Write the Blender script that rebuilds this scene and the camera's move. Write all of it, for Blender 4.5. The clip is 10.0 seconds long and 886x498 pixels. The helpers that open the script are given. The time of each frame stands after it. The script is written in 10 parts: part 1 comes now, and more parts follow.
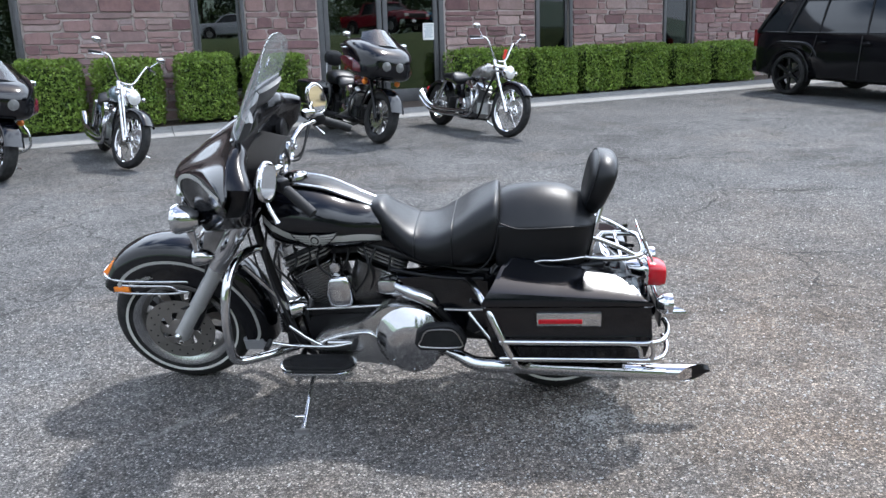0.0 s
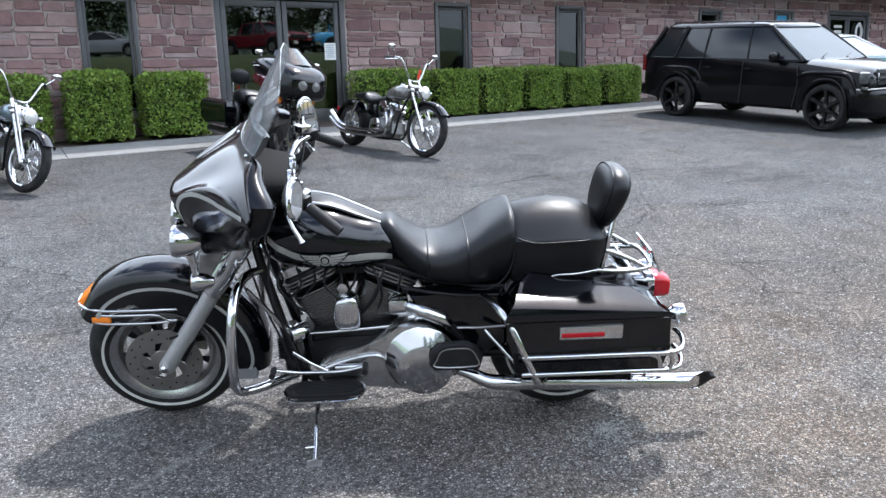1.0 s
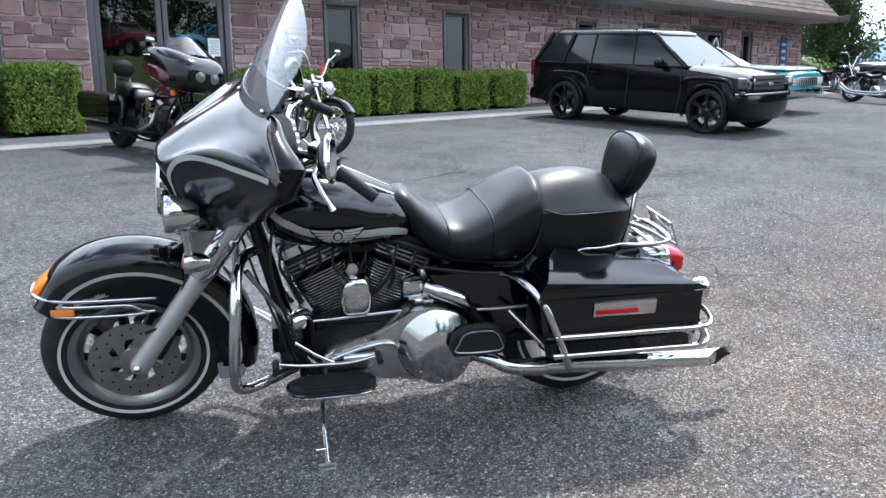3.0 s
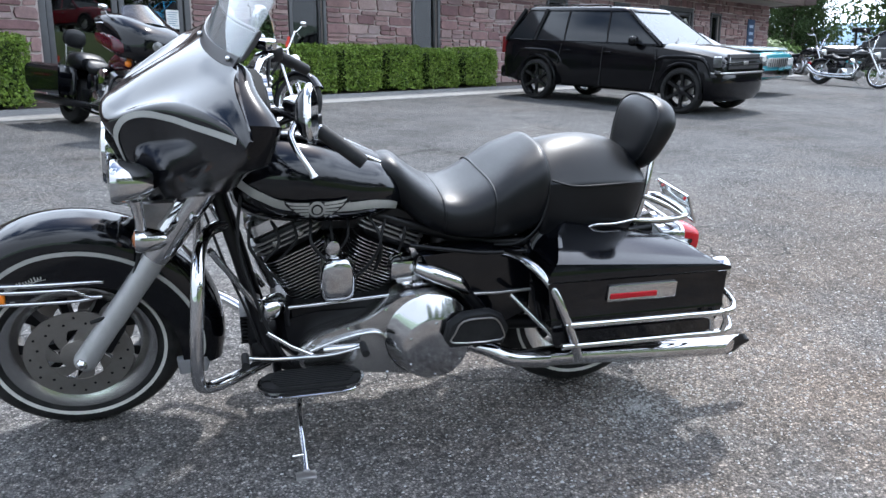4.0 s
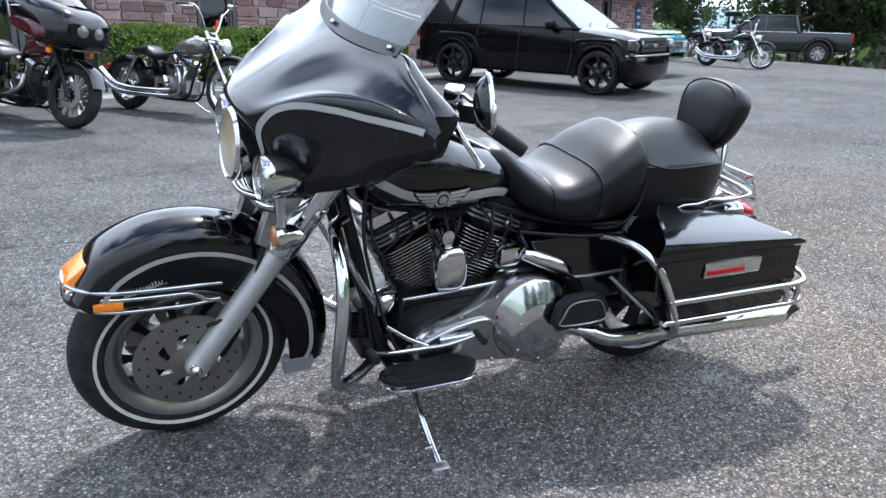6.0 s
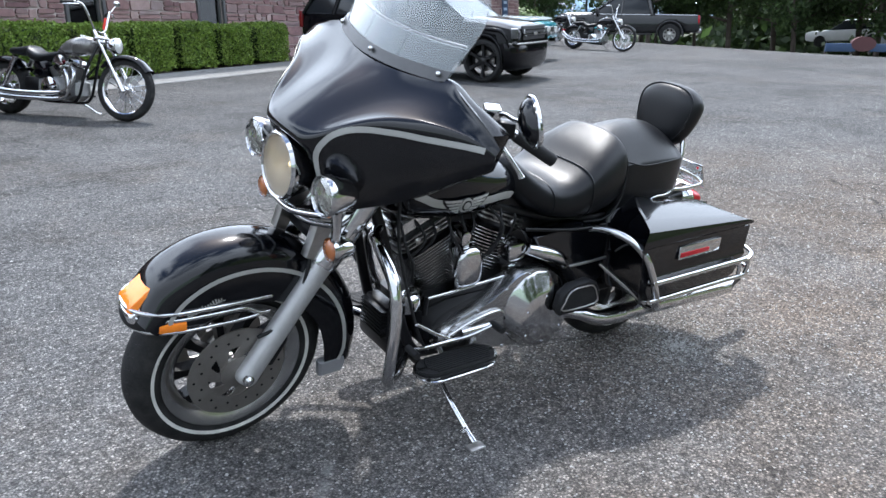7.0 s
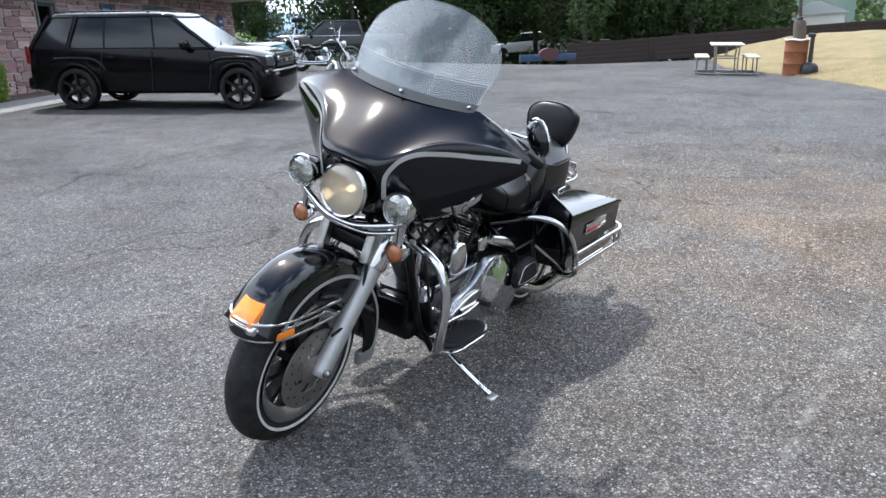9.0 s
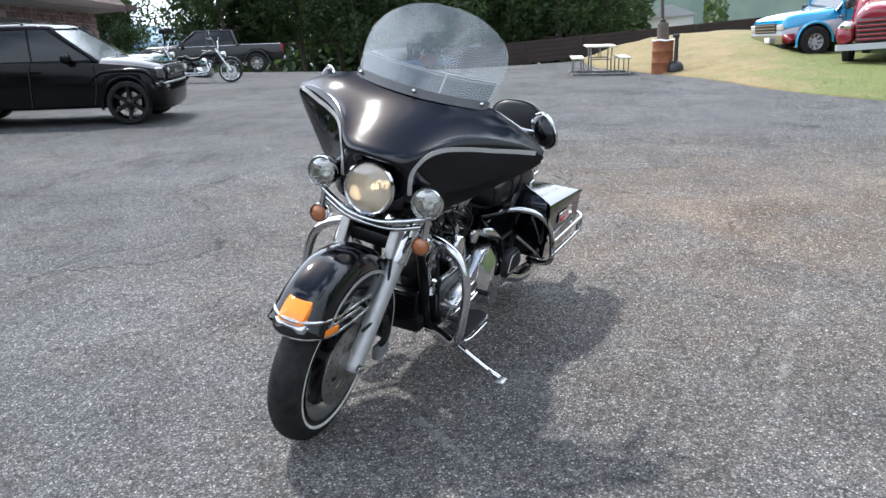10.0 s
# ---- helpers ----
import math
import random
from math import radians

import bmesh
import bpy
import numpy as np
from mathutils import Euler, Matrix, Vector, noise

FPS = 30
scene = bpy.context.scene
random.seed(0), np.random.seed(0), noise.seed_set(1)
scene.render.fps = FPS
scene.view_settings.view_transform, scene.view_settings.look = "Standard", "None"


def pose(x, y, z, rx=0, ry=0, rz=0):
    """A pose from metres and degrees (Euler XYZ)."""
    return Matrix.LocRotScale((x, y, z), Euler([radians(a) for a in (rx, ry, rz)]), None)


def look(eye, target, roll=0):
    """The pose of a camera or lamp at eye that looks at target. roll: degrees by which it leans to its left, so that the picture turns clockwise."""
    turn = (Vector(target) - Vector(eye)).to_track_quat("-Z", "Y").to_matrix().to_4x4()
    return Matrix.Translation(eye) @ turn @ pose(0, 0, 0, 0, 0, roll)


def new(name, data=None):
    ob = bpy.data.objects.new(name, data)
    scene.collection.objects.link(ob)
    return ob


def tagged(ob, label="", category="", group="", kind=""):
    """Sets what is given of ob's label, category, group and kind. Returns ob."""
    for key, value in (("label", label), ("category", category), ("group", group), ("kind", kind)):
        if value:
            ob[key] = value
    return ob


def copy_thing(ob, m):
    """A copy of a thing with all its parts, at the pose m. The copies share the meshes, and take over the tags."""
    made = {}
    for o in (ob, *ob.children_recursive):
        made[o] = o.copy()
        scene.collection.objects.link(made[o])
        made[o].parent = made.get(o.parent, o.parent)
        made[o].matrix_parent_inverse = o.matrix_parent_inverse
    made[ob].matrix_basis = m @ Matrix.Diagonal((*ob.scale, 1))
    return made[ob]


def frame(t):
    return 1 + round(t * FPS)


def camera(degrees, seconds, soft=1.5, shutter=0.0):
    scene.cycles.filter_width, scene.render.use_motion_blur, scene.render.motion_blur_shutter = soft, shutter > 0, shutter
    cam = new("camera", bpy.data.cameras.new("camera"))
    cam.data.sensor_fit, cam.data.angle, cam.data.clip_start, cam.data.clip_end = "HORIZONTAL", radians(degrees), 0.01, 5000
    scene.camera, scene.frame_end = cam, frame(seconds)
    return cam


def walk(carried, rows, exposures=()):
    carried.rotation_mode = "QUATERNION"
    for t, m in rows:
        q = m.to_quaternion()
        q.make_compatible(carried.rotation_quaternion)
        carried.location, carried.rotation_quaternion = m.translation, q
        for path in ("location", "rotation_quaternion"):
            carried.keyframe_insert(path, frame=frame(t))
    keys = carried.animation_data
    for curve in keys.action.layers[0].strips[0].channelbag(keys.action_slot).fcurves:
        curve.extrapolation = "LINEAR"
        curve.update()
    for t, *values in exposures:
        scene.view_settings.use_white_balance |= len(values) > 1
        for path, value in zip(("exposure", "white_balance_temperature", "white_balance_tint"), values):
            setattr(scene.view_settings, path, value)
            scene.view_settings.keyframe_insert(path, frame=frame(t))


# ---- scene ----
cam = camera(59.2, 10.0)
METRES, EYE, TILT, LEAN, TURN = 4.75, 1.3585, 0.0, 0.0, 0.0
ROWS = [
    (0.0, 0.0, 0.0, 0.0, -0.45, -12.79, 1.97),
    (0.5, -0.0571, 0.0075, -0.0054, -5.23, -12.32, 1.84),
    (1.0, -0.1119, 0.0234, -0.0035, -9.48, -11.48, 1.57),
    (1.5, -0.171, 0.0292, -0.0158, -12.89, -10.5, 1.3),
    (2.0, -0.2146, 0.0365, -0.0268, -15.61, -9.99, 1.06),
    (2.5, -0.2208, 0.0624, -0.0311, -17.73, -10.21, 0.86),
    (4.0, -0.214, 0.177, -0.0584, -22.04, -12.13, 0.22),
    (4.5, -0.2372, 0.1907, -0.0594, -23.1, -12.19, -0.11),
    (5.0, -0.2744, 0.2059, -0.0584, -24.62, -12.27, -0.23),
    (5.5, -0.3083, 0.2243, -0.0594, -27.04, -12.68, 0.06),
    (7.0, -0.4528, 0.2641, -0.0303, -40.68, -14.69, 1.84),
    (7.5, -0.518, 0.2746, -0.0209, -46.28, -14.9, 2.35),
    (8.0, -0.5757, 0.3021, -0.0182, -51.84, -14.84, 2.97),
    (8.5, -0.6269, 0.3231, -0.009, -57.21, -14.7, 3.71),
    (9.0, -0.6887, 0.3506, -0.0015, -62.38, -14.52, 4.37),
    (9.5, -0.7304, 0.3889, -0.0024, -67.26, -14.59, 5.06),
    (10.0, -0.759, 0.4416, 0.0035, -71.99, -14.84, 5.61),
]
walk(cam, [(t, pose(0, 0, EYE, TILT, LEAN, TURN) @ pose(METRES * x, METRES * y, METRES * z, 90 + pitch, roll, yaw)) for t, x, y, z, yaw, pitch, roll in ROWS],
     exposures=[(0.0, 0.36, 6140, 10), (2.5, 0.37, 6080, 10), (4.5, 0.40, 6030, 10), (5.5, 0.41, 6010, 10), (7.0, 0.32, 6110, 10), (8.5, 0.26, 6180, 10), (10.0, 0.18, 6240, 10)])

# ---- world and sun ----
SUN_WAY = Vector((0.38, 0.42, 1.0)).normalized()
SUN_ELEV = math.asin(SUN_WAY.z)
SUN_AZ = math.atan2(SUN_WAY.x, SUN_WAY.y)
world = bpy.data.worlds.new("sky")
scene.world = world
world.use_nodes = True
wn = world.node_tree.nodes
wl = world.node_tree.links
wn.clear()
w_out = wn.new("ShaderNodeOutputWorld")
w_bg = wn.new("ShaderNodeBackground")
w_sky = wn.new("ShaderNodeTexSky")
w_sky.sky_type = "NISHITA"
w_sky.sun_disc = False
w_sky.sun_elevation = SUN_ELEV
w_sky.sun_rotation = SUN_AZ
w_sky.air_density = 1.0
w_sky.dust_density = 1.5
w_sky.ozone_density = 1.0
# bright cloud round the horizon that thins out to clear blue overhead
w_co = wn.new("ShaderNodeTexCoord")
w_map = wn.new("ShaderNodeMapping")
w_map.inputs["Scale"].default_value = (1.6, 1.6, 4.0)
w_noise = wn.new("ShaderNodeTexNoise")
w_noise.inputs["Scale"].default_value = 1.7
w_noise.inputs["Detail"].default_value = 7.0
w_ramp = wn.new("ShaderNodeValToRGB")
w_ramp.color_ramp.elements[0].position = 0.36
w_ramp.color_ramp.elements[1].position = 0.58
w_mix = wn.new("ShaderNodeMix")
w_mix.data_type = "RGBA"
w_mix.inputs["B"].default_value = (13.6, 14.9, 16.8, 1)
wl.new(w_co.outputs["Generated"], w_map.inputs["Vector"])
wl.new(w_map.outputs["Vector"], w_noise.inputs["Vector"])
w_sep = wn.new("ShaderNodeSeparateXYZ")
wl.new(w_co.outputs["Generated"], w_sep.inputs["Vector"])
w_low = wn.new("ShaderNodeMath")
w_low.operation = "MULTIPLY_ADD"
w_low.inputs[1].default_value = -0.85
w_low.inputs[2].default_value = 0.64
wl.new(w_sep.outputs["Z"], w_low.inputs[0])
w_sum = wn.new("ShaderNodeMath")
w_sum.operation = "ADD"
wl.new(w_noise.outputs["Fac"], w_sum.inputs[0])
wl.new(w_low.outputs["Value"], w_sum.inputs[1])
wl.new(w_sum.outputs["Value"], w_ramp.inputs["Fac"])
wl.new(w_ramp.outputs["Color"], w_mix.inputs["Factor"])
wl.new(w_sky.outputs["Color"], w_mix.inputs["A"])
# the cloud grows brighter towards the sun behind it
w_dot = wn.new("ShaderNodeVectorMath")
w_dot.operation = "DOT_PRODUCT"
w_dot.inputs[1].default_value = SUN_WAY
wl.new(w_co.outputs["Generated"], w_dot.inputs[0])
w_near = wn.new("ShaderNodeMapRange")
w_near.interpolation_type = "SMOOTHERSTEP"
w_near.inputs["From Min"].default_value = -0.35
w_near.inputs["From Max"].default_value = 1.0
w_near.inputs["To Min"].default_value = 0.55
w_near.inputs["To Max"].default_value = 1.8
wl.new(w_dot.outputs["Value"], w_near.inputs["Value"])
w_glow = wn.new("ShaderNodeMix")
w_glow.data_type = "RGBA"
w_glow.blend_type = "MULTIPLY"
w_glow.inputs["Factor"].default_value = 1.0
wl.new(w_mix.outputs["Result"], w_glow.inputs["A"])
wl.new(w_near.outputs["Result"], w_glow.inputs["B"])
wl.new(w_glow.outputs["Result"], w_bg.inputs["Color"])
w_bg.inputs["Strength"].default_value = 0.135
wl.new(w_bg.outputs["Background"], w_out.inputs["Surface"])

sun = new("sun", bpy.data.lights.new("sun", "SUN"))
sun.data.energy = 5.0
sun.data.angle = radians(2.4)
sun.data.color = (1.0, 0.965, 0.92)
sun.matrix_world = look(SUN_WAY * 60, (0, 0, 0))

# ---- materials ----
def material(name, color, rough=0.5, metal=0.0, spots=None, scale=8.0, amount=0.5, bump=0.0, bump_scale=60.0,
             coat=0.0, vary=0.0, fine=None, wear=0.0):
    """A principled material with two scales of noise: stains in colour and roughness, grain in relief."""
    m = bpy.data.materials.new(name)
    m.use_nodes = True
    nt = m.node_tree
    n, l = nt.nodes, nt.links
    b = n["Principled BSDF"]
    b.inputs["Base Color"].default_value = (*color, 1)
    b.inputs["Roughness"].default_value = rough
    b.inputs["Metallic"].default_value = metal
    b.inputs["Coat Weight"].default_value = coat
    b.inputs["Coat Roughness"].default_value = 0.04
    co = n.new("ShaderNodeTexCoord")
    where = co.outputs["Object"]
    out = None
    if spots is not None:
        no = n.new("ShaderNodeTexNoise")
        no.inputs["Scale"].default_value = scale
        no.inputs["Detail"].default_value = 6.0
        no.inputs["Roughness"].default_value = 0.65
        l.new(where, no.inputs["Vector"])
        ra = n.new("ShaderNodeValToRGB")
        ra.color_ramp.elements[0].position = 0.38
        ra.color_ramp.elements[1].position = 0.68
        l.new(no.outputs["Fac"], ra.inputs["Fac"])
        mu = n.new("ShaderNodeMath")
        mu.operation = "MULTIPLY"
        mu.inputs[1].default_value = amount
        l.new(ra.outputs["Color"], mu.inputs[0])
        mx = n.new("ShaderNodeMix")
        mx.data_type = "RGBA"
        mx.inputs["A"].default_value = (*color, 1)
        mx.inputs["B"].default_value = (*spots, 1)
        l.new(mu.outputs["Value"], mx.inputs["Factor"])
        out = mx.outputs["Result"]
        rr = n.new("ShaderNodeMapRange")
        rr.inputs["To Min"].default_value = max(rough - 0.06 - wear, 0.02)
        rr.inputs["To Max"].default_value = min(rough + 0.10 + wear, 1.0)
        l.new(no.outputs["Fac"], rr.inputs["Value"])
        l.new(rr.outputs["Result"], b.inputs["Roughness"])
    if fine is not None:
        fn = n.new("ShaderNodeTexNoise")
        fn.inputs["Scale"].default_value = scale * 9.0
        fn.inputs["Detail"].default_value = 3.0
        l.new(where, fn.inputs["Vector"])
        fm = n.new("ShaderNodeMix")
        fm.data_type = "RGBA"
        fm.inputs["B"].default_value = (*fine, 1)
        if out is None:
            fm.inputs["A"].default_value = (*color, 1)
        else:
            l.new(out, fm.inputs["A"])
        fr = n.new("ShaderNodeMapRange")
        fr.inputs["From Min"].default_value = 0.45
        fr.inputs["From Max"].default_value = 0.75
        fr.inputs["To Max"].default_value = 0.8
        l.new(fn.outputs["Fac"], fr.inputs["Value"])
        l.new(fr.outputs["Result"], fm.inputs["Factor"])
        out = fm.outputs["Result"]
    if vary > 0:
        oi = n.new("ShaderNodeObjectInfo")
        ge = n.new("ShaderNodeNewGeometry")
        ad = n.new("ShaderNodeMath")
        ad.operation = "ADD"
        l.new(oi.outputs["Random"], ad.inputs[0])
        l.new(ge.outputs["Random Per Island"], ad.inputs[1])
        fr2 = n.new("ShaderNodeMath")
        fr2.operation = "FRACT"
        l.new(ad.outputs["Value"], fr2.inputs[0])
        mr = n.new("ShaderNodeMapRange")
        mr.inputs["To Min"].default_value = 1.0 - vary
        mr.inputs["To Max"].default_value = 1.0 + vary
        l.new(fr2.outputs["Value"], mr.inputs["Value"])
        hs = n.new("ShaderNodeHueSaturation")
        l.new(mr.outputs["Result"], hs.inputs["Value"])
        if out is None:
            hs.inputs["Color"].default_value = (*color, 1)
        else:
            l.new(out, hs.inputs["Color"])
        out = hs.outputs["Color"]
    if out is not None:
        l.new(out, b.inputs["Base Color"])
    if bump > 0:
        bn = n.new("ShaderNodeTexNoise")
        bn.inputs["Scale"].default_value = bump_scale
        bn.inputs["Detail"].default_value = 5.0
        l.new(where, bn.inputs["Vector"])
        bu = n.new("ShaderNodeBump")
        bu.inputs["Strength"].default_value = bump
        bu.inputs["Distance"].default_value = 0.01
        l.new(bn.outputs["Fac"], bu.inputs["Height"])
        l.new(bu.outputs["Normal"], b.inputs["Normal"])
    return m


def glass(name, color, rough=0.02, alpha=0.25):
    """Thin tinted pane: mostly see-through, with a clear reflection."""
    m = bpy.data.materials.new(name)
    m.use_nodes = True
    n, l = m.node_tree.nodes, m.node_tree.links
    n.remove(n["Principled BSDF"])
    tr = n.new("ShaderNodeBsdfTransparent")
    tr.inputs["Color"].default_value = (*color, 1)
    gl = n.new("ShaderNodeBsdfGlossy")
    gl.inputs["Roughness"].default_value = rough
    lw = n.new("ShaderNodeLayerWeight")
    fr = n.new("ShaderNodeMath")
    fr.operation = "POWER"
    fr.inputs[1].default_value = 4.0
    l.new(lw.outputs["Facing"], fr.inputs[0])
    mr = n.new("ShaderNodeMapRange")
    mr.inputs["To Min"].default_value = alpha
    mr.inputs["To Max"].default_value = 1.0
    l.new(fr.outputs["Value"], mr.inputs["Value"])
    mx = n.new("ShaderNodeMixShader")
    l.new(mr.outputs["Result"], mx.inputs["Fac"])
    l.new(tr.outputs["BSDF"], mx.inputs[1])
    l.new(gl.outputs["BSDF"], mx.inputs[2])
    l.new(mx.outputs["Shader"], n["Material Output"].inputs["Surface"])
    return m


M_PAINT = material("black_gloss_paint", (0.0015, 0.0018, 0.003), 0.07, 0.0, (0.003, 0.0034, 0.005), 5.0, 0.5)
M_PAINT.node_tree.nodes["Principled BSDF"].inputs["Specular IOR Level"].default_value = 0.5
M_BLACK = material("satin_black_metal", (0.004, 0.004, 0.005), 0.32, 0.0, (0.010, 0.010, 0.011), 20.0, 0.6, 0.05, 200.0)
M_BLACK.node_tree.nodes["Principled BSDF"].inputs["Specular IOR Level"].default_value = 0.24
M_CHROME = material("chrome", (0.58, 0.58, 0.59), -0.02, 1.0, (0.50, 0.50, 0.50), 12.0, 0.5)
M_POLISH = material("polished_aluminium", (0.62, 0.62, 0.62), 0.22, 1.0, (0.40, 0.40, 0.40), 14.0, 0.6, 0.03, 150.0)
M_POLISH_FINE = material("bright_polished_alloy", (0.60, 0.60, 0.61), 0.08, 1.0, (0.50, 0.50, 0.50), 14.0, 0.5)
M_CAST = material("cast_aluminium", (0.42, 0.42, 0.42), 0.42, 1.0, (0.25, 0.25, 0.25), 16.0, 0.6, 0.08, 180.0)
M_STEEL = material("brushed_steel", (0.48, 0.47, 0.46), 0.34, 1.0, (0.32, 0.30, 0.28), 25.0, 0.6, 0.05, 240.0)
M_TYRE = material("tyre_rubber", (0.012, 0.012, 0.0125), 0.72, 0.0, (0.044, 0.043, 0.041), 14.0, 0.6, 0.25, 120.0)
M_WHITE_WALL = material("whitewall_rubber", (0.62, 0.61, 0.58), 0.6, 0.0, (0.4, 0.39, 0.36), 20.0, 0.5)
M_VINYL = material("black_vinyl", (0.0025, 0.003, 0.004), 0.37, 0.0, (0.005, 0.0055, 0.007), 9.0, 0.6, 0.07, 420.0)
M_RUBBER = material("black_rubber", (0.010, 0.010, 0.011), 0.62, 0.0, (0.024, 0.024, 0.024), 30.0, 0.5, 0.1, 200.0)
for dark_mat, level in ((M_TYRE, 0.2), (M_RUBBER, 0.25), (M_VINYL, 0.30)):
    dark_mat.node_tree.nodes["Principled BSDF"].inputs["Specular IOR Level"].default_value = level
M_STRIPE = material("silver_stripe", (0.42, 0.42, 0.40), 0.35, 0.3, (0.34, 0.34, 0.32), 20.0, 0.5)
M_AMBER = material("amber_lens", (0.95, 0.26, 0.015), 0.15, 0.0, (0.80, 0.17, 0.01), 60.0, 0.5, 0.2, 260.0, coat=0.6)
M_AMBER_DARK = material("smoked_amber_lens", (0.36, 0.12, 0.04), 0.14, 0.0, (0.2, 0.07, 0.03), 50.0, 0.5, 0.2, 260.0, coat=0.6)
M_RED = material("red_lens", (0.40, 0.004, 0.012), 0.12, 0.0, (0.26, 0.003, 0.008), 50.0, 0.5, 0.12, 240.0)
M_LENS = material("lamp_glass", (0.80, 0.80, 0.78), 0.10, 0.35, (0.6, 0.6, 0.58), 40.0, 0.5, 0.35, 90.0, coat=1.0)
M_PLASTIC = material("grey_plastic", (0.20, 0.20, 0.21), 0.5, 0.0, (0.26, 0.26, 0.27), 16.0, 0.5, 0.08, 220.0)
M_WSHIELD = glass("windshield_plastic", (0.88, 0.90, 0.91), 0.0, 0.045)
# haze painted in: a pale diffuse share lightens the clear plastic
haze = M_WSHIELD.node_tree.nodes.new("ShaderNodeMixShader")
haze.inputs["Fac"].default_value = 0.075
haze_tint = M_WSHIELD.node_tree.nodes.new("ShaderNodeBsdfDiffuse")
haze_tint.inputs["Color"].default_value = (0.74, 0.80, 0.80, 1)
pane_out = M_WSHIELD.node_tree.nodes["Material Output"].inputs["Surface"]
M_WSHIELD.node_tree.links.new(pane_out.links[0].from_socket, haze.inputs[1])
M_WSHIELD.node_tree.links.new(haze_tint.outputs["BSDF"], haze.inputs[2])
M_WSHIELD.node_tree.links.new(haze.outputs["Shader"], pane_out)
M_CONCRETE = material("concrete", (0.42, 0.41, 0.39), 0.9, 0.0, (0.30, 0.29, 0.27), 1.7, 0.7, 0.35, 40.0, fine=(0.5, 0.49, 0.46))
M_KERB = material("worn_concrete_strip", (0.185, 0.183, 0.178), 0.9, 0.0, (0.135, 0.133, 0.128), 1.3, 0.7, 0.35, 40.0, fine=(0.23, 0.226, 0.216))
M_SOIL = material("dark_mulch", (0.035, 0.026, 0.02), 0.95, 0.0, (0.07, 0.05, 0.04), 5.0, 0.7, 0.8, 30.0, fine=(0.1, 0.07, 0.05))
M_MORTAR = material("pale_mortar", (0.45, 0.385, 0.365), 0.92, 0.0, (0.36, 0.305, 0.285), 4.0, 0.6, 0.4, 50.0)
M_FRAME = material("grey_window_frame", (0.075, 0.075, 0.08), 0.45, 0.2, (0.11, 0.11, 0.115), 10.0, 0.5)
M_GLASS = glass("window_glass", (0.17, 0.20, 0.215), 0.01, 0.13)
M_GLASS_TEAL = glass("teal_window_glass", (0.10, 0.19, 0.21), 0.015, 0.05)
M_ROOM = material("interior_wall", (0.22, 0.19, 0.15), 0.8, 0.0, (0.16, 0.13, 0.1), 2.0, 0.6)
M_SHINGLE = material("brown_shingle", (0.115, 0.085, 0.075), 0.9, 0.0, (0.17, 0.13, 0.115), 3.0, 0.7, 0.5, 60.0, vary=0.2)
M_FASCIA = material("brown_fascia", (0.085, 0.06, 0.052), 0.6, 0.0, (0.12, 0.09, 0.08), 3.0, 0.6, 0.1, 50.0)
M_SOFFIT = material("soffit_board", (0.36, 0.34, 0.33), 0.7, 0.0, (0.28, 0.27, 0.26), 3.0, 0.5)
M_LEAF = material("hedge_leaf", (0.145, 0.235, 0.034), 0.5, 0.0, (0.24, 0.33, 0.06), 3.5, 0.8, vary=0.45)
M_LEAF_DARK = material("tree_leaf", (0.034, 0.064, 0.019), 0.6, 0.0, (0.070, 0.110, 0.030), 0.6, 0.8, vary=0.45)


def leafy(m, share):
    """Lets light through the leaves."""
    n, l = m.node_tree.nodes, m.node_tree.links
    b = n["Principled BSDF"]
    tr = n.new("ShaderNodeBsdfTranslucent")
    l.new(b.inputs["Base Color"].links[0].from_socket, tr.inputs["Color"])
    mx = n.new("ShaderNodeMixShader")
    mx.inputs["Fac"].default_value = share
    l.new(b.outputs["BSDF"], mx.inputs[1])
    l.new(tr.outputs["BSDF"], mx.inputs[2])
    l.new(mx.outputs["Shader"], n["Material Output"].inputs["Surface"])


leafy(M_LEAF, 0.35)
leafy(M_LEAF_DARK, 0.45)
M_LEAF_CORE = material("hedge_core", (0.026, 0.045, 0.012), 0.9, 0.0, (0.045, 0.07, 0.018), 9.0, 0.6, 0.6, 40.0)
M_BARK = material("bark", (0.075, 0.058, 0.045), 0.9, 0.0, (0.12, 0.1, 0.085), 4.0, 0.7, 0.8, 25.0)


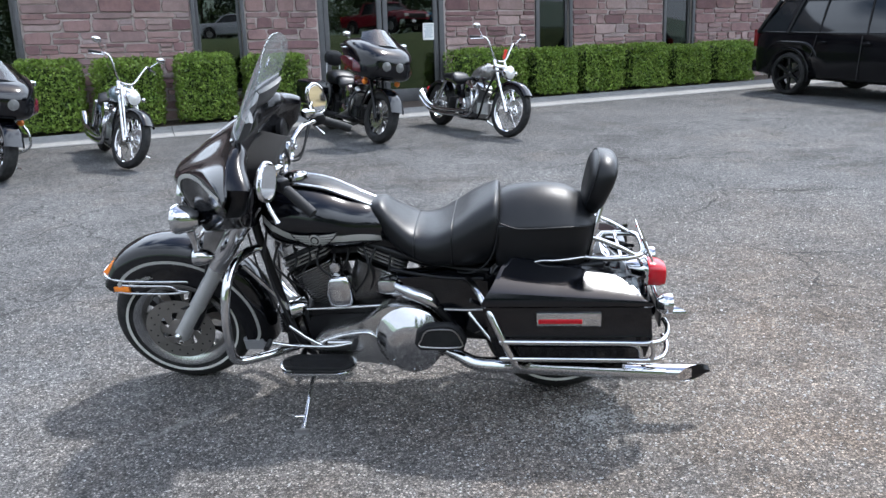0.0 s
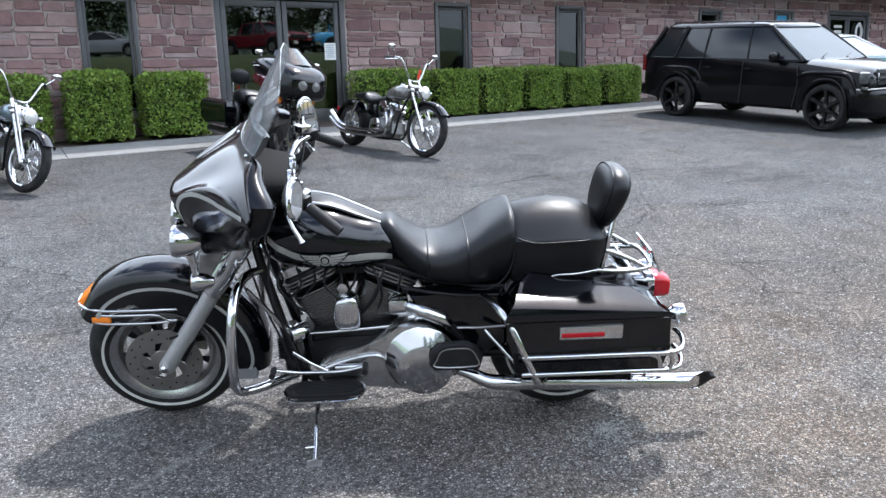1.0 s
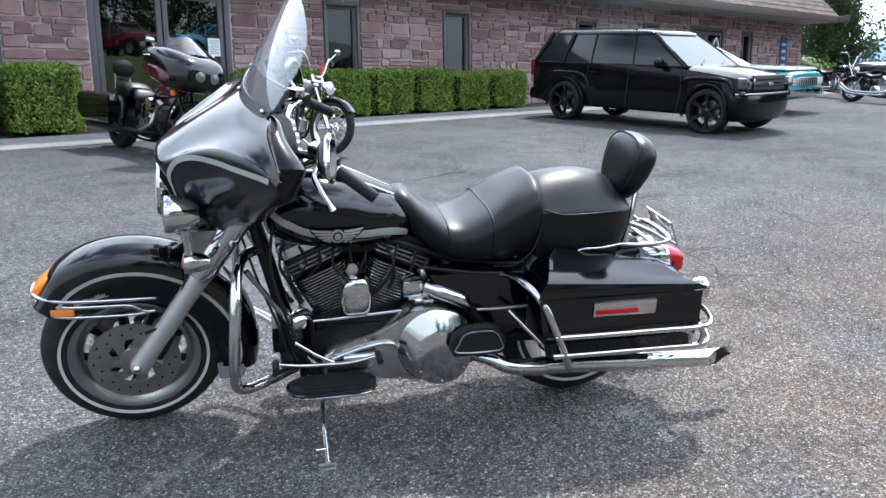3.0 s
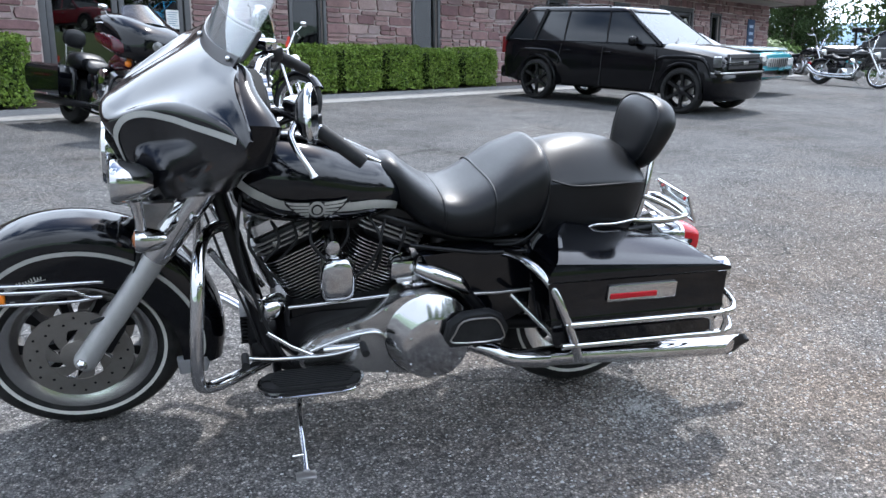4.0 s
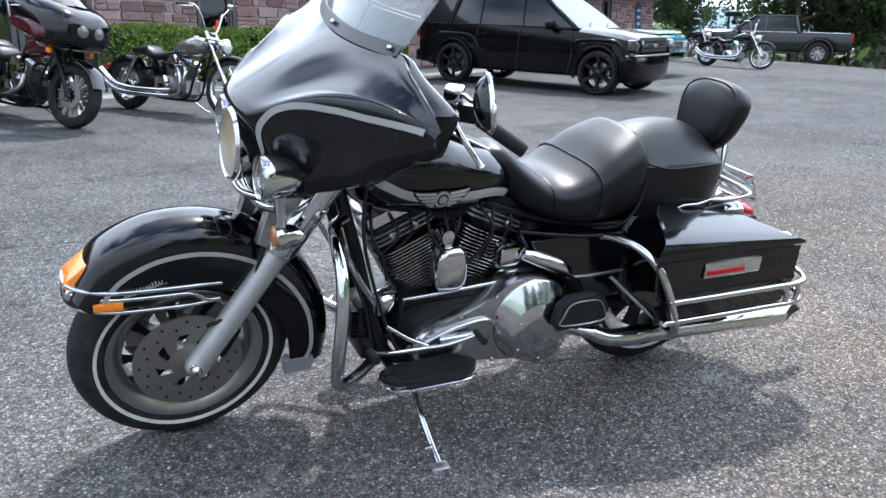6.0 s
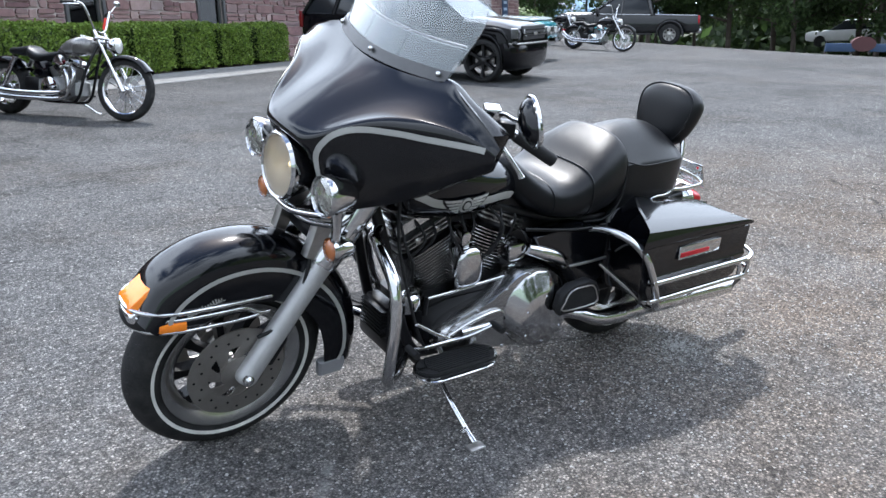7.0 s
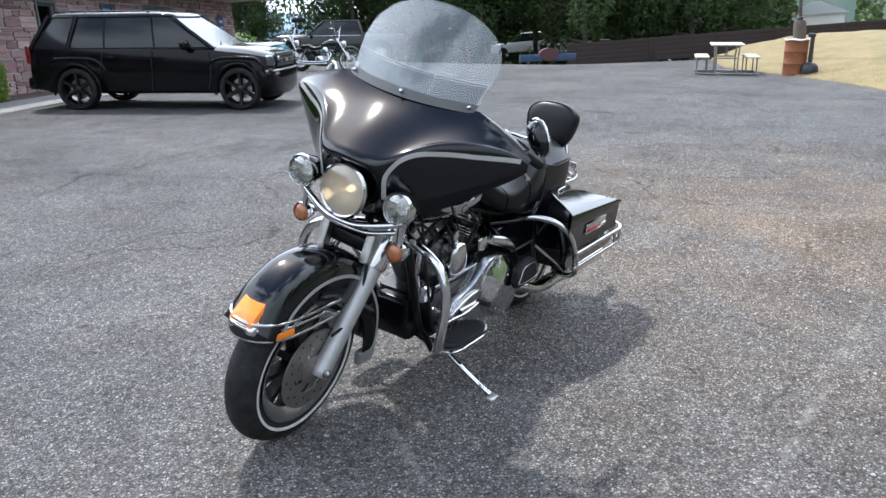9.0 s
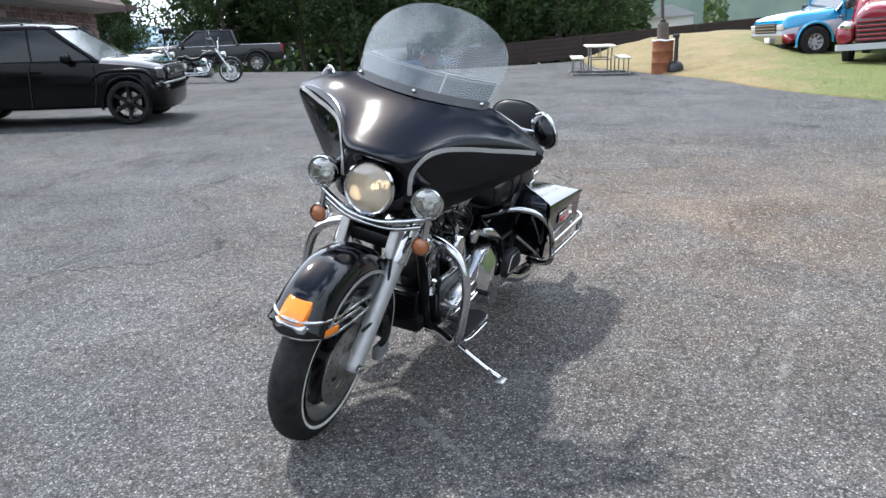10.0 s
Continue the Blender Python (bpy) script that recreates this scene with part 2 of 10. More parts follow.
def asphalt():
    m = bpy.data.materials.new("weathered_asphalt")
    m.use_nodes = True
    n, l = m.node_tree.nodes, m.node_tree.links
    b = n["Principled BSDF"]
    co = n.new("ShaderNodeTexCoord")
    where = co.outputs["Object"]

    def vor(scale, feature="F1"):
        v = n.new("ShaderNodeTexVoronoi")
        v.feature = feature
        v.inputs["Scale"].default_value = scale
        l.new(where, v.inputs["Vector"])
        return v

    def noi(scale, detail=5.0, rough=0.6):
        v = n.new("ShaderNodeTexNoise")
        v.inputs["Scale"].default_value = scale
        v.inputs["Detail"].default_value = detail
        v.inputs["Roughness"].default_value = rough
        l.new(where, v.inputs["Vector"])
        return v

    def ramp(src, stops):
        r = n.new("ShaderNodeValToRGB")
        while len(r.color_ramp.elements) < len(stops):
            r.color_ramp.elements.new(0.5)
        for e, (p, c) in zip(r.color_ramp.elements, stops):
            e.position = p
            e.color = (*c, 1) if isinstance(c, tuple) else (c, c, c, 1)
        l.new(src, r.inputs["Fac"])
        return r.outputs["Color"]

    def mix(f, a, bb, mode="MIX"):
        x = n.new("ShaderNodeMix")
        x.data_type = "RGBA"
        x.blend_type = mode
        for sock, val in (("Factor", f), ("A", a), ("B", bb)):
            if isinstance(val, (int, float)):
                x.inputs[sock].default_value = val
            elif isinstance(val, tuple):
                x.inputs[sock].default_value = (*val, 1)
            else:
                l.new(val, x.inputs[sock])
        return x.outputs["Result"]

    # every chip of stone has its own tone; tar lies between the chips
    chips = vor(125.0)
    small = vor(270.0)
    sep = n.new("ShaderNodeSeparateColor")
    l.new(chips.outputs["Color"], sep.inputs["Color"])
    sep2 = n.new("ShaderNodeSeparateColor")
    l.new(small.outputs["Color"], sep2.inputs["Color"])
    tone = ramp(sep.outputs["Red"], [(0.0, (0.060, 0.061, 0.064)), (0.5, (0.130, 0.131, 0.134)), (0.80, (0.205, 0.205, 0.202)), (0.92, (0.31, 0.306, 0.298)), (1.0, (0.56, 0.55, 0.535))])
    tone2 = ramp(sep2.outputs["Green"], [(0.0, (0.060, 0.061, 0.064)), (0.7, (0.15, 0.15, 0.152)), (1.0, (0.36, 0.355, 0.345))])
    base = mix(0.36, tone, tone2)
    gaps = ramp(chips.outputs["Distance"], [(0.22, 1.0), (0.72, 0.45)])
    base = mix(1.0, base, gaps, "MULTIPLY")
    # clusters of chips and pits that still tell further off
    clump = ramp(noi(30.0, 4.0, 0.75).outputs["Fac"], [(0.34, 0.60), (0.50, 1.02), (0.68, 1.46)])
    base = mix(1.0, base, clump, "MULTIPLY")
    pits = ramp(noi(11.0, 5.0, 0.8).outputs["Fac"], [(0.30, 0.62), (0.42, 1.0)])
    base = mix(1.0, base, pits, "MULTIPLY")
    wide = ramp(noi(0.35, 4.0).outputs["Fac"], [(0.3, 0.70), (0.7, 1.10)])
    base = mix(1.0, base, wide, "MULTIPLY")
    patch = ramp(noi(1.9, 6.0, 0.7).outputs["Fac"], [(0.33, 0.80), (0.62, 1.12)])
    base = mix(1.0, base, patch, "MULTIPLY")
    # darker stained patches, drawn out along the lot
    st_map = n.new("ShaderNodeMapping")
    st_map.inputs["Scale"].default_value = (0.55, 1.25, 1.0)
    l.new(where, st_map.inputs["Vector"])
    st = noi(0.75, 8.0, 0.68)
    l.new(st_map.outputs["Vector"], st.inputs["Vector"])
    stain = ramp(st.outputs["Fac"], [(0.30, 0.62), (0.44, 1.0)])
    base = mix(1.0, base, stain, "MULTIPLY")
    # brownish grit and pale scuffs
    grit = ramp(noi(0.8, 7.0, 0.75).outputs["Fac"], [(0.50, 0.0), (0.68, 0.45)])
    warm = mix(1.0, base, (1.16, 0.99, 0.84), "MULTIPLY")
    base = mix(grit, base, warm)
    # gritty brown wash where water has carried dirt
    far_off = n.new("ShaderNodeVectorMath")
    far_off.operation = "DISTANCE"
    far_off.inputs[1].default_value = (2.9, 1.9, -0.15)
    l.new(where, far_off.inputs[0])
    wash = n.new("ShaderNodeMapRange")
    wash.inputs["From Min"].default_value = 0.6
    wash.inputs["From Max"].default_value = 5.2
    wash.inputs["To Min"].default_value = 0.95
    wash.inputs["To Max"].default_value = 0.0
    l.new(far_off.outputs["Value"], wash.inputs["Value"])
    ragged = ramp(noi(1.1, 6.0, 0.7).outputs["Fac"], [(0.30, 0.25), (0.55, 1.0)])
    wash2 = mix(1.0, wash.outputs["Result"], ragged, "MULTIPLY")
    base = mix(wash2, base, mix(1.0, base, (1.25, 1.0, 0.78), "MULTIPLY"))
    scuff = ramp(noi(1.3, 9.0, 0.8).outputs["Fac"], [(0.66, 0.0), (0.76, 0.55)])
    base = mix(scuff, base, (0.22, 0.215, 0.205))
    # pale scraped lines left beside the motorcycle
    for px, py, turn, long, thin in ((0.30, 1.72, -8.5, 1.50, 0.030), (-1.13, 3.06, 48.0, 0.36, 0.035)):
        mp = n.new("ShaderNodeMapping")
        mp.vector_type = "TEXTURE"
        mp.inputs["Location"].default_value = (px, py, 0.0)
        mp.inputs["Rotation"].default_value = (0.0, 0.0, radians(turn))
        mp.inputs["Scale"].default_value = (long, thin, 1.0)
        l.new(where, mp.inputs["Vector"])
        sp = n.new("ShaderNodeSeparateXYZ")
        l.new(mp.outputs["Vector"], sp.inputs["Vector"])
        flat = n.new("ShaderNodeCombineXYZ")
        l.new(sp.outputs["X"], flat.inputs["X"])
        l.new(sp.outputs["Y"], flat.inputs["Y"])
        ln = n.new("ShaderNodeVectorMath")
        ln.operation = "LENGTH"
        l.new(flat.outputs["Vector"], ln.inputs[0])
        inside = ramp(ln.outputs["Value"], [(0.45, 1.0), (0.95, 0.0)])
        broken = ramp(noi(9.0, 8.0, 0.8).outputs["Fac"], [(0.46, 0.0), (0.60, 0.36)])
        base = mix(mix(1.0, inside, broken, "MULTIPLY"), base, (0.30, 0.295, 0.285))
    # hairline cracks
    wn2 = noi(1.2, 4.0)
    addv = n.new("ShaderNodeVectorMath")
    addv.operation = "MULTIPLY_ADD"
    l.new(wn2.outputs["Color"], addv.inputs[0])
    addv.inputs[1].default_value = (0.9, 0.9, 0.0)
    l.new(where, addv.inputs[2])
    cr = n.new("ShaderNodeTexVoronoi")
    cr.feature = "DISTANCE_TO_EDGE"
    cr.inputs["Scale"].default_value = 0.75
    l.new(addv.outputs["Vector"], cr.inputs["Vector"])
    crack = ramp(cr.outputs["Distance"], [(0.0, 1.0), (0.011, 0.0)])
    keep = ramp(noi(0.5, 3.0).outputs["Fac"], [(0.46, 0.0), (0.56, 0.85)])
    crack2 = mix(1.0, crack, keep, "MULTIPLY")
    base = mix(crack2, base, (0.02, 0.02, 0.02))
    # tone fades with distance from a point by the motorcycle: paler near, darker far
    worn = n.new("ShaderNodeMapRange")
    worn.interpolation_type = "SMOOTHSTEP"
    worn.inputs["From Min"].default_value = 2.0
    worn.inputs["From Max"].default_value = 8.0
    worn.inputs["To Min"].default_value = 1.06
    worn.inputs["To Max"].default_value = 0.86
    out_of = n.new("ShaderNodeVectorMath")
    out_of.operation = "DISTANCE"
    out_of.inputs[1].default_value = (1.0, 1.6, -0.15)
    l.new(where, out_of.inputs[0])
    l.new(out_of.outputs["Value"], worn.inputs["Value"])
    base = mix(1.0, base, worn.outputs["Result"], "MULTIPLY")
    l.new(base, b.inputs["Base Color"])
    b.inputs["Roughness"].default_value = 0.85
    b.inputs["Specular IOR Level"].default_value = 0.12
    h = mix(0.5, chips.outputs["Distance"], small.outputs["Distance"])
    bu = n.new("ShaderNodeBump")
    bu.invert = True
    bu.inputs["Strength"].default_value = 1.0
    bu.inputs["Distance"].default_value = 0.008
    l.new(h, bu.inputs["Height"])
    l.new(bu.outputs["Normal"], b.inputs["Normal"])
    return m


M_ASPHALT = asphalt()


# ---- mesh tools ----
class Shape:
    """Vertices and faces of one mesh, gathered from simple solids."""

    def __init__(self):
        self.v, self.f = [], []

    def add(self, verts, faces, m=None):
        k = len(self.v)
        self.v += [tuple(m @ Vector(p)) if m is not None else tuple(p) for p in verts]
        self.f += [tuple(i + k for i in f) for f in faces]
        return self

    def box(self, c, s, m=None, bevel=0.0):
        if bevel <= 0:
            x, y, z = (a / 2 for a in s)
            vs = [(c[0] + i * x, c[1] + j * y, c[2] + k * z) for i in (-1, 1) for j in (-1, 1) for k in (-1, 1)]
            return self.add(vs, [(0, 1, 3, 2), (4, 6, 7, 5), (0, 4, 5, 1), (2, 3, 7, 6), (0, 2, 6, 4), (1, 5, 7, 3)], m)
        bm = bmesh.new()
        bmesh.ops.create_cube(bm, size=1.0)
        for v in bm.verts:
            v.co = Vector((v.co.x * s[0] + c[0], v.co.y * s[1] + c[1], v.co.z * s[2] + c[2]))
        bmesh.ops.bevel(bm, geom=bm.edges[:], offset=bevel, segments=2, profile=0.5, affect="EDGES")
        bm.verts.index_update()
        self.add([v.co[:] for v in bm.verts], [tuple(v.index for v in f.verts) for f in bm.faces], m)
        bm.free()
        return self

    def loft(self, rings, cap=True, close=False, m=None):
        """Skin over rings of equal count (each ring closed)."""
        k = len(rings[0])
        vs = [p for r in rings for p in r]
        fs = []
        last = len(rings) if close else len(rings) - 1
        for i in range(last):
            a, b = i * k, ((i + 1) % len(rings)) * k
            for j in range(k):
                j2 = (j + 1) % k
                fs.append((a + j, a + j2, b + j2, b + j))
        if cap and not close:
            fs.append(tuple(range(k - 1, -1, -1)))
            fs.append(tuple(range((len(rings) - 1) * k, len(rings) * k)))
        return self.add(vs, fs, m)

    def sheet(self, rows, m=None, thick=0.0):
        """A surface over open rows of points; thick gives it a back side along the vertex normals."""
        bm = bmesh.new()
        grid = [[bm.verts.new(p) for p in r] for r in rows]
        for a, b in zip(grid, grid[1:]):
            for j in range(len(a) - 1):
                bm.faces.new((a[j], a[j + 1], b[j + 1], b[j]))
        bm.normal_update()
        if thick:
            bmesh.ops.solidify(bm, geom=bm.faces[:], thickness=thick)
        bm.verts.index_update()
        self.add([v.co[:] for v in bm.verts], [tuple(v.index for v in f.verts) for f in bm.faces], m)
        bm.free()
        return self

    def tube(self, pts, r, seg=10, cap=True, close=False, smooth=4, m=None):
        """A pipe along points, its bends rounded; r is a number or one per point."""
        pts = [Vector(p) for p in pts]
        rs = list(r) if isinstance(r, (list, tuple)) else [r] * len(pts)
        if smooth > 1 and len(pts) > 2:
            pts, rs = curve(pts, rs, smooth, close)
        rings = []
        n0 = None
        for i, p in enumerate(pts):
            if close:
                d = pts[(i + 1) % len(pts)] - pts[i - 1]
            else:
                d = pts[min(i + 1, len(pts) - 1)] - pts[max(i - 1, 0)]
            d.normalize()
            if n0 is None:
                n0 = d.orthogonal().normalized()
            n0 = (n0 - d * n0.dot(d)).normalized()
            b0 = d.cross(n0)
            rings.append([tuple(p + (n0 * math.cos(a) + b0 * math.sin(a)) * rs[i]) for a in (2 * math.pi * j / seg for j in range(seg))])
        return self.loft(rings, cap, close, m)

    def lathe(self, prof, seg=32, m=None, axis="z", close=False):
        """Turn (radius, height) pairs round an axis."""
        rings = []
        for r, h in prof:
            ring = []
            for j in range(seg):
                a = 2 * math.pi * j / seg
                x, y = r * math.cos(a), r * math.sin(a)
                ring.append({"z": (x, y, h), "y": (x, h, -y), "x": (h, x, y)}[axis])
            rings.append(ring)
        return self.loft(rings, cap=not close and True, close=close, m=m)

    def ball(self, c, r, seg=14, m=None):
        rx, ry, rz = r if isinstance(r, (list, tuple)) else (r, r, r)
        rings = []
        half = seg // 2
        for i in range(half + 1):
            t = math.pi * (0.02 + 0.96 * i / half)
            rings.append([(c[0] + rx * math.sin(t) * math.cos(2 * math.pi * j / seg), c[1] + ry * math.sin(t) * math.sin(2 * math.pi * j / seg), c[2] + rz * math.cos(t)) for j in range(seg)])
        return self.loft(rings, m=m)

    def prism(self, outline, axis, a, b, m=None, bevel=0.0):
        """Push a closed outline of pairs along an axis from a to b."""
        def put(p, h):
            return {"x": (h, p[0], p[1]), "y": (p[0], h, p[1]), "z": (p[0], p[1], h)}[axis]
        if bevel <= 0:
            return self.loft([[put(p, a) for p in outline], [put(p, b) for p in outline]], m=m)
        c = (sum(p[0] for p in outline) / len(outline), sum(p[1] for p in outline) / len(outline))
        ext = max(max(abs(p[0] - c[0]), abs(p[1] - c[1])) for p in outline)
        k = 1 - bevel / ext
        inner = [(c[0] + (p[0] - c[0]) * k, c[1] + (p[1] - c[1]) * k) for p in outline]
        s = bevel if b > a else -bevel
        return self.loft([[put(p, a) for p in inner], [put(p, a + s) for p in outline], [put(p, b - s) for p in outline], [put(p, b) for p in inner]], m=m)


def curve(pts, rs, steps, close=False):
    """Catmull-Rom through the points, with a value carried along."""
    n = len(pts)
    outp, outr = [], []
    for i in range(n if close else n - 1):
        p0 = pts[(i - 1) % n] if close or i > 0 else pts[0]
        p1, p2 = pts[i], pts[(i + 1) % n]
        p3 = pts[(i + 2) % n] if close or i + 2 < n else p2
        for k in range(steps):
            t = k / steps
            outp.append(0.5 * ((2 * p1) + (p2 - p0) * t + (2 * p0 - 5 * p1 + 4 * p2 - p3) * t * t + (3 * p1 - p0 - 3 * p2 + p3) * t ** 3))
            outr.append(rs[i] + (rs[(i + 1) % n] - rs[i]) * t)
    if not close:
        outp.append(pts[-1])
        outr.append(rs[-1])
    return outp, outr


def bezier_rows(rows, steps):
    """Smooth a stack of rings lengthwise, so a few stations give a flowing body."""
    cols = [curve([Vector(r[j]) for r in rows], [0.0] * len(rows), steps)[0] for j in range(len(rows[0]))]
    return [[tuple(c[i]) for c in cols] for i in range(len(cols[0]))]


def oval(cx, cy, cz, ry, rz, n=24, power=2.4, flat=None):
    """A super-ellipse ring in the plane across x."""
    ring = []
    for j in range(n):
        a = 2 * math.pi * j / n
        ca, sa = math.cos(a), math.sin(a)
        y = math.copysign(abs(ca) ** (2 / power), ca) * ry
        z = math.copysign(abs(sa) ** (2 / power), sa) * rz
        ring.append((cx, cy + y, cz + z))
    return ring


def part(name, shape, mat, parent=None, label="", smooth=True, angle=38, m=None):
    me = bpy.data.meshes.new(name)
    me.from_pydata(shape.v, [], shape.f)
    me.validate()
    bm = bmesh.new()
    bm.from_mesh(me)
    bmesh.ops.recalc_face_normals(bm, faces=bm.faces[:])
    bm.to_mesh(me)
    bm.free()
    if smooth:
        me.shade_smooth()
        me.set_sharp_from_angle(angle=radians(angle))
    me.materials.append(mat)
    ob = new(name, me)
    ob.parent = parent
    if m is not None:
        ob.matrix_basis = m
    if label:
        ob["label"] = label
    return ob


def thing(name, m, label, category, group="", kind=""):
    e = new(name)
    e.empty_display_size = 0.2
    e.matrix_basis = m
    return tagged(e, label, category, group, kind)


def ground_z(x, y):
    """The lot rises gently towards the building."""
    return 0.0755 * y - 0.285


def on_ground(x, y, yaw=0.0):
    """Stands on the lot at (x, y), following its slope, heading yaw."""
    tilt = Matrix.Rotation(math.atan(0.0755), 4, "X")
    return Matrix.Translation((x, y, ground_z(x, y))) @ tilt @ Matrix.Rotation(radians(yaw), 4, "Z")

# ---- ground ----
def lot_sheet():
    """One sheet to the horizon: the sloping lot, falling away behind its far edge."""
    s = Shape()
    xs = [-900, -200, -60, -30] + [-16 + 2 * i for i in range(29)] + [50, 70, 120, 300, 900]
    ys = [-900, -200, -70, -40, -24, -14, -8, -4, 0, 3, 6, 9, 12, 15, 18, 22, 28, 36, 60, 120, 300, 900]
    rows = []
    for y in ys:
        row = []
        for x in xs:
            yy = max(-14.0, min(y, 30.0))
            z = ground_z(x, yy)
            side_fall = min(max((y - 5.0) / 8.0, 0.0), 1.0)
            z -= 0.06 * min(max(0.0, x - 21.0), 42.0) * side_fall + (0.05 * min(max(0.0, x - 29.0), 51.0)) * (1.0 - side_fall)
            row.append((x, y, z))
        rows.append(row)
    return s.sheet(rows)


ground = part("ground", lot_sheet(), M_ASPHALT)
tagged(ground, "worn grey asphalt lot with loose stone chips", "ground", kind="structure")

# ---- building frame: x along the wall, y into the building ----
BUILD = Matrix.Translation((-3.8, 11.33, 0)) @ Matrix.Rotation(radians(20.2), 4, "Z")


def lot_at(s, y=0.0):
    return 0.570 + 0.02607 * s + 0.0709 * y


# kerb in cast lengths with thin joints
kerb = thing("kerb", BUILD, "pale flush concrete edging strip along the planting bed", "kerb", kind="structure")
KERB_LEN = 2.4
k_mesh = None
for i in range(-4, 12):
    a = i * KERB_LEN
    s = Shape()
    z0, z1 = lot_at(a), lot_at(a + KERB_LEN)
    prof = [(0.0, -0.2), (0.0, 0.012), (0.02, 0.026), (1.13, 0.026 + 1.13 * 0.0709), (1.15, 0.01 + 1.15 * 0.0709), (1.15, -0.2)]
    s.loft([[(a + 0.006, p, z0 + h) for p, h in prof], [(a + KERB_LEN - 0.006, p, z1 + h) for p, h in prof]])
    part("kerb_stone", s, M_KERB, kerb, smooth=False)

bed = Shape()
bed.sheet([[(-10 + 2 * i, y, lot_at(-10 + 2 * i, y) + 0.01 + 0.012 * math.sin(i * 2.1 + y * 3)) for i in range(19)] for y in (1.14, 1.45, 1.8, 2.15)])
bed_ob = part("planting_bed", bed, M_SOIL, None, m=BUILD)
tagged(bed_ob, "dark mulch planting bed under the hedges", "bed", kind="structure")

# ---- walls ----
WALL_Y, WALL_T = 2.1, 0.30
WALL_X0, WALL_X1 = -10.0, 25.6
# openings: from, to, sill, head, kind
OPENINGS = [(-5.9, -5.2, 1.15, 2.90, "window"), (-2.80, -2.09, 1.15, 2.92, "window"), (0.59, 1.32, 1.15, 2.93, "window"),
            (2.64, 5.00, 0.80, 3.10, "door"), (6.95, 7.62, 1.15, 2.95, "window"), (9.89, 10.53, 1.15, 2.97, "window"),
            (14.16, 14.80, 1.25, 3.01, "window"), (16.87, 17.46, 1.25, 3.05, "window"), (18.96, 20.83, 1.08, 3.17, "door"),
            (21.85, 22.34, 1.25, 3.03, "window")]

wall_front = thing("wall_front", BUILD, "long facade of reddish stone with pale mortar joints", "wall", kind="structure")
backing = Shape()
edge = WALL_X0
for a, b, lo, hi, kind in OPENINGS:
    backing.box(((edge + a) / 2, WALL_Y + WALL_T / 2, 1.8), (a - edge, WALL_T, 3.9))
    backing.box(((a + b) / 2, WALL_Y + WALL_T / 2, (hi + 3.75) / 2), (b - a, WALL_T, 3.75 - hi))
    backing.box(((a + b) / 2, WALL_Y + WALL_T / 2, (lo - 0.15) / 2), (b - a, WALL_T, lo + 0.15))
    edge = b
backing.box(((edge + WALL_X1) / 2, WALL_Y + WALL_T / 2, 1.8), (WALL_X1 - edge, WALL_T, 3.9))
part("mortar", backing, M_MORTAR, wall_front, "pale pinkish mortar bed", smooth=False)

side = Shape()
side.box((WALL_X1 - 0.15, WALL_Y + 6.2, 1.9), (0.3, 8.9, 3.7))
ob = part("wall_east", side, M_MORTAR, None, m=BUILD, smooth=False)
tagged(ob, "end wall of the stone building", "wall", kind="structure")
side = Shape()
side.box((WALL_X0 + 0.15, WALL_Y + 6.2, 1.9), (0.3, 8.9, 3.7))
ob = part("wall_west", side, M_MORTAR, None, m=BUILD, smooth=False)
tagged(ob, "far end wall of the stone building", "wall", kind="structure")
side = Shape()
side.box(((WALL_X0 + WALL_X1) / 2, WALL_Y + 4.5, 1.9), (WALL_X1 - WALL_X0 - 0.62, 0.15, 3.7))
ob = part("wall_back", side, M_ROOM, None, m=BUILD, smooth=False)
tagged(ob, "dim painted wall inside the shop", "wall", kind="structure")
side = Shape()
side.box(((WALL_X0 + WALL_X1) / 2, WALL_Y + 2.36, 0.70), (WALL_X1 - WALL_X0 - 0.62, 4.1, 0.1))
ob = part("floor", side, M_CONCRETE, None, m=BUILD, smooth=False)
tagged(ob, "plain concrete shop floor", "floor", kind="structure")
side = Shape()
side.box(((WALL_X0 + WALL_X1) / 2, WALL_Y + 2.36, 3.45), (WALL_X1 - WALL_X0 - 0.62, 4.1, 0.1))
ob = part("ceiling", side, M_SOFFIT, None, m=BUILD, smooth=False)
tagged(ob, "plain pale shop ceiling", "ceiling", kind="structure")


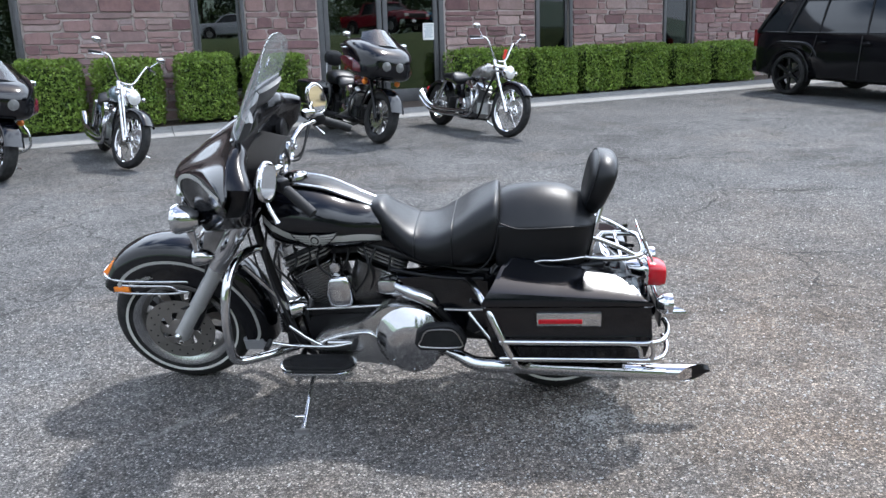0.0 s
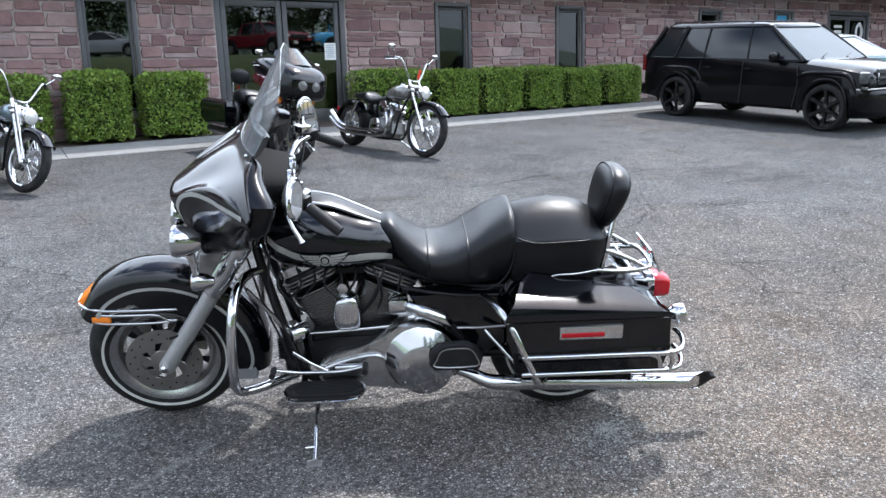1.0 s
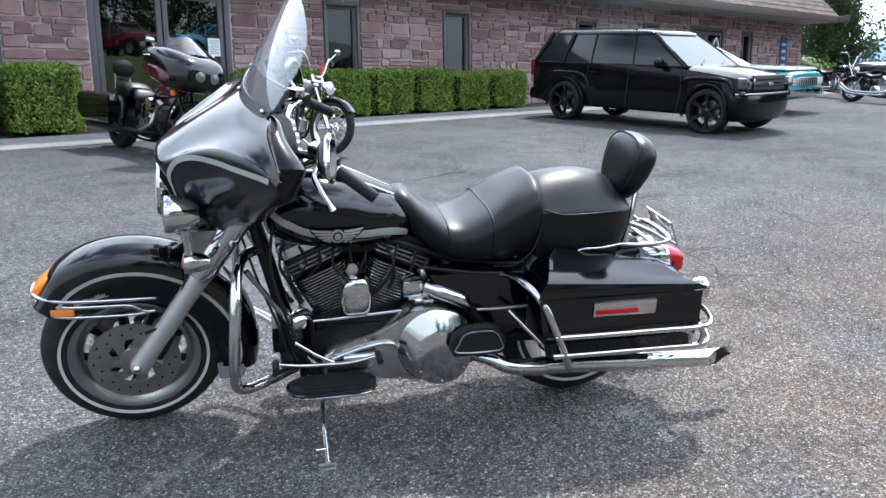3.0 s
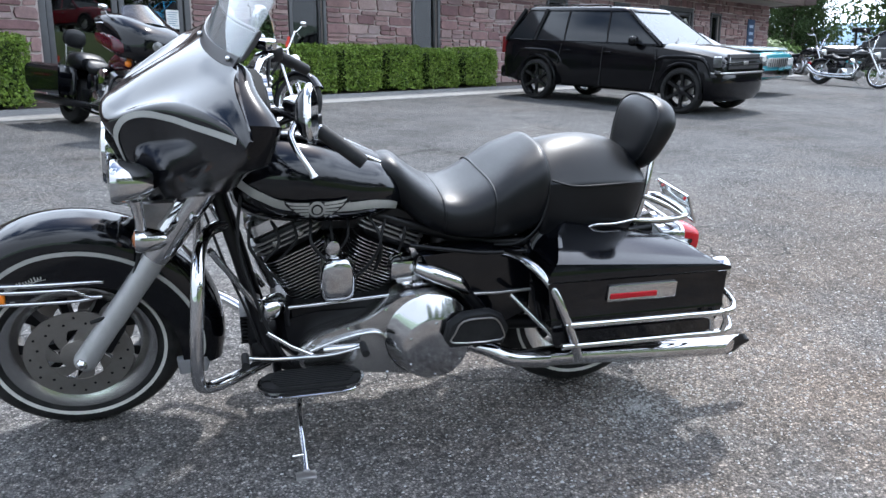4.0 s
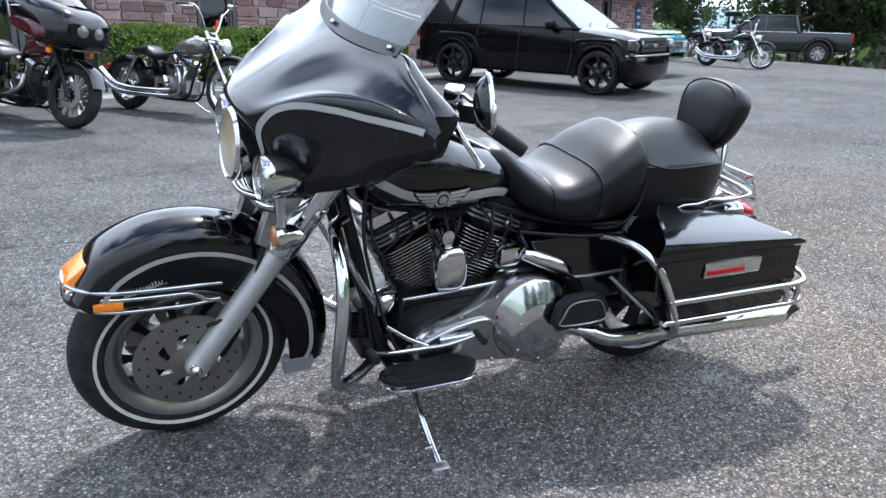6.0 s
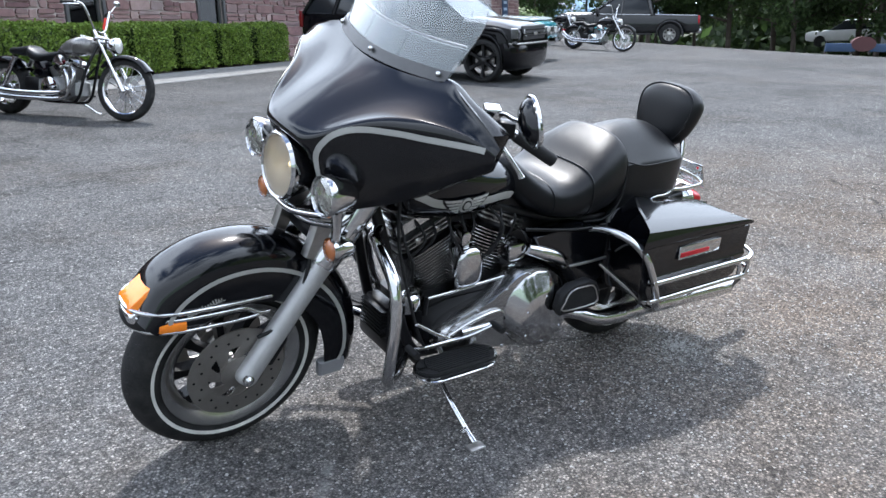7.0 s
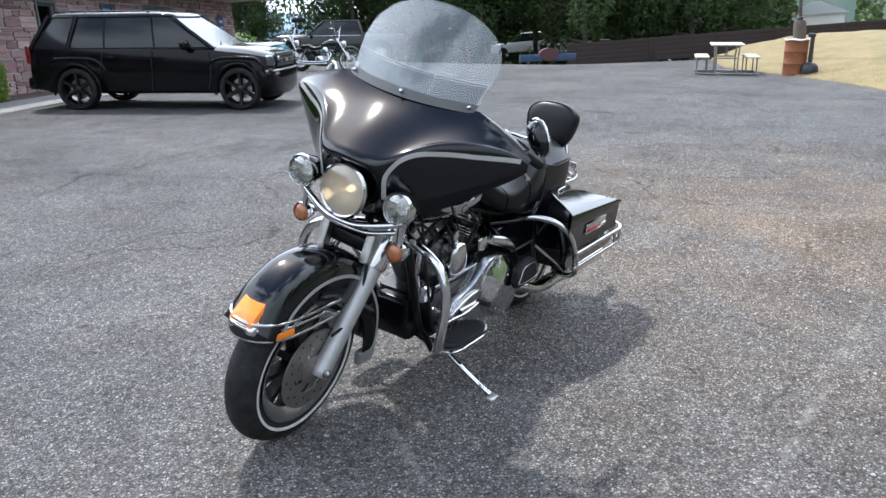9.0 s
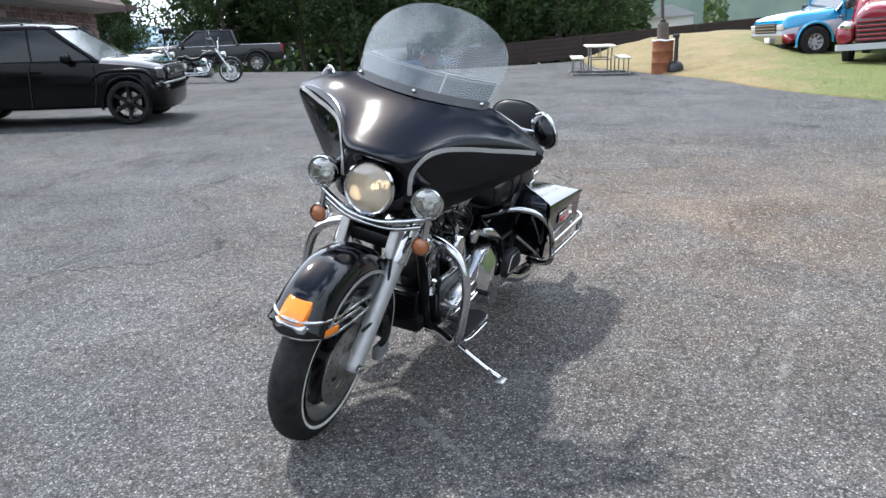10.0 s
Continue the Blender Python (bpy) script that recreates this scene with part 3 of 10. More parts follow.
def window(i, a, b, lo, hi):
    e = thing("window_%d" % i, BUILD, "narrow fixed window in a grey metal frame", "window", kind="structure")
    y = WALL_Y + 0.06
    trim = Shape()
    for x in (a - 0.035, b + 0.035):
        trim.box((x, WALL_Y - 0.01, (lo + hi) / 2), (0.066, 0.08, hi - lo + 0.14), bevel=0.008)
    trim.box(((a + b) / 2, WALL_Y - 0.01, hi + 0.035), (b - a - 0.004, 0.08, 0.07), bevel=0.008)
    part("window_trim", trim, M_FRAME, e, "grey metal outer trim")
    fr = Shape()
    for x in (a + 0.03, b - 0.03):
        fr.box((x, y, (lo + hi) / 2), (0.05, 0.06, hi - lo - 0.01), bevel=0.006)
    for z in (lo + 0.03, hi - 0.03):
        fr.box(((a + b) / 2, y, z), (b - a - 0.112, 0.06, 0.05), bevel=0.006)
    part("window_frame", fr, M_FRAME, e)
    si = Shape().box(((a + b) / 2, WALL_Y - 0.03, lo - 0.04), (b - a + 0.16, 0.16, 0.06), bevel=0.012)
    part("window_sill", si, M_CONCRETE, e)
    pa = Shape().box(((a + b) / 2, y + 0.012, (lo + hi) / 2), (b - a - 0.11, 0.008, hi - lo - 0.11))
    part("pane", pa, M_GLASS_TEAL if a > 5 else M_GLASS, e).visible_shadow = False


def glass_door(i, a, b, lo, hi):
    e = thing("door_%d" % i, BUILD, "double glass shop door in a dark metal frame", "door", kind="structure")
    y = WALL_Y + 0.05
    fr = Shape()
    for x in (a + 0.05, b - 0.05):
        fr.box((x, y, (lo + hi) / 2), (0.10, 0.12, hi - lo - 0.004), bevel=0.01)
    fr.box(((a + b) / 2, y, hi - 0.06), (b - a - 0.204, 0.12, 0.12), bevel=0.01)
    part("door_frame", fr, M_FRAME, e)
    mid = (a + b) / 2
    for x0, x1, hx in ((a + 0.11, mid - 0.01, mid - 0.11), (mid + 0.01, b - 0.11, mid + 0.11)):
        leaf = Shape()
        for x in (x0 + 0.045, x1 - 0.045):
            leaf.box((x, y, (lo + hi) / 2 - 0.06), (0.09, 0.05, hi - lo - 0.15), bevel=0.008)
        for z, h in ((hi - 0.19, 0.10), (lo + 0.16, 0.24)):
            leaf.box(((x0 + x1) / 2, y, z), (x1 - x0 - 0.184, 0.05, h), bevel=0.008)
        lf = part("door_leaf", leaf, M_FRAME, e)
        part("pane", Shape().box(((x0 + x1) / 2, y + 0.005, (lo + hi) / 2), (x1 - x0 - 0.17, 0.008, hi - lo - 0.45)), M_GLASS, lf).visible_shadow = False
        hd = Shape().tube([(hx, y - 0.03, lo + 0.95), (hx, y - 0.08, lo + 0.97), (hx, y - 0.08, lo + 1.23), (hx, y - 0.03, lo + 1.25)], 0.011, 8)
        part("handle", hd, M_STEEL, lf, "steel pull handle")


wi = di = 0
for a, b, lo, hi, kind in OPENINGS:
    if kind == "window":
        wi += 1
        window(wi, a, b, lo, hi)
    else:
        di += 1
        glass_door(di, a, b, lo, hi)

# ---- roof: soffit, fascia and a steep shingle skirt ----
EAVE_Y, EAVE_Z = 1.2, 3.53
ROOF_X0, ROOF_X1 = -10.6, 26.2
sof = Shape().box(((ROOF_X0 + ROOF_X1) / 2, (EAVE_Y + WALL_Y + 0.3) / 2, EAVE_Z + 0.02), (ROOF_X1 - ROOF_X0 - 0.06, WALL_Y + 0.3 - EAVE_Y - 0.06, 0.03))
ob = part("soffit", sof, M_SOFFIT, None, m=BUILD, smooth=False)
tagged(ob, "shaded soffit boards under the eave", "soffit", kind="structure")
roof = thing("roof", BUILD, "steep brown shingle roof skirt over the facade", "roof", kind="structure")
fa = Shape()
fa.box(((ROOF_X0 + ROOF_X1) / 2, EAVE_Y, EAVE_Z + 0.08), (ROOF_X1 - ROOF_X0, 0.05, 0.22), bevel=0.01)
fa.box((ROOF_X1 - 0.025, 6.4, EAVE_Z + 0.08), (0.05, 11.2, 0.22), bevel=0.01)
part("fascia", fa, M_FASCIA, roof, "brown painted fascia board")
deck = Shape()
ROOF_Y0, ROOF_Z0 = EAVE_Y - 0.02, EAVE_Z + 0.17
ROOF_RUN, ROOF_RISE = 0.96, 1.32
deck.loft([[(ROOF_X0, ROOF_Y0 + 0.02, ROOF_Z0), (ROOF_X1 - 0.02, ROOF_Y0 + 0.02, ROOF_Z0), (ROOF_X1 - 0.02, 12.0, ROOF_Z0), (ROOF_X0, 12.0, ROOF_Z0)],
           [(ROOF_X0 + ROOF_RUN, ROOF_Y0 + ROOF_RUN, ROOF_Z0 + ROOF_RISE), (ROOF_X1 - ROOF_RUN, ROOF_Y0 + ROOF_RUN, ROOF_Z0 + ROOF_RISE), (ROOF_X1 - ROOF_RUN, 10.6, ROOF_Z0 + ROOF_RISE), (ROOF_X0 + ROOF_RUN, 10.6, ROOF_Z0 + ROOF_RISE)]])
part("roof_deck", deck, M_SHINGLE, roof, smooth=False)


# ---- hedges ----
def hedge(x0, x1, seed, depth=0.80, top=1.73):
    rnd = random.Random(seed)
    z0 = lot_at((x0 + x1) / 2, 1.5)
    h = top - z0 + rnd.uniform(-0.03, 0.03)
    w = x1 - x0 - 0.07
    e = thing("hedge", BUILD @ Matrix.Translation(((x0 + x1) / 2, 1.19 + depth / 2, z0)), "clipped green boxwood hedge block in mulch", "hedge", group="hedges along the facade")
    # solid dark block fills the gaps behind the leaves
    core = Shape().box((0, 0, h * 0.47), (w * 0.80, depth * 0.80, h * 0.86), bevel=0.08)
    part("core", core, M_LEAF_CORE, e, "solid dark green core")
    s = Shape()
    for i in range(5200):
        # a point on the rounded block, mostly on the faces that show
        u, v, q = rnd.uniform(-1, 1), rnd.uniform(-1, 1), rnd.random()
        if q < 0.50:
            p = Vector((u, -1, v))
        elif q < 0.72:
            p = Vector((u, v, 1))
        elif q < 0.84:
            p = Vector((1, u, v))
        elif q < 0.96:
            p = Vector((-1, u, v))
        else:
            p = Vector((u, 1, v))
        r = (abs(p.x) ** 7 + abs(p.y) ** 7 + abs(p.z) ** 7) ** (1 / 7)
        p /= r
        wob = 1 + 0.07 * noise.noise(Vector((p.x * 2 + seed, p.y * 2, p.z * 2))) + 0.05 * noise.noise(Vector((p.x * 6 + seed, p.y * 5, p.z * 6))) + rnd.uniform(-0.10, 0.05)
        c = Vector((p.x * w / 2 * wob, p.y * depth / 2 * wob, h / 2 + p.z * h / 2 * wob))
        if c.z < 0.02:
            continue
        d = Vector((rnd.gauss(0, 1), rnd.gauss(0, 1), rnd.gauss(0.3, 1))).normalized()
        e2 = d.orthogonal().normalized()
        e2 = Matrix.Rotation(rnd.uniform(0, 6.28), 3, d) @ e2
        f2 = d.cross(e2)
        a = rnd.uniform(0.018, 0.034)
        b = a * 0.6
        s.add([c - e2 * a, c - f2 * b, c + e2 * a + d * 0.006, c + f2 * b], [(0, 1, 2, 3)])
    part("foliage", s, M_LEAF, e, smooth=False)
    return e


HEDGES = [(-4.38, -3.38), (-3.30, -2.25), (-2.17, -1.18), (-1.10, -0.02), (0.12, 1.10), (1.20, 2.28), (4.86, 6.34), (6.40, 7.38), (7.43, 8.41),
          (8.46, 9.42), (9.47, 10.42), (10.47, 11.55), (21.2, 22.4), (22.5, 23.7), (23.8, 25.2)]
for i, (a, b) in enumerate(HEDGES):
    hedge(a, b, 11 + i, 0.80, 1.74 if b < 15 else 1.95)

# ---- the black touring motorcycle: x ahead, y to its left, z up, origin under the rear wheel ----
class Patch:
    """A smooth surface through a grid of control points, read at (u, v) in 0..1."""

    def __init__(self, grid):
        self.g = [[Vector(p) for p in r] for r in grid]

    @staticmethod
    def spline(pts, t):
        n = len(pts) - 1
        x = min(max(t, 0.0), 1.0) * n
        i = min(int(x), n - 1)
        t = x - i
        p1, p2 = pts[i], pts[i + 1]
        p0 = pts[i - 1] if i > 0 else p1 * 2 - p2
        p3 = pts[i + 2] if i + 2 <= n else p2 * 2 - p1
        return 0.5 * ((2 * p1) + (p2 - p0) * t + (2 * p0 - 5 * p1 + 4 * p2 - p3) * t * t + (3 * p1 - p0 - 3 * p2 + p3) * t ** 3)

    def at(self, u, v):
        return self.spline([self.spline(r, v) for r in self.g], u)

    def normal(self, u, v, e=0.01):
        du = self.at(min(u + e, 1), v) - self.at(max(u - e, 0), v)
        dv = self.at(u, min(v + e, 1)) - self.at(u, max(v - e, 0))
        return du.cross(dv).normalized()

    def sheet(self, nu, nv):
        return [[tuple(self.at(i / nu, j / nv)) for j in range(nv + 1)] for i in range(nu + 1)]

    def ribbon(self, path, width, lift, steps=6, side=1.0):
        """A flat band lying on the surface along (u, v) pairs."""
        pts = [Vector((u, v, 0)) for u, v in path]
        pts = curve(pts, [0] * len(pts), steps)[0]
        pos = [self.at(p.x, p.y) + self.normal(p.x, p.y) * lift * side for p in pts]
        rows = [[], []]
        for i, p in enumerate(pos):
            d = (pos[min(i + 1, len(pos) - 1)] - pos[max(i - 1, 0)]).normalized()
            n = self.normal(pts[i].x, pts[i].y)
            w = d.cross(n).normalized() * width / 2
            rows[0].append(tuple(p - w))
            rows[1].append(tuple(p + w))
        return rows


class SoftPatch(Patch):
    """The same grid read as a B-spline, for a surface without ripples."""

    @staticmethod
    def spline(pts, t):
        n = len(pts) - 1
        x = min(max(t, 0.0), 1.0) * n
        i = min(int(x), n - 1)
        t = x - i
        p1, p2 = pts[i], pts[i + 1]
        p0 = pts[i - 1] if i > 0 else p1 * 2 - p2
        p3 = pts[i + 2] if i + 2 <= n else p2 * 2 - p1
        return (p0 * (1 - t) ** 3 + p1 * (3 * t ** 3 - 6 * t * t + 4) + p2 * (-3 * t ** 3 + 3 * t * t + 3 * t + 1) + p3 * t ** 3) / 6


def rrect(x0, x1, y0, y1, r, z, n=5):
    ring = []
    for cx, cy, a0 in ((x1 - r, y1 - r, 0), (x0 + r, y1 - r, 90), (x0 + r, y0 + r, 180), (x1 - r, y0 + r, 270)):
        for k in range(n):
            a = radians(a0 + 90 * k / (n - 1))
            ring.append((cx + r * math.cos(a), cy + r * math.sin(a), z))
    return ring


def mirror_y(pts):
    return [(p[0], -p[1], p[2]) for p in pts]


def pipe(name, pts, r, mat, parent, label="", seg=12, smooth=5, m=None):
    return part(name, Shape().tube(pts, r, seg, smooth=smooth), mat, parent, label, m=m)


BIKE_YAW, BIKE_LEAN = 174.0, 11.5
bike = thing("touring_motorcycle", Matrix.Translation((0.489, 3.31, -0.035)) @ Matrix.Rotation(radians(BIKE_YAW), 4, "Z") @ Matrix.Rotation(radians(-BIKE_LEAN), 4, "X"),
             "black touring motorcycle with chrome trim leaning on its kickstand", "motorcycle")
# the fork, front wheel, fairing and bars turn slightly to the left about the steering head
AXIS = Vector((-0.52, 0, 0.854)).normalized()
HEAD = Matrix.Translation((1.22, 0, 0.95))
STEER = HEAD @ Matrix.Rotation(radians(3.0), 4, AXIS) @ HEAD.inverted()
# the slack front end hangs a little further over than the frame
STEER = STEER @ Matrix.Translation((0, 0, 0.84)) @ Matrix.Rotation(radians(-4.9), 4, "X") @ Matrix.Translation((0, 0, -0.84))
WHEEL_R = 0.318


M_ROTOR = material("worn_rotor_steel", (0.32, 0.30, 0.28), 0.40, 0.85, (0.24, 0.222, 0.205), 20.0, 0.6, 0.05, 240.0)


def wheel(name, where, parent, rear=False, m=None):
    base = (m or Matrix()) @ Matrix.Translation(where)
    hub = Shape()
    hub.lathe([(0.0, -0.075), (0.035, -0.075), (0.04, -0.05), (0.03, 0.0), (0.04, 0.05), (0.035, 0.075), (0.0, 0.075)], 24, axis="y")
    hub_ob = part(name, hub, M_CAST, parent, "cast wheel with black spokes and a polished rim", m=base)
    w = 0.064 if not rear else 0.068
    tyre = Shape()
    prof = [(0.212, -w * 0.62), (0.235, -w * 0.9), (0.262, -w), (0.290, -w * 0.86), (0.308, -w * 0.55), (WHEEL_R, -w * 0.18), (WHEEL_R, w * 0.18),
            (0.308, w * 0.55), (0.290, w * 0.86), (0.262, w), (0.235, w * 0.9), (0.212, w * 0.62)]
    tyre.lathe(prof, 72, axis="y", close=True)
    part("tyre", tyre, M_TYRE, hub_ob, "worn black rubber tyre")
    groove = Shape()
    for i in range(46):
        rot = Matrix.Rotation(2 * math.pi * i / 46, 4, "Y")
        for sy in (1, -1):
            groove.box((0, 0, 0), (0.005, w * 0.40, 0.0016), rot @ Matrix.Translation((0, sy * w * 0.365, 0.3135)) @ Matrix.Rotation(-sy * radians(20), 4, "X") @ Matrix.Rotation(sy * radians(28), 4, "Z"))
    part("tread_grooves", groove, M_RUBBER, hub_ob)["kind"] = "stuff"
    for sy in (1, -1):
        band = Shape()
        r0, r1 = 0.2465, 0.2565
        band.loft([[(r0 * math.cos(a), sy * (w * 0.955 + 0.002), r0 * math.sin(a)) for a in (2 * math.pi * k / 72 for k in range(72))],
                   [(r1 * math.cos(a), sy * (w * 0.99 + 0.002), r1 * math.sin(a)) for a in (2 * math.pi * k / 72 for k in range(72))],
                   [(r1 * math.cos(a), sy * (w * 0.99 - 0.004), r1 * math.sin(a)) for a in (2 * math.pi * k / 72 for k in range(72))],
                   [(r0 * math.cos(a), sy * (w * 0.955 - 0.004), r0 * math.sin(a)) for a in (2 * math.pi * k / 72 for k in range(72))]], close=True)
        part("whitewall_band", band, M_WHITE_WALL, hub_ob, "thin white tyre stripe")
    rim = Shape()
    rim.lathe([(0.219, -0.058), (0.226, -0.060), (0.222, -0.050), (0.196, -0.036), (0.186, -0.01), (0.186, 0.01), (0.196, 0.036), (0.222, 0.050), (0.226, 0.060), (0.219, 0.058),
               (0.198, 0.050), (0.176, 0.032), (0.172, 0.0), (0.176, -0.032), (0.198, -0.050)], 64, axis="y", close=True)
    part("rim", rim, M_POLISH, hub_ob, "polished alloy rim")
    for i in range(9):
        a = 2 * math.pi * i / 9 + 0.2
        sp = Shape()
        rot = Matrix.Rotation(a, 4, "Y")
        sp.loft([[(x * s + off, y, z) for x, y in ((-1, -0.022), (1, -0.022), (1, 0.022), (-1, 0.022))] for z, s, off in ((0.035, 0.017, 0.0), (0.09, 0.011, 0.006), (0.14, 0.011, 0.004), (0.178, 0.019, 0.0))], m=rot)
        part("spoke", sp, M_BLACK, hub_ob)
    for sy in ((1, -1) if not rear else (-1,)):
        ro = Shape()
        y0, y1 = sy * 0.082, sy * 0.088
        n = 60
        ring = lambda r, y: [(r * math.cos(2 * math.pi * k / n), y, r * math.sin(2 * math.pi * k / n)) for k in range(n)]
        ro.loft([ring(0.094, y0), ring(0.156, y0), ring(0.156, y1), ring(0.094, y1)], close=True)
        ro.lathe([(0.0, sy * 0.080), (0.055, sy * 0.080), (0.055, sy * 0.092), (0.03, sy * 0.098), (0.0, sy * 0.098)], 28, axis="y")
        rot_ob = part("brake_rotor", ro, M_ROTOR, hub_ob, "brushed steel brake disc")
        for i in range(7):
            rot = Matrix.Rotation(2 * math.pi * i / 7, 4, "Y")
            arm = Shape().sheet([[tuple(rot @ Vector((0.045 * math.cos(t * 0.55 - w2) * (1 + 1.35 * t), (y0 + y1) / 2, 0.045 * math.sin(t * 0.55 - w2) * (1 + 1.35 * t)))) for t in (0, 0.33, 0.66, 1.0)] for w2 in (0.0, 0.55)], thick=0.005)
            part("rotor_arm", arm, M_ROTOR, hub_ob, "curved steel rotor arm")
        # raised black dots stand in for the dark of drilled holes
        for i in range(24):
            a = 2 * math.pi * i / 24
            r = 0.118 if i % 2 else 0.138
            c = Vector((r * math.cos(a), sy * 0.0885, r * math.sin(a)))
            ho = Shape().loft([[tuple(c + Vector((0.0042 * math.cos(t), sy * h, 0.0042 * math.sin(t)))) for t in (2 * math.pi * k / 8 for k in range(8))] for h in (-0.001, 0.0008)])
            part("drill_hole", ho, M_BLACK, rot_ob)
    return hub_ob


FRONT = Vector((1.69, 0.0, 0.318))
wheel("front_wheel", FRONT, bike, m=STEER)
wheel("rear_wheel", (0.0, 0.0, 0.318), bike, rear=True)


# front fender: an arched skin with deep skirts
def fender_patch(center, stations, half):
    grid = []
    for a, r, depth in stations:
        ca, sa = math.cos(radians(a)), math.sin(radians(a))
        sec = []
        for y, k in ((half * 0.98, depth), (half, depth * 0.62), (half * 0.94, min(0.050, depth * 0.32)), (half * 0.68, min(0.014, depth * 0.1)), (half * 0.34, 0.002), (0, 0.0),
                     (-half * 0.34, 0.002), (-half * 0.68, min(0.014, depth * 0.1)), (-half * 0.94, min(0.050, depth * 0.32)), (-half, depth * 0.62), (-half * 0.98, depth)):
            rr = r - k
            sec.append((center.x + rr * ca, center.y + y, center.z + rr * sa))
        grid.append(sec)
    return Patch(grid)


FST = [(42, 0.385, 0.055), (50, 0.402, 0.105), (62, 0.425, 0.175), (80, 0.435, 0.185), (100, 0.437, 0.180), (120, 0.437, 0.170), (140, 0.436, 0.160), (160, 0.436, 0.150), (178, 0.435, 0.140), (191, 0.432, 0.125)]
ff = fender_patch(FRONT, FST, 0.098)
fender = part("front_fender", Shape().sheet(ff.sheet(40, 30), thick=0.006), M_PAINT, bike, "black gloss front fender", m=STEER)
for sgn in (1, -1):
    stripe = Shape()
    V = (lambda v: v) if sgn > 0 else (lambda v: 1 - v)
    stripe.sheet(ff.ribbon([(0.11, V(0.03)), (0.13, V(0.10)), (0.22, V(0.155)), (0.35, V(0.165)), (0.5, V(0.165)), (0.65, V(0.16)), (0.8, V(0.15)), (0.93, V(0.13)), (0.985, V(0.10))], 0.013, 0.0095, side=1), thick=0.0012)
    part("stripe", stripe, M_STRIPE, fender, "silver pinstripe")
    script = Shape()
    letters = []
    for k in range(64):
        q = k / 63
        tall = 0.013 if k % 24 < 7 else 0.0065
        letters.append((0.20 + 0.125 * q + 0.003 * math.cos(k * 1.35), V(0.088 - 0.012 * q + tall * math.sin(k * 1.35))))
    script.sheet(ff.ribbon(letters, 0.0028, 0.0098, steps=2, side=1))
    script.sheet(ff.ribbon([(0.19, V(0.078)), (0.25, V(0.072)), (0.335, V(0.064))], 0.0022, 0.0096, side=1))
    part("fender_script", script, M_STRIPE, fender, "small silver script badge")
# chrome rail round the fender's nose with rubber between and amber markers
half_nose = [(1.592, 0.098, 0.580), (1.70, 0.104, 0.586), (1.80, 0.107, 0.592), (1.88, 0.105, 0.597), (1.945, 0.084, 0.600), (1.982, 0.045, 0.601)]
nose = half_nose + [(1.992, 0.0, 0.601)] + mirror_y(half_nose[::-1])
pipe("fender_rail", nose, 0.0065, M_CHROME, bike, "chrome fender rail", m=STEER)
pipe("fender_rail", [(x - 0.002, y, z - 0.022) for x, y, z in nose[1:-1]], 0.0065, M_CHROME, bike, "chrome fender rail", m=STEER)
pipe("fender_rail", [(x - 0.004, y, z - 0.062) for x, y, z in nose[1:-1]], 0.0065, M_CHROME, bike, "chrome fender rail", m=STEER)
low = [Vector((x + 0.001, y, z - 0.042)) for x, y, z in nose[3:-3]]
low = curve(low, [0] * len(low), 5)[0]
pad_s = Shape().loft([[(p.x + 0.004, p.y, p.z - 0.016), (p.x + 0.007, p.y, p.z), (p.x + 0.004, p.y, p.z + 0.016), (p.x - 0.012, p.y, p.z + 0.016), (p.x - 0.012, p.y, p.z - 0.016)] for p in low])
part("fender_bumper", pad_s, M_RUBBER, bike, "dark rubber bumper strip", m=STEER)
for sy in (1, -1):
    pipe("fender_strut", [(1.70, sy * 0.103, 0.564), (1.67, sy * 0.104, 0.558), (1.635, sy * 0.104, 0.535), (1.60, sy * 0.104, 0.532)], 0.006, M_CHROME, bike, m=STEER)
    pipe("fender_strut", [(1.70, sy * 0.103, 0.524), (1.66, sy * 0.104, 0.525), (1.60, sy * 0.104, 0.532)], 0.006, M_CHROME, bike, m=STEER)
    part("side_marker", Shape().box((0, 0, 0), (0.078, 0.016, 0.028), Matrix.Translation((1.892, sy * 0.103, 0.556)) @ Matrix.Rotation(radians(-sy * 10), 4, "Z"), bevel=0.005), M_AMBER, bike, "amber side marker", m=STEER)
NOSE = STEER @ Matrix.Translation(FRONT) @ Matrix.Rotation(radians(-50), 4, "Y") @ Matrix.Translation((-0.020, 0, 0))
turned = lambda ring: [(c, b2, a2) for a2, b2, c in ring]
base = Shape().loft([turned(rrect(-0.075, 0.062, -0.060, 0.060, 0.02, 0.37)), turned(rrect(-0.075, 0.062, -0.060, 0.060, 0.02, 0.404)), turned(rrect(-0.068, 0.056, -0.055, 0.055, 0.02, 0.414)), turned(rrect(-0.06, 0.05, -0.048, 0.048, 0.02, 0.417))])
part("lamp_base", base, M_CHROME, bike, "chrome lamp base", m=NOSE)
lamp = Shape().loft([turned(rrect(-0.056, 0.046, -0.050, 0.050, 0.014, 0.410)), turned(rrect(-0.056, 0.046, -0.050, 0.050, 0.014, 0.426)), turned(rrect(-0.048, 0.040, -0.044, 0.044, 0.014, 0.434)), turned(rrect(-0.02, 0.02, -0.02, 0.02, 0.01, 0.437))])
part("fender_lamp", lamp, M_AMBER, bike, "orange fender lamp", m=NOSE)
part("fender_tip", Shape().prism([(1.405, 0.205), (1.41, 0.262), (1.315, 0.268), (1.308, 0.240), (1.318, 0.205)], "y", 0.072, 0.106, bevel=0.008), M_PLASTIC, bike, "grey plastic fender tip", m=STEER)
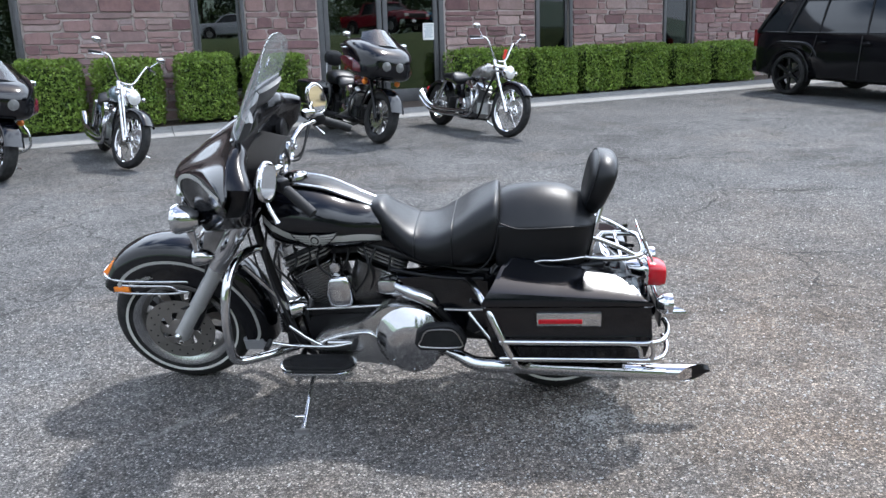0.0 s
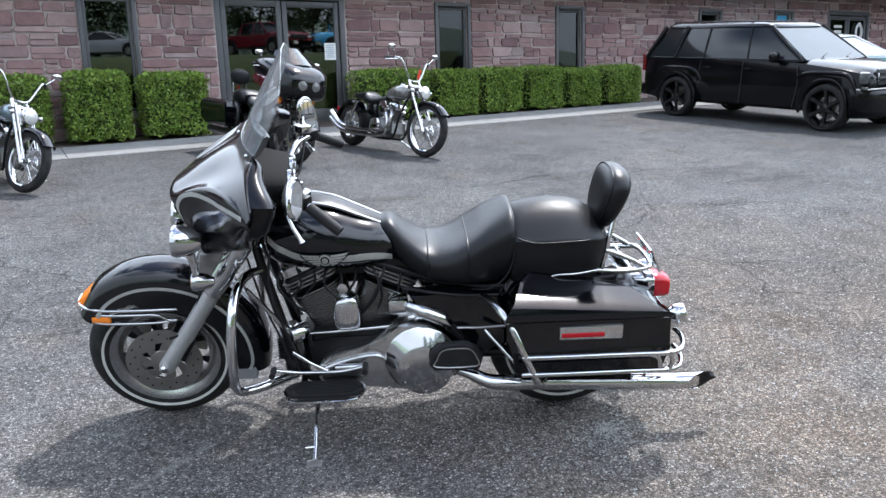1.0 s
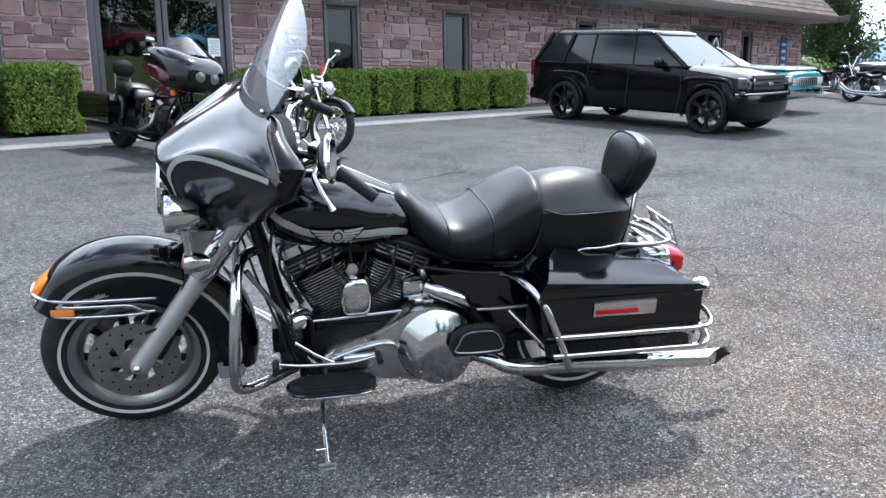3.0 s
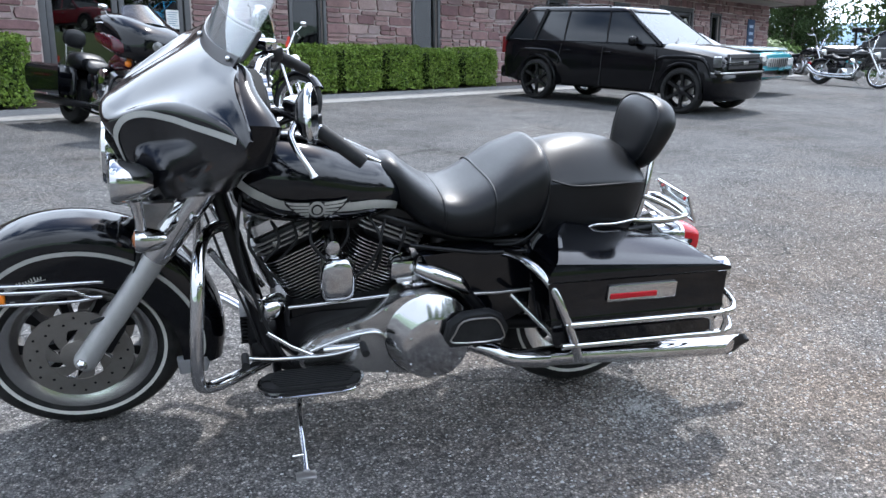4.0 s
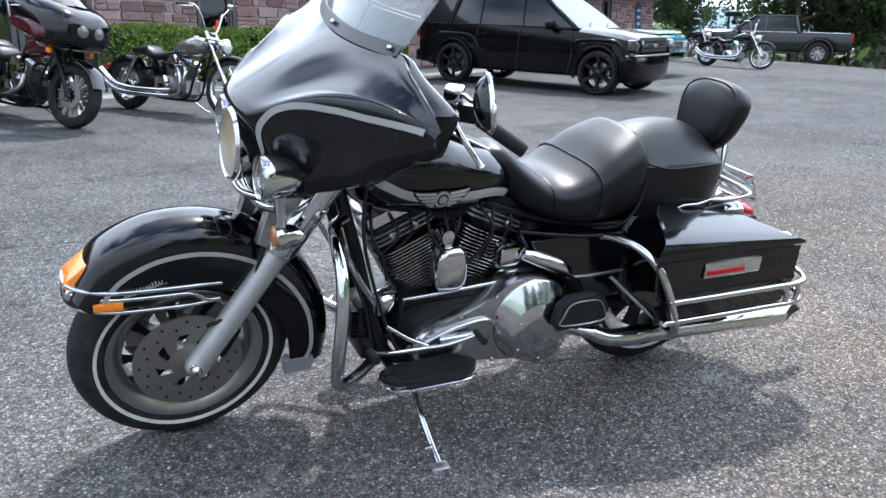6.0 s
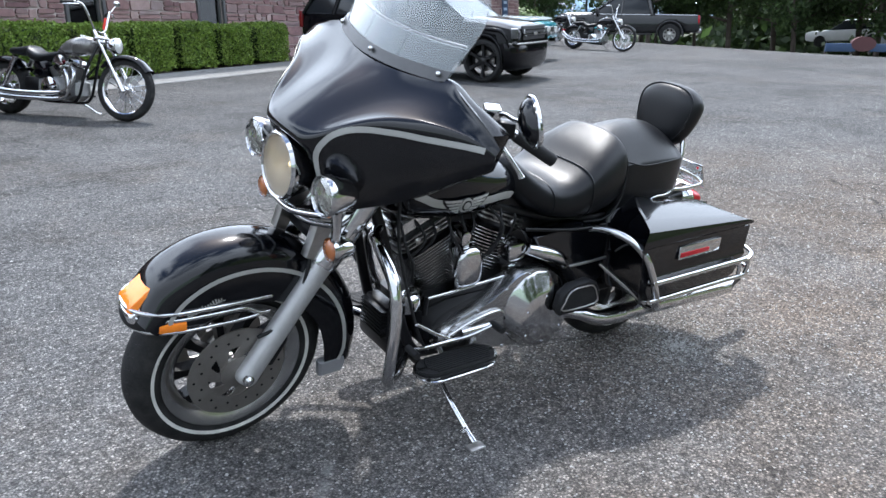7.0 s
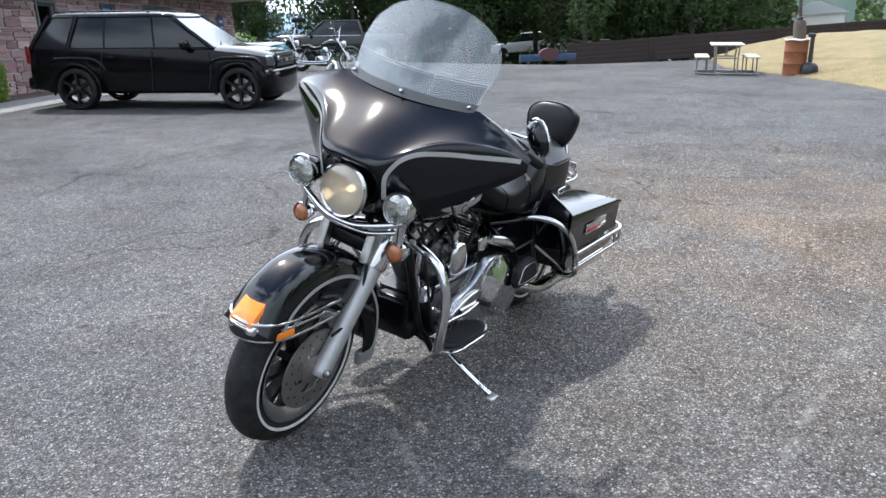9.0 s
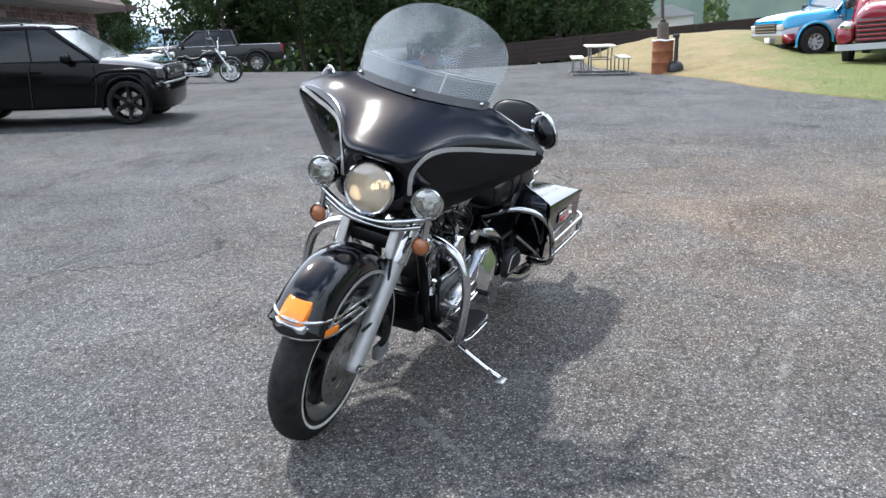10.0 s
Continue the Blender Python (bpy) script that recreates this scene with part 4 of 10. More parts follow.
part("fender_tip", Shape().prism([(1.405, 0.205), (1.41, 0.262), (1.315, 0.268), (1.308, 0.240), (1.318, 0.205)], "y", -0.106, -0.072, bevel=0.008), M_PLASTIC, bike, "grey plastic fender tip", m=STEER)

# fork legs, covers, calipers
M_SLIDER = material("bead_blasted_alloy", (0.50, 0.50, 0.50), 0.50, 0.7, (0.40, 0.40, 0.40), 16.0, 0.6, 0.06, 180.0)
UP = Vector((-0.40, 0, 0.60)).normalized()
for sy in (1, -1):
    yc = sy * 0.114
    foot = Vector((1.672, yc, 0.312))
    leg = Shape().tube([foot - UP * 0.02, foot, foot + UP * 0.05, foot + UP * 0.30, foot + UP * 0.44], [0.028, 0.036, 0.035, 0.034, 0.035], 20, smooth=3)
    lg = part("fork_leg", leg, M_SLIDER, bike, "grey cast fork slider", m=STEER)
    part("axle_nut", Shape().lathe([(0, sy * 0.0), (0.017, sy * 0.0), (0.017, sy * 0.012), (0.009, sy * 0.02), (0, sy * 0.02)], 16, axis="y", m=Matrix.Translation((1.680, yc + sy * 0.026, 0.322))), M_CHROME, lg, "bright axle nut")
    cov = Shape().tube([foot + UP * 0.42, foot + UP * 0.46, foot + UP * 0.62, foot + UP * 0.72], [0.042, 0.046, 0.046, 0.046], 22, smooth=3)
    part("fork_cover", cov, M_CHROME, bike, "chrome upper fork cover", m=STEER)
    cal = Shape().box((1.60, yc - sy * 0.005, 0.40), (0.075, 0.05, 0.11), Matrix.Translation((1.60, 0, 0.40)) @ Matrix.Rotation(radians(-30), 4, "Y") @ Matrix.Translation((-1.60, 0, -0.40)), bevel=0.012)
    part("brake_caliper", cal, M_BLACK, bike, "black brake caliper", m=STEER)
    pipe("brake_hose", [(1.64, yc, 0.45), (1.56, yc + sy * 0.02, 0.50), (1.50, yc + sy * 0.01, 0.62), (1.46, yc - sy * 0.02, 0.78)], 0.006, M_RUBBER, bike, m=STEER)
    # steel plate under the fairing
    part("fork_panel", Shape().prism([(1.44, 0.66), (1.50, 0.70), (1.46, 0.84), (1.30, 0.84), (1.34, 0.72)], "y", yc + sy * 0.006, yc - sy * 0.03, bevel=0.006), M_STEEL, bike, "brushed steel fork panel", m=STEER)
tree = Shape().box((1.40, 0.0, 0.735), (0.10, 0.22, 0.06), bevel=0.015)
tree.box((1.33, 0, 0.84), (0.10, 0.24, 0.05), bevel=0.015)
part("fork_clamp", tree, M_BLACK, bike, m=STEER)

# lamp bar with passing lamps and turn signals
pipe("lamp_bar", [(1.48, 0.215, 0.885), (1.50, 0.15, 0.862), (1.525, 0.07, 0.842), (1.53, 0.0, 0.838), (1.525, -0.07, 0.842), (1.50, -0.15, 0.862), (1.48, -0.215, 0.885)], 0.011, M_CHROME, bike, "chrome lamp bar", m=STEER)
pipe("lamp_bar", [(1.465, 0.20, 0.845), (1.485, 0.10, 0.812), (1.49, 0.0, 0.805), (1.485, -0.10, 0.812), (1.465, -0.20, 0.845)], 0.010, M_CHROME, bike, "chrome lower bar", m=STEER)


def round_lamp(name, at, r, depth, lens_mat, label, shell=None):
    m = STEER @ Matrix.Translation(at) @ Matrix.Rotation(radians(-4), 4, "Y")
    sh = Shape().lathe([(0.0, -depth), (r * 0.45, -depth * 0.96), (r * 0.80, -depth * 0.65), (r * 0.97, -depth * 0.15), (r * 1.04, 0.0), (r * 1.05, 0.012), (r * 0.98, 0.022), (r * 0.93, 0.018), (r * 0.90, 0.0), (r * 0.78, -depth * 0.28), (r * 0.45, -depth * 0.5), (0.0, -depth * 0.56)], 40, axis="x")
    ob = part(name, sh, shell or M_CHROME, bike, label, m=m)
    le = Shape().lathe([(r * 0.94, 0.004), (r * 0.90, 0.016), (r * 0.7, 0.024), (r * 0.4, 0.029), (0.0, 0.031)], 40, axis="x")
    lens_ob = part("lens", le, lens_mat, ob)
    if lens_mat in (M_CLEAR, M_HEAD):
        lens_ob.visible_shadow = False
        part("bulb", Shape().ball((-depth * 0.30, 0, 0), (r * 0.20, r * 0.14, r * 0.14), 12), M_BULB if r > 0.08 else M_LENS, ob)
        cut = Shape()
        for k in range(-4, 5):
            y = k * r * 0.2
            h = math.sqrt(max(0.02, 0.80 - (y / r) ** 2)) * r
            cut.box((0.006, y, 0), (0.003, r * 0.035, h * 1.8))
        part("lens_flutes", cut, M_CLEAR, ob).visible_shadow = False
    return ob


M_CLEAR = glass("clear_lamp_glass", (0.93, 0.93, 0.90), 0.05, 0.22)
M_HEAD = M_CLEAR.copy()
frost = M_HEAD.node_tree.nodes.new("ShaderNodeMixShader")
frost.inputs["Fac"].default_value = 0.34
milk = M_HEAD.node_tree.nodes.new("ShaderNodeBsdfTranslucent")
milk.inputs["Color"].default_value = (0.9, 0.9, 0.87, 1)
glow_out = M_HEAD.node_tree.nodes["Material Output"].inputs["Surface"]
M_HEAD.node_tree.links.new(glow_out.links[0].from_socket, frost.inputs[1])
M_HEAD.node_tree.links.new(milk.outputs["BSDF"], frost.inputs[2])
M_HEAD.node_tree.links.new(frost.outputs["Shader"], glow_out)
M_BULB = material("lit_bulb", (0.9, 0.75, 0.5), 0.3, 0.0, (0.9, 0.7, 0.4), 20.0, 0.4)
bulb_bsdf = M_BULB.node_tree.nodes["Principled BSDF"]
bulb_bsdf.inputs["Emission Color"].default_value = (1.0, 0.74, 0.42, 1)
bulb_bsdf.inputs["Emission Strength"].default_value = 5.0
round_lamp("headlamp", (1.530, 0.004, 0.956), 0.096, 0.12, M_HEAD, "large round headlamp in a chrome ring, lit")
for sy in (1, -1):
    round_lamp("passing_lamp", (1.502, sy * 0.214 + 0.008, 0.955), 0.058, 0.085, M_CLEAR, "round chrome passing lamp")
    pipe("lamp_stem", [(1.47, sy * 0.214 + 0.006, 0.90), (1.465, sy * 0.214 + 0.006, 0.84), (1.465, sy * 0.216 + 0.003, 0.785)], [0.018, 0.014, 0.016], M_CHROME, bike, m=STEER)
    round_lamp("turn_signal", (1.460, sy * 0.217, 0.776), 0.036, 0.06, M_AMBER_DARK, "small amber turn signal in chrome")

# fairing: profiles (x, z) from the windshield's foot over the crease down to the lower edge
half_rows = [(0.0, [(1.250, 1.272), (1.298, 1.224), (1.352, 1.232), (1.444, 1.178), (1.518, 1.122), (1.566, 1.080), (1.522, 1.056), (1.470, 1.00), (1.450, 0.92), (1.440, 0.86)]),
             (0.060, [(1.248, 1.274), (1.290, 1.228), (1.344, 1.226), (1.434, 1.172), (1.510, 1.119), (1.562, 1.079), (1.520, 1.054), (1.470, 1.00), (1.450, 0.92), (1.440, 0.86)]),
             (0.107, [(1.241, 1.276), (1.276, 1.238), (1.324, 1.214), (1.404, 1.166), (1.488, 1.121), (1.548, 1.078), (1.526, 1.048), (1.488, 0.985), (1.464, 0.92), (1.445, 0.86)]),
             (0.140, [(1.236, 1.277), (1.266, 1.243), (1.308, 1.209), (1.380, 1.166), (1.456, 1.132), (1.520, 1.100), (1.508, 1.050), (1.490, 0.968), (1.470, 0.91), (1.445, 0.862)]),
             (0.175, [(1.229, 1.278), (1.254, 1.251), (1.294, 1.212), (1.352, 1.176), (1.418, 1.151), (1.478, 1.132), (1.474, 1.088), (1.464, 1.00), (1.450, 0.92), (1.432, 0.868)]),
             (0.230, [(1.213, 1.281), (1.231, 1.258), (1.262, 1.226), (1.310, 1.198), (1.360, 1.183), (1.410, 1.168), (1.410, 1.125), (1.404, 1.04), (1.392, 0.96), (1.374, 0.902)]),
             (0.290, [(1.188, 1.285), (1.206, 1.263), (1.232, 1.240), (1.272, 1.219), (1.315, 1.202), (1.358, 1.182), (1.360, 1.138), (1.354, 1.06), (1.341, 0.985), (1.322, 0.932)]),
             (0.352, [(1.212, 1.266), (1.226, 1.253), (1.245, 1.240), (1.267, 1.225), (1.292, 1.209), (1.318, 1.188), (1.321, 1.147), (1.317, 1.085), (1.306, 1.03), (1.290, 0.985)]),
             (0.425, [(1.204, 1.237), (1.213, 1.231), (1.226, 1.224), (1.240, 1.215), (1.254, 1.205), (1.268, 1.191), (1.273, 1.157), (1.270, 1.115), (1.262, 1.076), (1.250, 1.046)]),
             (0.485, [(1.194, 1.207), (1.201, 1.204), (1.208, 1.200), (1.214, 1.195), (1.220, 1.189), (1.226, 1.182), (1.231, 1.160), (1.230, 1.136), (1.224, 1.112), (1.215, 1.092)]),
             (0.522, [(1.190, 1.177), (1.193, 1.175), (1.196, 1.172), (1.198, 1.168), (1.200, 1.164), (1.202, 1.159), (1.204, 1.153), (1.204, 1.146), (1.201, 1.139), (1.197, 1.132)])]
grid = [[(x, -y, z) for x, z in r] for y, r in reversed(half_rows[1:])] + [[(x, y, z) for x, z in r] for y, r in half_rows]
fair = SoftPatch(grid)
skin = fair.sheet(96, 54)
# even out the upper panel between the windshield's foot and the crease
relax = np.array([[tuple(q) for q in r] for r in skin])
for turn in range(60):
    mean = (relax[:-2, 1:-1] + relax[2:, 1:-1] + relax[1:-1, :-2] + relax[1:-1, 2:]) / 4
    relax[1:-1, 1:27] = mean[:, 0:26]
skin = [[tuple(q) for q in r] for r in relax]
fairing = part("fairing", Shape().sheet(skin, thick=0.008), M_PAINT, bike, "black gloss batwing fairing", angle=60, m=STEER)
skin_at = np.array(skin)
stripe_line = [(1.487, 0.137, 0.955), (1.500, 0.137, 1.035), (1.468, 0.162, 1.104), (1.400, 0.228, 1.142), (1.325, 0.335, 1.155), (1.272, 0.420, 1.162), (1.226, 0.500, 1.170)]
stripe_line = curve([Vector(p) for p in stripe_line], [0.0] * 7, 3)[0]
for sgn in (1, -1):
    path = []
    for q in stripe_line:
        d = np.linalg.norm(skin_at - np.array((q.x, sgn * q.y, q.z)), axis=2)
        a, b = np.unravel_index(d.argmin(), d.shape)
        path.append((a / 96, b / 54))
    # even out the path along the skin
    path = [path[0]] + [tuple((path[k - 1][c] + path[k][c] * 2 + path[k + 1][c]) / 4 for c in (0, 1)) for k in range(1, len(path) - 1)] + [path[-1]]
    st = Shape().sheet(fair.ribbon(path, 0.0165, 0.003, steps=4, side=-1), thick=0.001)
    part("stripe", st, M_STRIPE, fairing, "silver pinstripe")
M_INNER = material("matt_black_panel", (0.005, 0.005, 0.0055), 0.75, 0.0, (0.009, 0.009, 0.009), 12.0, 0.5, 0.1, 260.0)
M_INNER.node_tree.nodes["Principled BSDF"].inputs["Specular IOR Level"].default_value = 0.12
# the inner shell follows the fairing's rim and closes it towards the rider
rim_loop = [r[0] for r in skin[4:-4]] + [r[-1] for r in reversed(skin[4:-4])]
rim_loop = [rim_loop[k] for k in range(0, len(rim_loop), 2)]
lobe = lambda y: min(max((abs(y) - 0.20) / 0.28, 0.0), 1.0)
shell_rings = [[(x - 0.004, y * 0.995, 1.11 + (z - 1.11) * 0.985) for x, y, z in rim_loop],
               [(min(x, 1.255) - 0.012 - 0.030 * lobe(y), y * 1.0, 1.11 + (z - 1.11) * 0.97) for x, y, z in rim_loop],
               [(min(x, 1.245) - 0.014 - 0.060 * lobe(y), y * 0.975, 1.11 + (z - 1.11) * 0.88) for x, y, z in rim_loop],
               [(min(x, 1.235) - 0.012 - 0.068 * lobe(y), y * 0.90, 1.10 + (z - 1.10) * 0.70) for x, y, z in rim_loop],
               [(1.222 - 0.045 * lobe(y), y * 0.78, 1.10 + (z - 1.10) * 0.45) for x, y, z in rim_loop]]
M_SHELL = material("satin_black_shell", (0.002, 0.002, 0.003), 0.16, 0.0, (0.004, 0.004, 0.005), 14.0, 0.5)
M_SHELL.node_tree.nodes["Principled BSDF"].inputs["Specular IOR Level"].default_value = 0.35
part("inner_fairing", Shape().loft(bezier_rows(shell_rings, 3)), M_SHELL, bike, "black inner fairing shell", angle=60, m=STEER)
pod = Shape().loft([oval(1.235, 0, 1.105, 0.20, 0.075, 24, 3), oval(1.155, 0, 1.10, 0.18, 0.062, 24, 3), oval(1.11, 0, 1.097, 0.17, 0.056, 24, 3), oval(1.10, 0, 1.095, 0.155, 0.046, 24, 3)])
part("dash_pod", pod, M_INNER, bike, "black dashboard pod", m=STEER)
for gy, gz, gr in ((0.06, 1.105, 0.042), (-0.06, 1.105, 0.042), (0.145, 1.10, 0.026), (-0.145, 1.10, 0.026)):
    g = Shape().lathe([(0, 0.0), (gr, 0.0), (gr, -0.012), (gr * 0.9, -0.014), (gr * 0.86, -0.008), (0, -0.008)], 24, axis="x", m=Matrix.Translation((1.10, gy, gz)))
    part("gauge", g, M_CHROME, bike, "round chrome-rimmed gauge", m=STEER)
for sy in (1, -1):
    sp = Shape().lathe([(0, 0.0), (0.062, 0.0), (0.06, -0.02), (0.05, -0.026), (0, -0.022)], 28, axis="x", m=Matrix.Translation((1.196, sy * 0.315, 1.09)))
    part("speaker", sp, M_BLACK, bike, "round black speaker grille", m=STEER)

# windshield
def shield(v, h):
    """v from base to top, h from -1 to 1."""
    w = (0.276 + 0.024 * math.sin(v * 2.2)) * math.sqrt(max(0.0, 1 - max(0.0, (v - 0.30) / 0.705) ** 2.6)) if v > 0.30 else 0.276 + 0.024 * math.sin(v * 2.2)
    y = h * w
    x = 1.262 - 0.150 * v - 0.03 * v * v - 0.84 * y * y
    z = 1.270 + 0.325 * v + 0.10 * y * y * (1 - 1.6 * v)
    return (x, y, z)


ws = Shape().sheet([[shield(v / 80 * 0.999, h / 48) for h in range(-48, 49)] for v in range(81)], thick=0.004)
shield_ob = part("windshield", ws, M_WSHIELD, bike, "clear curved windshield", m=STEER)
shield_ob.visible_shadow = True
M_TRIM = material("dark_grey_trim", (0.06, 0.06, 0.063), 0.35, 0.2, (0.09, 0.09, 0.09), 20.0, 0.5)
trim = Shape().sheet([[tuple(Vector(shield(v, h / 14)) + Vector((0.006, 0, 0.0))) for h in range(-14, 15)] for v in (-0.02, 0.03, 0.075)], thick=0.004)
tr_ob = part("windshield_trim", trim, M_TRIM, bike, "dark trim strip with bolts", m=STEER)
for h in (-0.92, 0.0, 0.92):
    c = Vector(shield(0.03, h)) + Vector((0.012, 0, 0.004))
    part("bolt", Shape().ball(c, 0.008, 10), M_CHROME, tr_ob)

# padded pouch with three pockets behind the foot of the windshield
M_MIRROR = material("mirror_glass", (0.80, 0.82, 0.84), 0.02, 1.0)
M_POUCH = material("dark_grey_vinyl", (0.035, 0.035, 0.037), 0.42, 0.0, (0.055, 0.055, 0.057), 14.0, 0.5, 0.02, 320.0)
for a, b in ((-0.95, -0.33), (-0.30, 0.30), (0.33, 0.95)):
    rings = []
    for k in range(9):
        h = a + (b - a) * k / 8
        puff = 0.016 + 0.026 * math.sin(math.pi * (0.06 + 0.88 * k / 8)) ** 0.6
        ring = []
        for v, d in ((0.02, 0.004), (0.26, 0.004), (0.275, 0.5), (0.25, 0.9), (0.15, 1.0), (0.05, 0.8), (0.015, 0.4)):
            q = Vector(shield(v, h))
            ring.append((q.x - 0.008 - puff * d, q.y * (1 - 0.10 * d), q.z - 0.2 * puff * d))
        rings.append(ring)
    pouch = part("windshield_pouch", Shape().loft(bezier_rows(rings, 2)), M_POUCH, bike, "dark grey padded windshield pouch", m=STEER)
    part("pouch_piping", Shape().tube([tuple(Vector(shield(0.268, a + (b - a) * k / 8)) + Vector((-0.010, 0, 0.004))) for k in range(9)], 0.0045, 6, smooth=2), M_PLASTIC, pouch)

# handlebar, grips, levers, mirrors
BARS = STEER @ Matrix.Translation((0.012, 0, 1.125)) @ Matrix.Rotation(radians(2.4), 4, "X") @ Matrix.Translation((0, 0, -1.09))
bar = [(1.10, 0.0, 1.030), (1.11, 0.10, 1.040), (1.10, 0.18, 1.072), (1.065, 0.27, 1.105), (1.00, 0.375, 1.095), (0.90, 0.445, 1.030)]
pipe("bar_riser", mirror_y(bar[2:0:-1]) + bar[:3], 0.0150, M_BLACK, bike, "black handlebar clamp and riser", m=BARS)
for sy in (1, -1):
    pipe("handlebar", [(x, y * sy, z) for x, y, z in bar[2:]], 0.0135, M_CHROME, bike, "chrome handlebar", m=BARS)
for sy in (1, -1):
    f = lambda p: (p[0], p[1] * sy, p[2])
    pipe("grip", [f((0.995, 0.382, 1.092)), f((0.98, 0.392, 1.082)), f((0.912, 0.438, 1.038)), f((0.893, 0.450, 1.025))], [0.019, 0.0195, 0.0195, 0.018], M_RUBBER, bike, "black rubber grip", 16, m=BARS)
    sw = Shape().box((0, 0, 0), (0.06, 0.045, 0.05), BARS @ Matrix.Translation(f((1.018, 0.36, 1.105))) @ Matrix.Rotation(radians(-42 * sy), 4, "Z"), bevel=0.01)
    part("switch_housing", sw, M_BLACK, bike)
    lv = Shape().tube([f((1.05, 0.36, 1.105)), f((1.070, 0.40, 1.085)), f((1.058, 0.43, 1.055)), f((1.032, 0.455, 1.015)), f((1.023, 0.462, 0.998))], [0.010, 0.009, 0.008, 0.007, 0.011], 10)
    part("lever", lv, M_CHROME, bike, "chrome lever", m=BARS)
    res = Shape().box((0, 0, 0), (0.05, 0.06, 0.035), BARS @ Matrix.Translation(f((1.045, 0.325, 1.145))) @ Matrix.Rotation(radians(-35 * sy), 4, "Z"), bevel=0.008)
    part("reservoir", res, M_CHROME, bike)
    pipe("mirror_stem", [f((1.04, 0.345, 1.135)), f((1.045, 0.375, 1.155)), f((1.05, 0.42, 1.155)), f((1.05, 0.455, 1.16))], 0.006, M_CHROME, bike, m=BARS)
    mm = BARS @ Matrix.Translation(f((1.04, 0.475, 1.165))) @ Matrix.Rotation(radians(-20 if sy > 0 else -38), 4, "Z") @ Matrix.Rotation(radians(8), 4, "Y") @ Matrix.Rotation(radians(36 if sy > 0 else -12), 4, "X")
    mi = Shape().loft([[(x, a[1], a[2]) for a in oval(0, 0, 0, 0.045 * s, 0.066 * s, 28, 2.5)] for x, s in ((0.030, 0.25), (0.024, 0.6), (0.012, 0.86), (0.0, 0.98), (-0.010, 1.0), (-0.014, 0.96))])
    mo = part("mirror", mi, M_PAINT, bike, "black mirror in a thick chrome rim", m=mm)
    part("mirror_rim", Shape().tube([(-0.008, a[1], a[2]) for a in oval(0, 0, 0, 0.0455, 0.0665, 28, 2.5)], 0.0075, 8, close=True, smooth=1), M_CHROME, mo)
    mg = Shape().loft([[(x, a[1], a[2]) for a in oval(0, 0, 0, 0.041 * s, 0.061 * s, 28, 2.5)] for x, s in ((-0.0145, 1.0), (-0.0165, 0.98))])
    part("mirror_glass", mg, M_MIRROR, mo)
for k, (y0, z0) in enumerate(((0.30, 1.10), (0.26, 1.11), (-0.30, 1.10), (-0.27, 1.11))):
    s2 = 1 if y0 > 0 else -1
    pipe("cable", [(1.04, y0, z0), (1.07, y0 - s2 * 0.10, z0 - 0.05 - 0.02 * k), (1.13, y0 - s2 * 0.17, z0 - 0.10), (1.20, s2 * 0.07, 0.92)], 0.005, M_RUBBER, bike, m=BARS)

# tank with console
def body(stations, n=28, power=2.3, steps=4):
    """Rings across x from (x, low, high, half width)."""
    rings = [oval(x, 0, (lo + hi) / 2, w, (hi - lo) / 2, n, power) for x, lo, hi, w in stations]
    return bezier_rows(rings, steps)


M_EMBLEM = material("silver_emblem", (0.50, 0.50, 0.48), 0.3, 0.35, (0.36, 0.36, 0.35), 40.0, 0.5)
TANK = [(1.215, 0.805, 0.930, 0.050), (1.20, 0.770, 0.965, 0.115), (1.15, 0.740, 0.985, 0.160), (1.06, 0.723, 0.995, 0.182), (0.95, 0.715, 0.975, 0.182), (0.85, 0.715, 0.935, 0.166), (0.76, 0.727, 0.905, 0.140), (0.69, 0.745, 0.862, 0.095), (0.665, 0.755, 0.845, 0.05)]
tank = part("fuel_tank", Shape().loft(body(TANK)), M_PAINT, bike, "black gloss fuel tank")


def tank_side(x, z, sy, out=0.003):
    """A point on the tank's flank."""
    xs = [s[0] for s in TANK][::-1]
    lo, hi, w = (float(np.interp(x, xs, [s[i] for s in TANK][::-1])) for i in (1, 2, 3))
    q = min(1.0, abs((z - (lo + hi) / 2) / ((hi - lo) / 2)))
    return (x, sy * (w * (1 - q ** 2.3) ** (1 / 2.3) + out), z)


